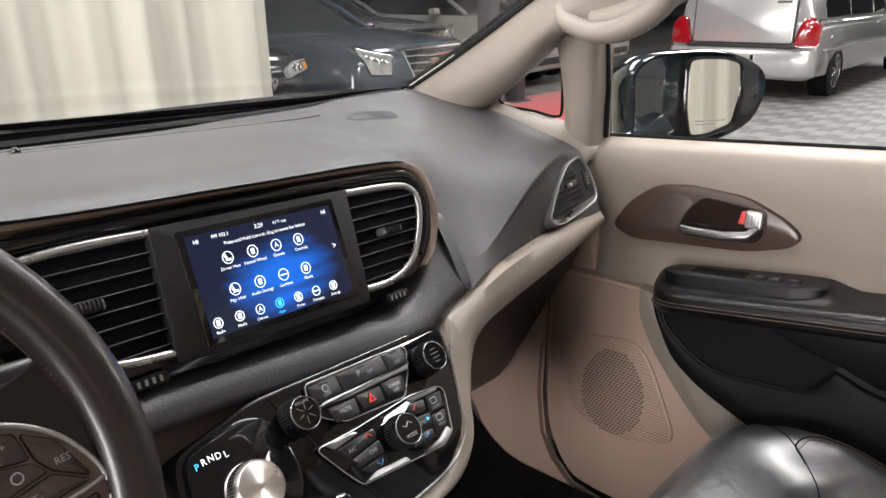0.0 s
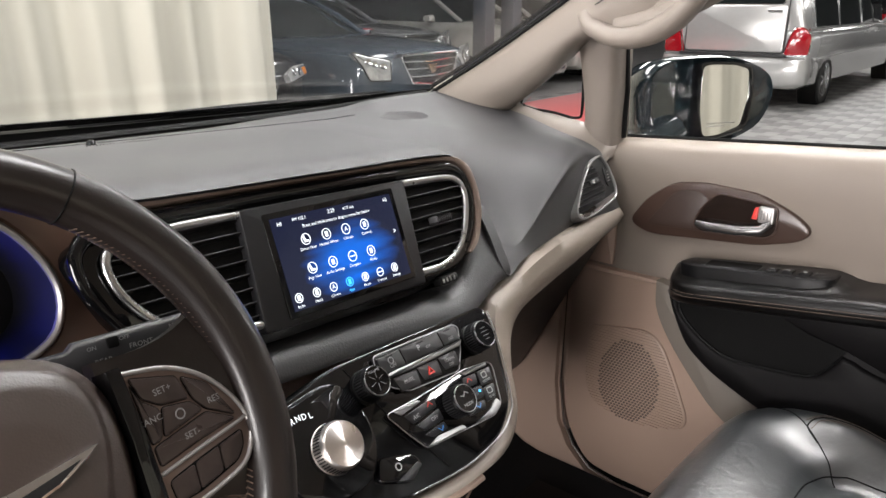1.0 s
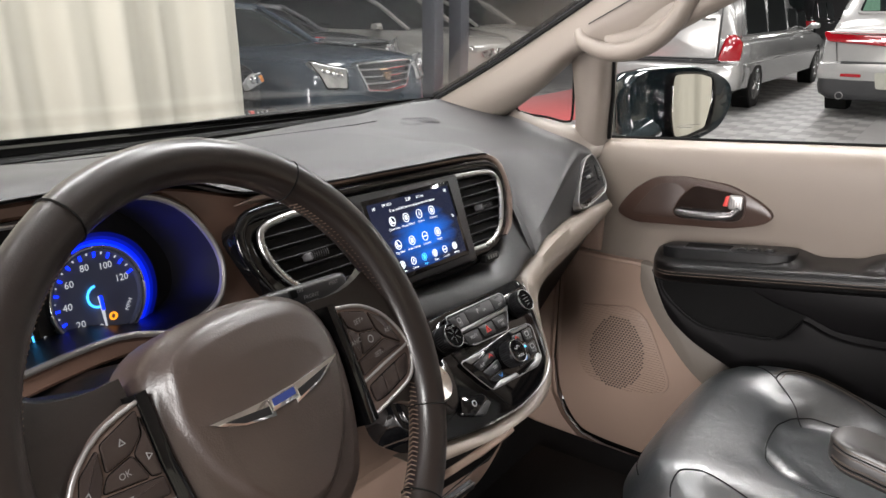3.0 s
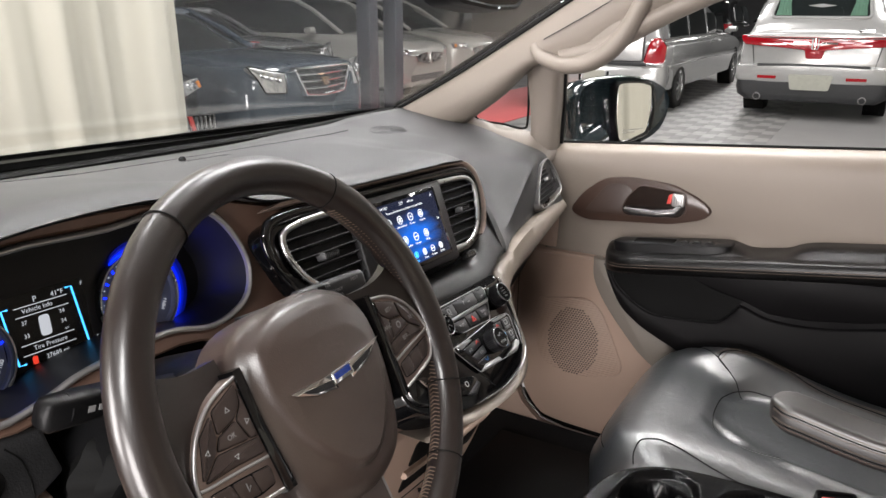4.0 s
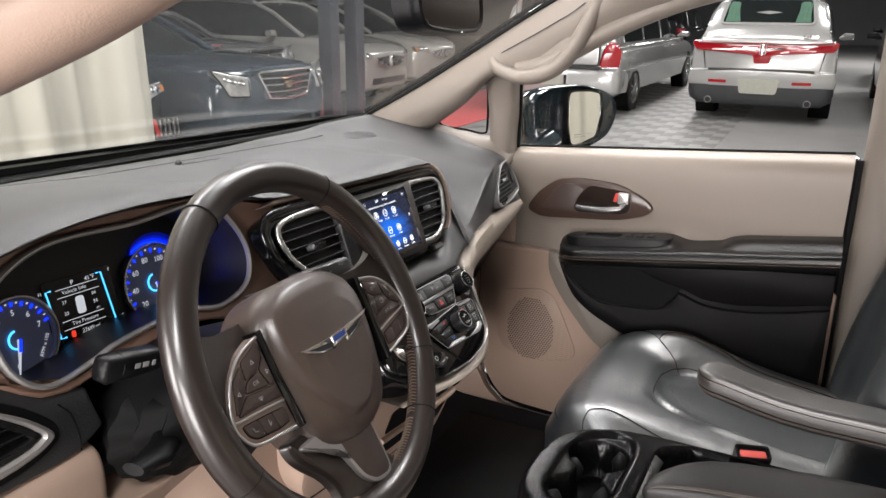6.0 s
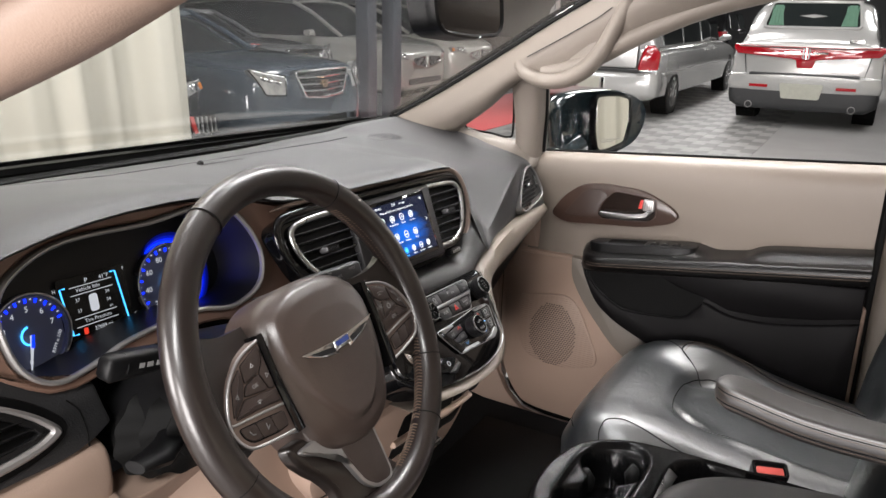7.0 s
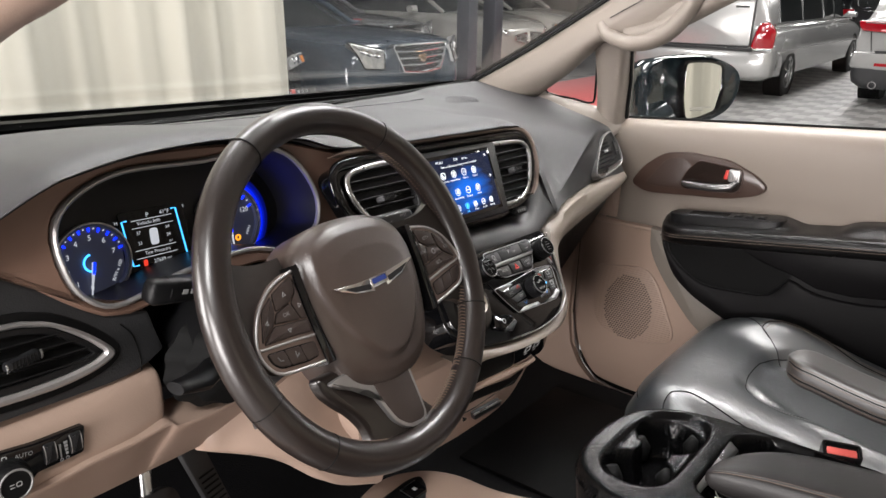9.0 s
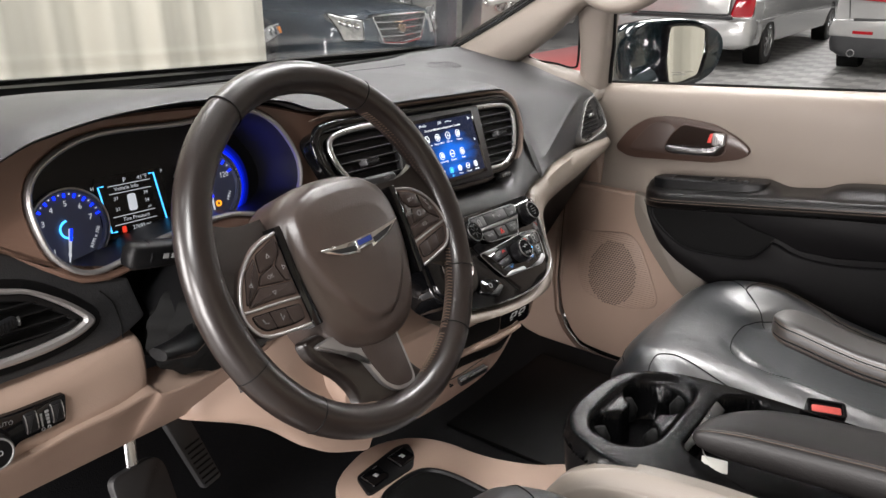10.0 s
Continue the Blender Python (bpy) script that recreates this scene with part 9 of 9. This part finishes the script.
    part("spoiler", prism(Plane((0, 0.50, 1.70), (1, 0, 0), (0, 1, 0.05)), rounded(box2(-0.58, -0.16, 0.58, 0.1), 0.05), -0.02, 0.018, 0.006), paint, c)
    b = part("bumper", hull([(-0.13, [(0, 0.50), (0.62, 0.50), (0.74, 0.53), (0.76, 0.62), (0.72, 0.70), (0.3, 0.715), (0, 0.715)]), (-0.07, [(0, 0.48), (0.84, 0.48), (0.95, 0.51), (0.965, 0.60), (0.93, 0.70), (0.5, 0.72), (0, 0.72)]), (0.06, [(0, 0.46), (0.90, 0.46), (0.975, 0.50), (0.98, 0.60), (0.955, 0.72), (0.5, 0.74), (0, 0.74)]), (0.5, [(0, 0.46), (0.90, 0.46), (0.965, 0.50), (0.968, 0.60), (0.95, 0.72), (0.5, 0.74), (0, 0.74)])]), paint, c, "painted bumper", 50)
    part("bumper_step", prism(Plane((0, -0.05, 0.725), (1, 0, 0), (0, 1, 0)), rounded(box2(-0.70, -0.07, 0.70, 0.05), 0.02), -0.012, 0.012), BUMPER_DARK, b)
    d = part("bumper_skirt", hull([(-0.12, [(0, 0.26), (0.55, 0.27), (0.70, 0.33), (0.74, 0.42), (0.73, 0.50), (0.3, 0.51), (0, 0.51)]), (-0.06, [(0, 0.23), (0.80, 0.24), (0.92, 0.31), (0.95, 0.42), (0.945, 0.50), (0.5, 0.51), (0, 0.51)]), (0.30, [(0, 0.22), (0.84, 0.23), (0.95, 0.30), (0.972, 0.42), (0.965, 0.50), (0.5, 0.51), (0, 0.51)])]), BUMPER_DARK, c, "dark lower bumper", 50)
    for s in (-1, 1):
        EX = Plane((s * 0.66, -0.11, 0.29), (1, 0, 0), (0, 0, 1))
        part("exhaust", turned(EX, [(0.05, -0.05), (0.05, 0.03), (0.04, 0.032), (0.038, -0.04)], 20), SATIN_DARK, d, "dull exhaust tip")
        part("reflector", prism(Plane((s * 0.62, -0.115, 0.56), (1, s * 0.12, 0), (0, 0, 1)), rounded(box2(-0.19, -0.02, 0.19, 0.02), 0.01), 0.0, 0.022), TAIL_RED, b, "red reflector")
        part("door_mirror", tube([(s * 0.94, 3.55, 1.08), (s * 1.02, 3.53, 1.12), (s * 1.15, 3.5, 1.12)], [0.03, 0.08, 0.07], 10, flat=0.8), paint, c)
        part("roof_rail", tube([(s * 0.62, 0.7, 1.73), (s * 0.60, 1.5, 1.76), (s * 0.60, 2.8, 1.74)], 0.018, 6), CHROME, c)
        xs = lambda z: s * (0.872 - (z - 1.1) * 0.27)
        for y0, y1 in ((0.85, 2.1), (2.2, 3.2)):
            part("side_window", sheet([[(xs(1.16) + s * 0.008, y0, 1.16), (xs(1.16) + s * 0.008, y1 + 0.2, 1.14)], [(xs(1.55) + s * 0.016, y0 + 0.08, 1.56), (xs(1.55) + s * 0.016, y1 - 0.1, 1.54)]], (-s * 0.01, 0, 0)), CAR_GLASS, c, "dark side window")
        for yy in (1.05, 4.05):
            car_wheel(c, s * 0.955, yy, 0.365, 0.25)
    PL = Plane((0, -0.13, 0.52), (1, 0, 0), (0, 0.0, 1))
    part("number_plate", prism(PL, rounded([(-0.24, -0.12), (0.24, -0.12), (0.28, 0.085), (-0.28, 0.085)], 0.03), 0, 0.022), PLATE, b, "pale number plate panel")
    return c


crossover_rear(11.32, 0.90, -90, SILVER, "silver crossover hearse with full-width red lamp band")
crossover_rear(22.0, 4.75, -90, BLACK_PAINT, "black crossover with red tail lamps", False)
crossover_rear(11.95, -1.64, -90, BLACK_PAINT, "black crossover with red tail lamps", False)
crossover_rear(18.0, -1.9, -90, BLACK_PAINT, "black crossover with red tail lamps", False)

STEEL = material("blue_grey_steel", (0.055, 0.062, 0.075), 0.5, vary=0.2, scale=10, rough_vary=0.08)
for px, py in ((7.93, 5.92), (8.58, 5.95)):
    p = thing("steel_post", (px, py, 0), "blue-grey painted square steel post", "post", group="steel posts", m=GARAGE)
    part("shaft", block(px - 0.10, py - 0.10, 0.0, px + 0.10, py + 0.10, 5.0, 0.01), STEEL, p)
    part("foot_plate", block(px - 0.17, py - 0.17, 0.0, px + 0.17, py + 0.17, 0.02, 0.004), STEEL, p)

# --- interlocking floor tiles, two greys, laid in stepped rows ---
TX, TY = 0.30, 0.15
tile_mesh = {}
for key, mat in (("light", LIGHT_TILE), ("dark", DARK_TILE)):
    tile_mesh[key] = finish(block(-TX / 2 + 0.001, -TY / 2 + 0.001, 0.0, TX / 2 - 0.001, TY / 2 - 0.001, 0.004, 0.001, 1), "tile", mat)
floor_tiles = new("tile_floor")
tagged(floor_tiles, "two-tone grey interlocking floor tiles in stepped rows", "floor tiles", kind="structure")
rest = {"light": [], "dark": []}
count = 0
for j in range(60):
    for i in range(42):
        x, y = 7.7 + i * TX + (j % 2) * TX / 2, -2.6 + j * TY
        if y < 1.05 or 4.22 < y < 6.2 and x < 15.8:
            continue
        key = "dark" if (i + j) % 2 == 0 else "light"
        if 8.6 < x < 12.2 and 1.7 < y < 4.2 and count < 300:
            ob = new("tile", tile_mesh[key])
            ob.parent = floor_tiles
            ob.location = (x, y, 0)
            count += 1
        else:
            rest[key].append((x, y))
for key, mat in (("light", LIGHT_TILE), ("dark", DARK_TILE)):
    verts, faces = [], []
    for x, y in rest[key]:
        k = len(verts)
        for z in (0.0, 0.004):
            verts += [(x + a * (TX / 2 - 0.001), y + b * (TY / 2 - 0.001), z) for a, b in ((-1, -1), (1, -1), (1, 1), (-1, 1))]
        faces += [(k + 4, k + 5, k + 6, k + 7)] + [(k + a, k + (a + 1) % 4, k + 4 + (a + 1) % 4, k + 4 + a) for a in range(4)]
    me = bpy.data.meshes.new("more_tiles")
    me.from_pydata(verts, [], faces)
    me.materials.append(mat)
    ob = new("more_tiles", me)
    ob.parent = floor_tiles
    tagged(ob, kind="stuff")
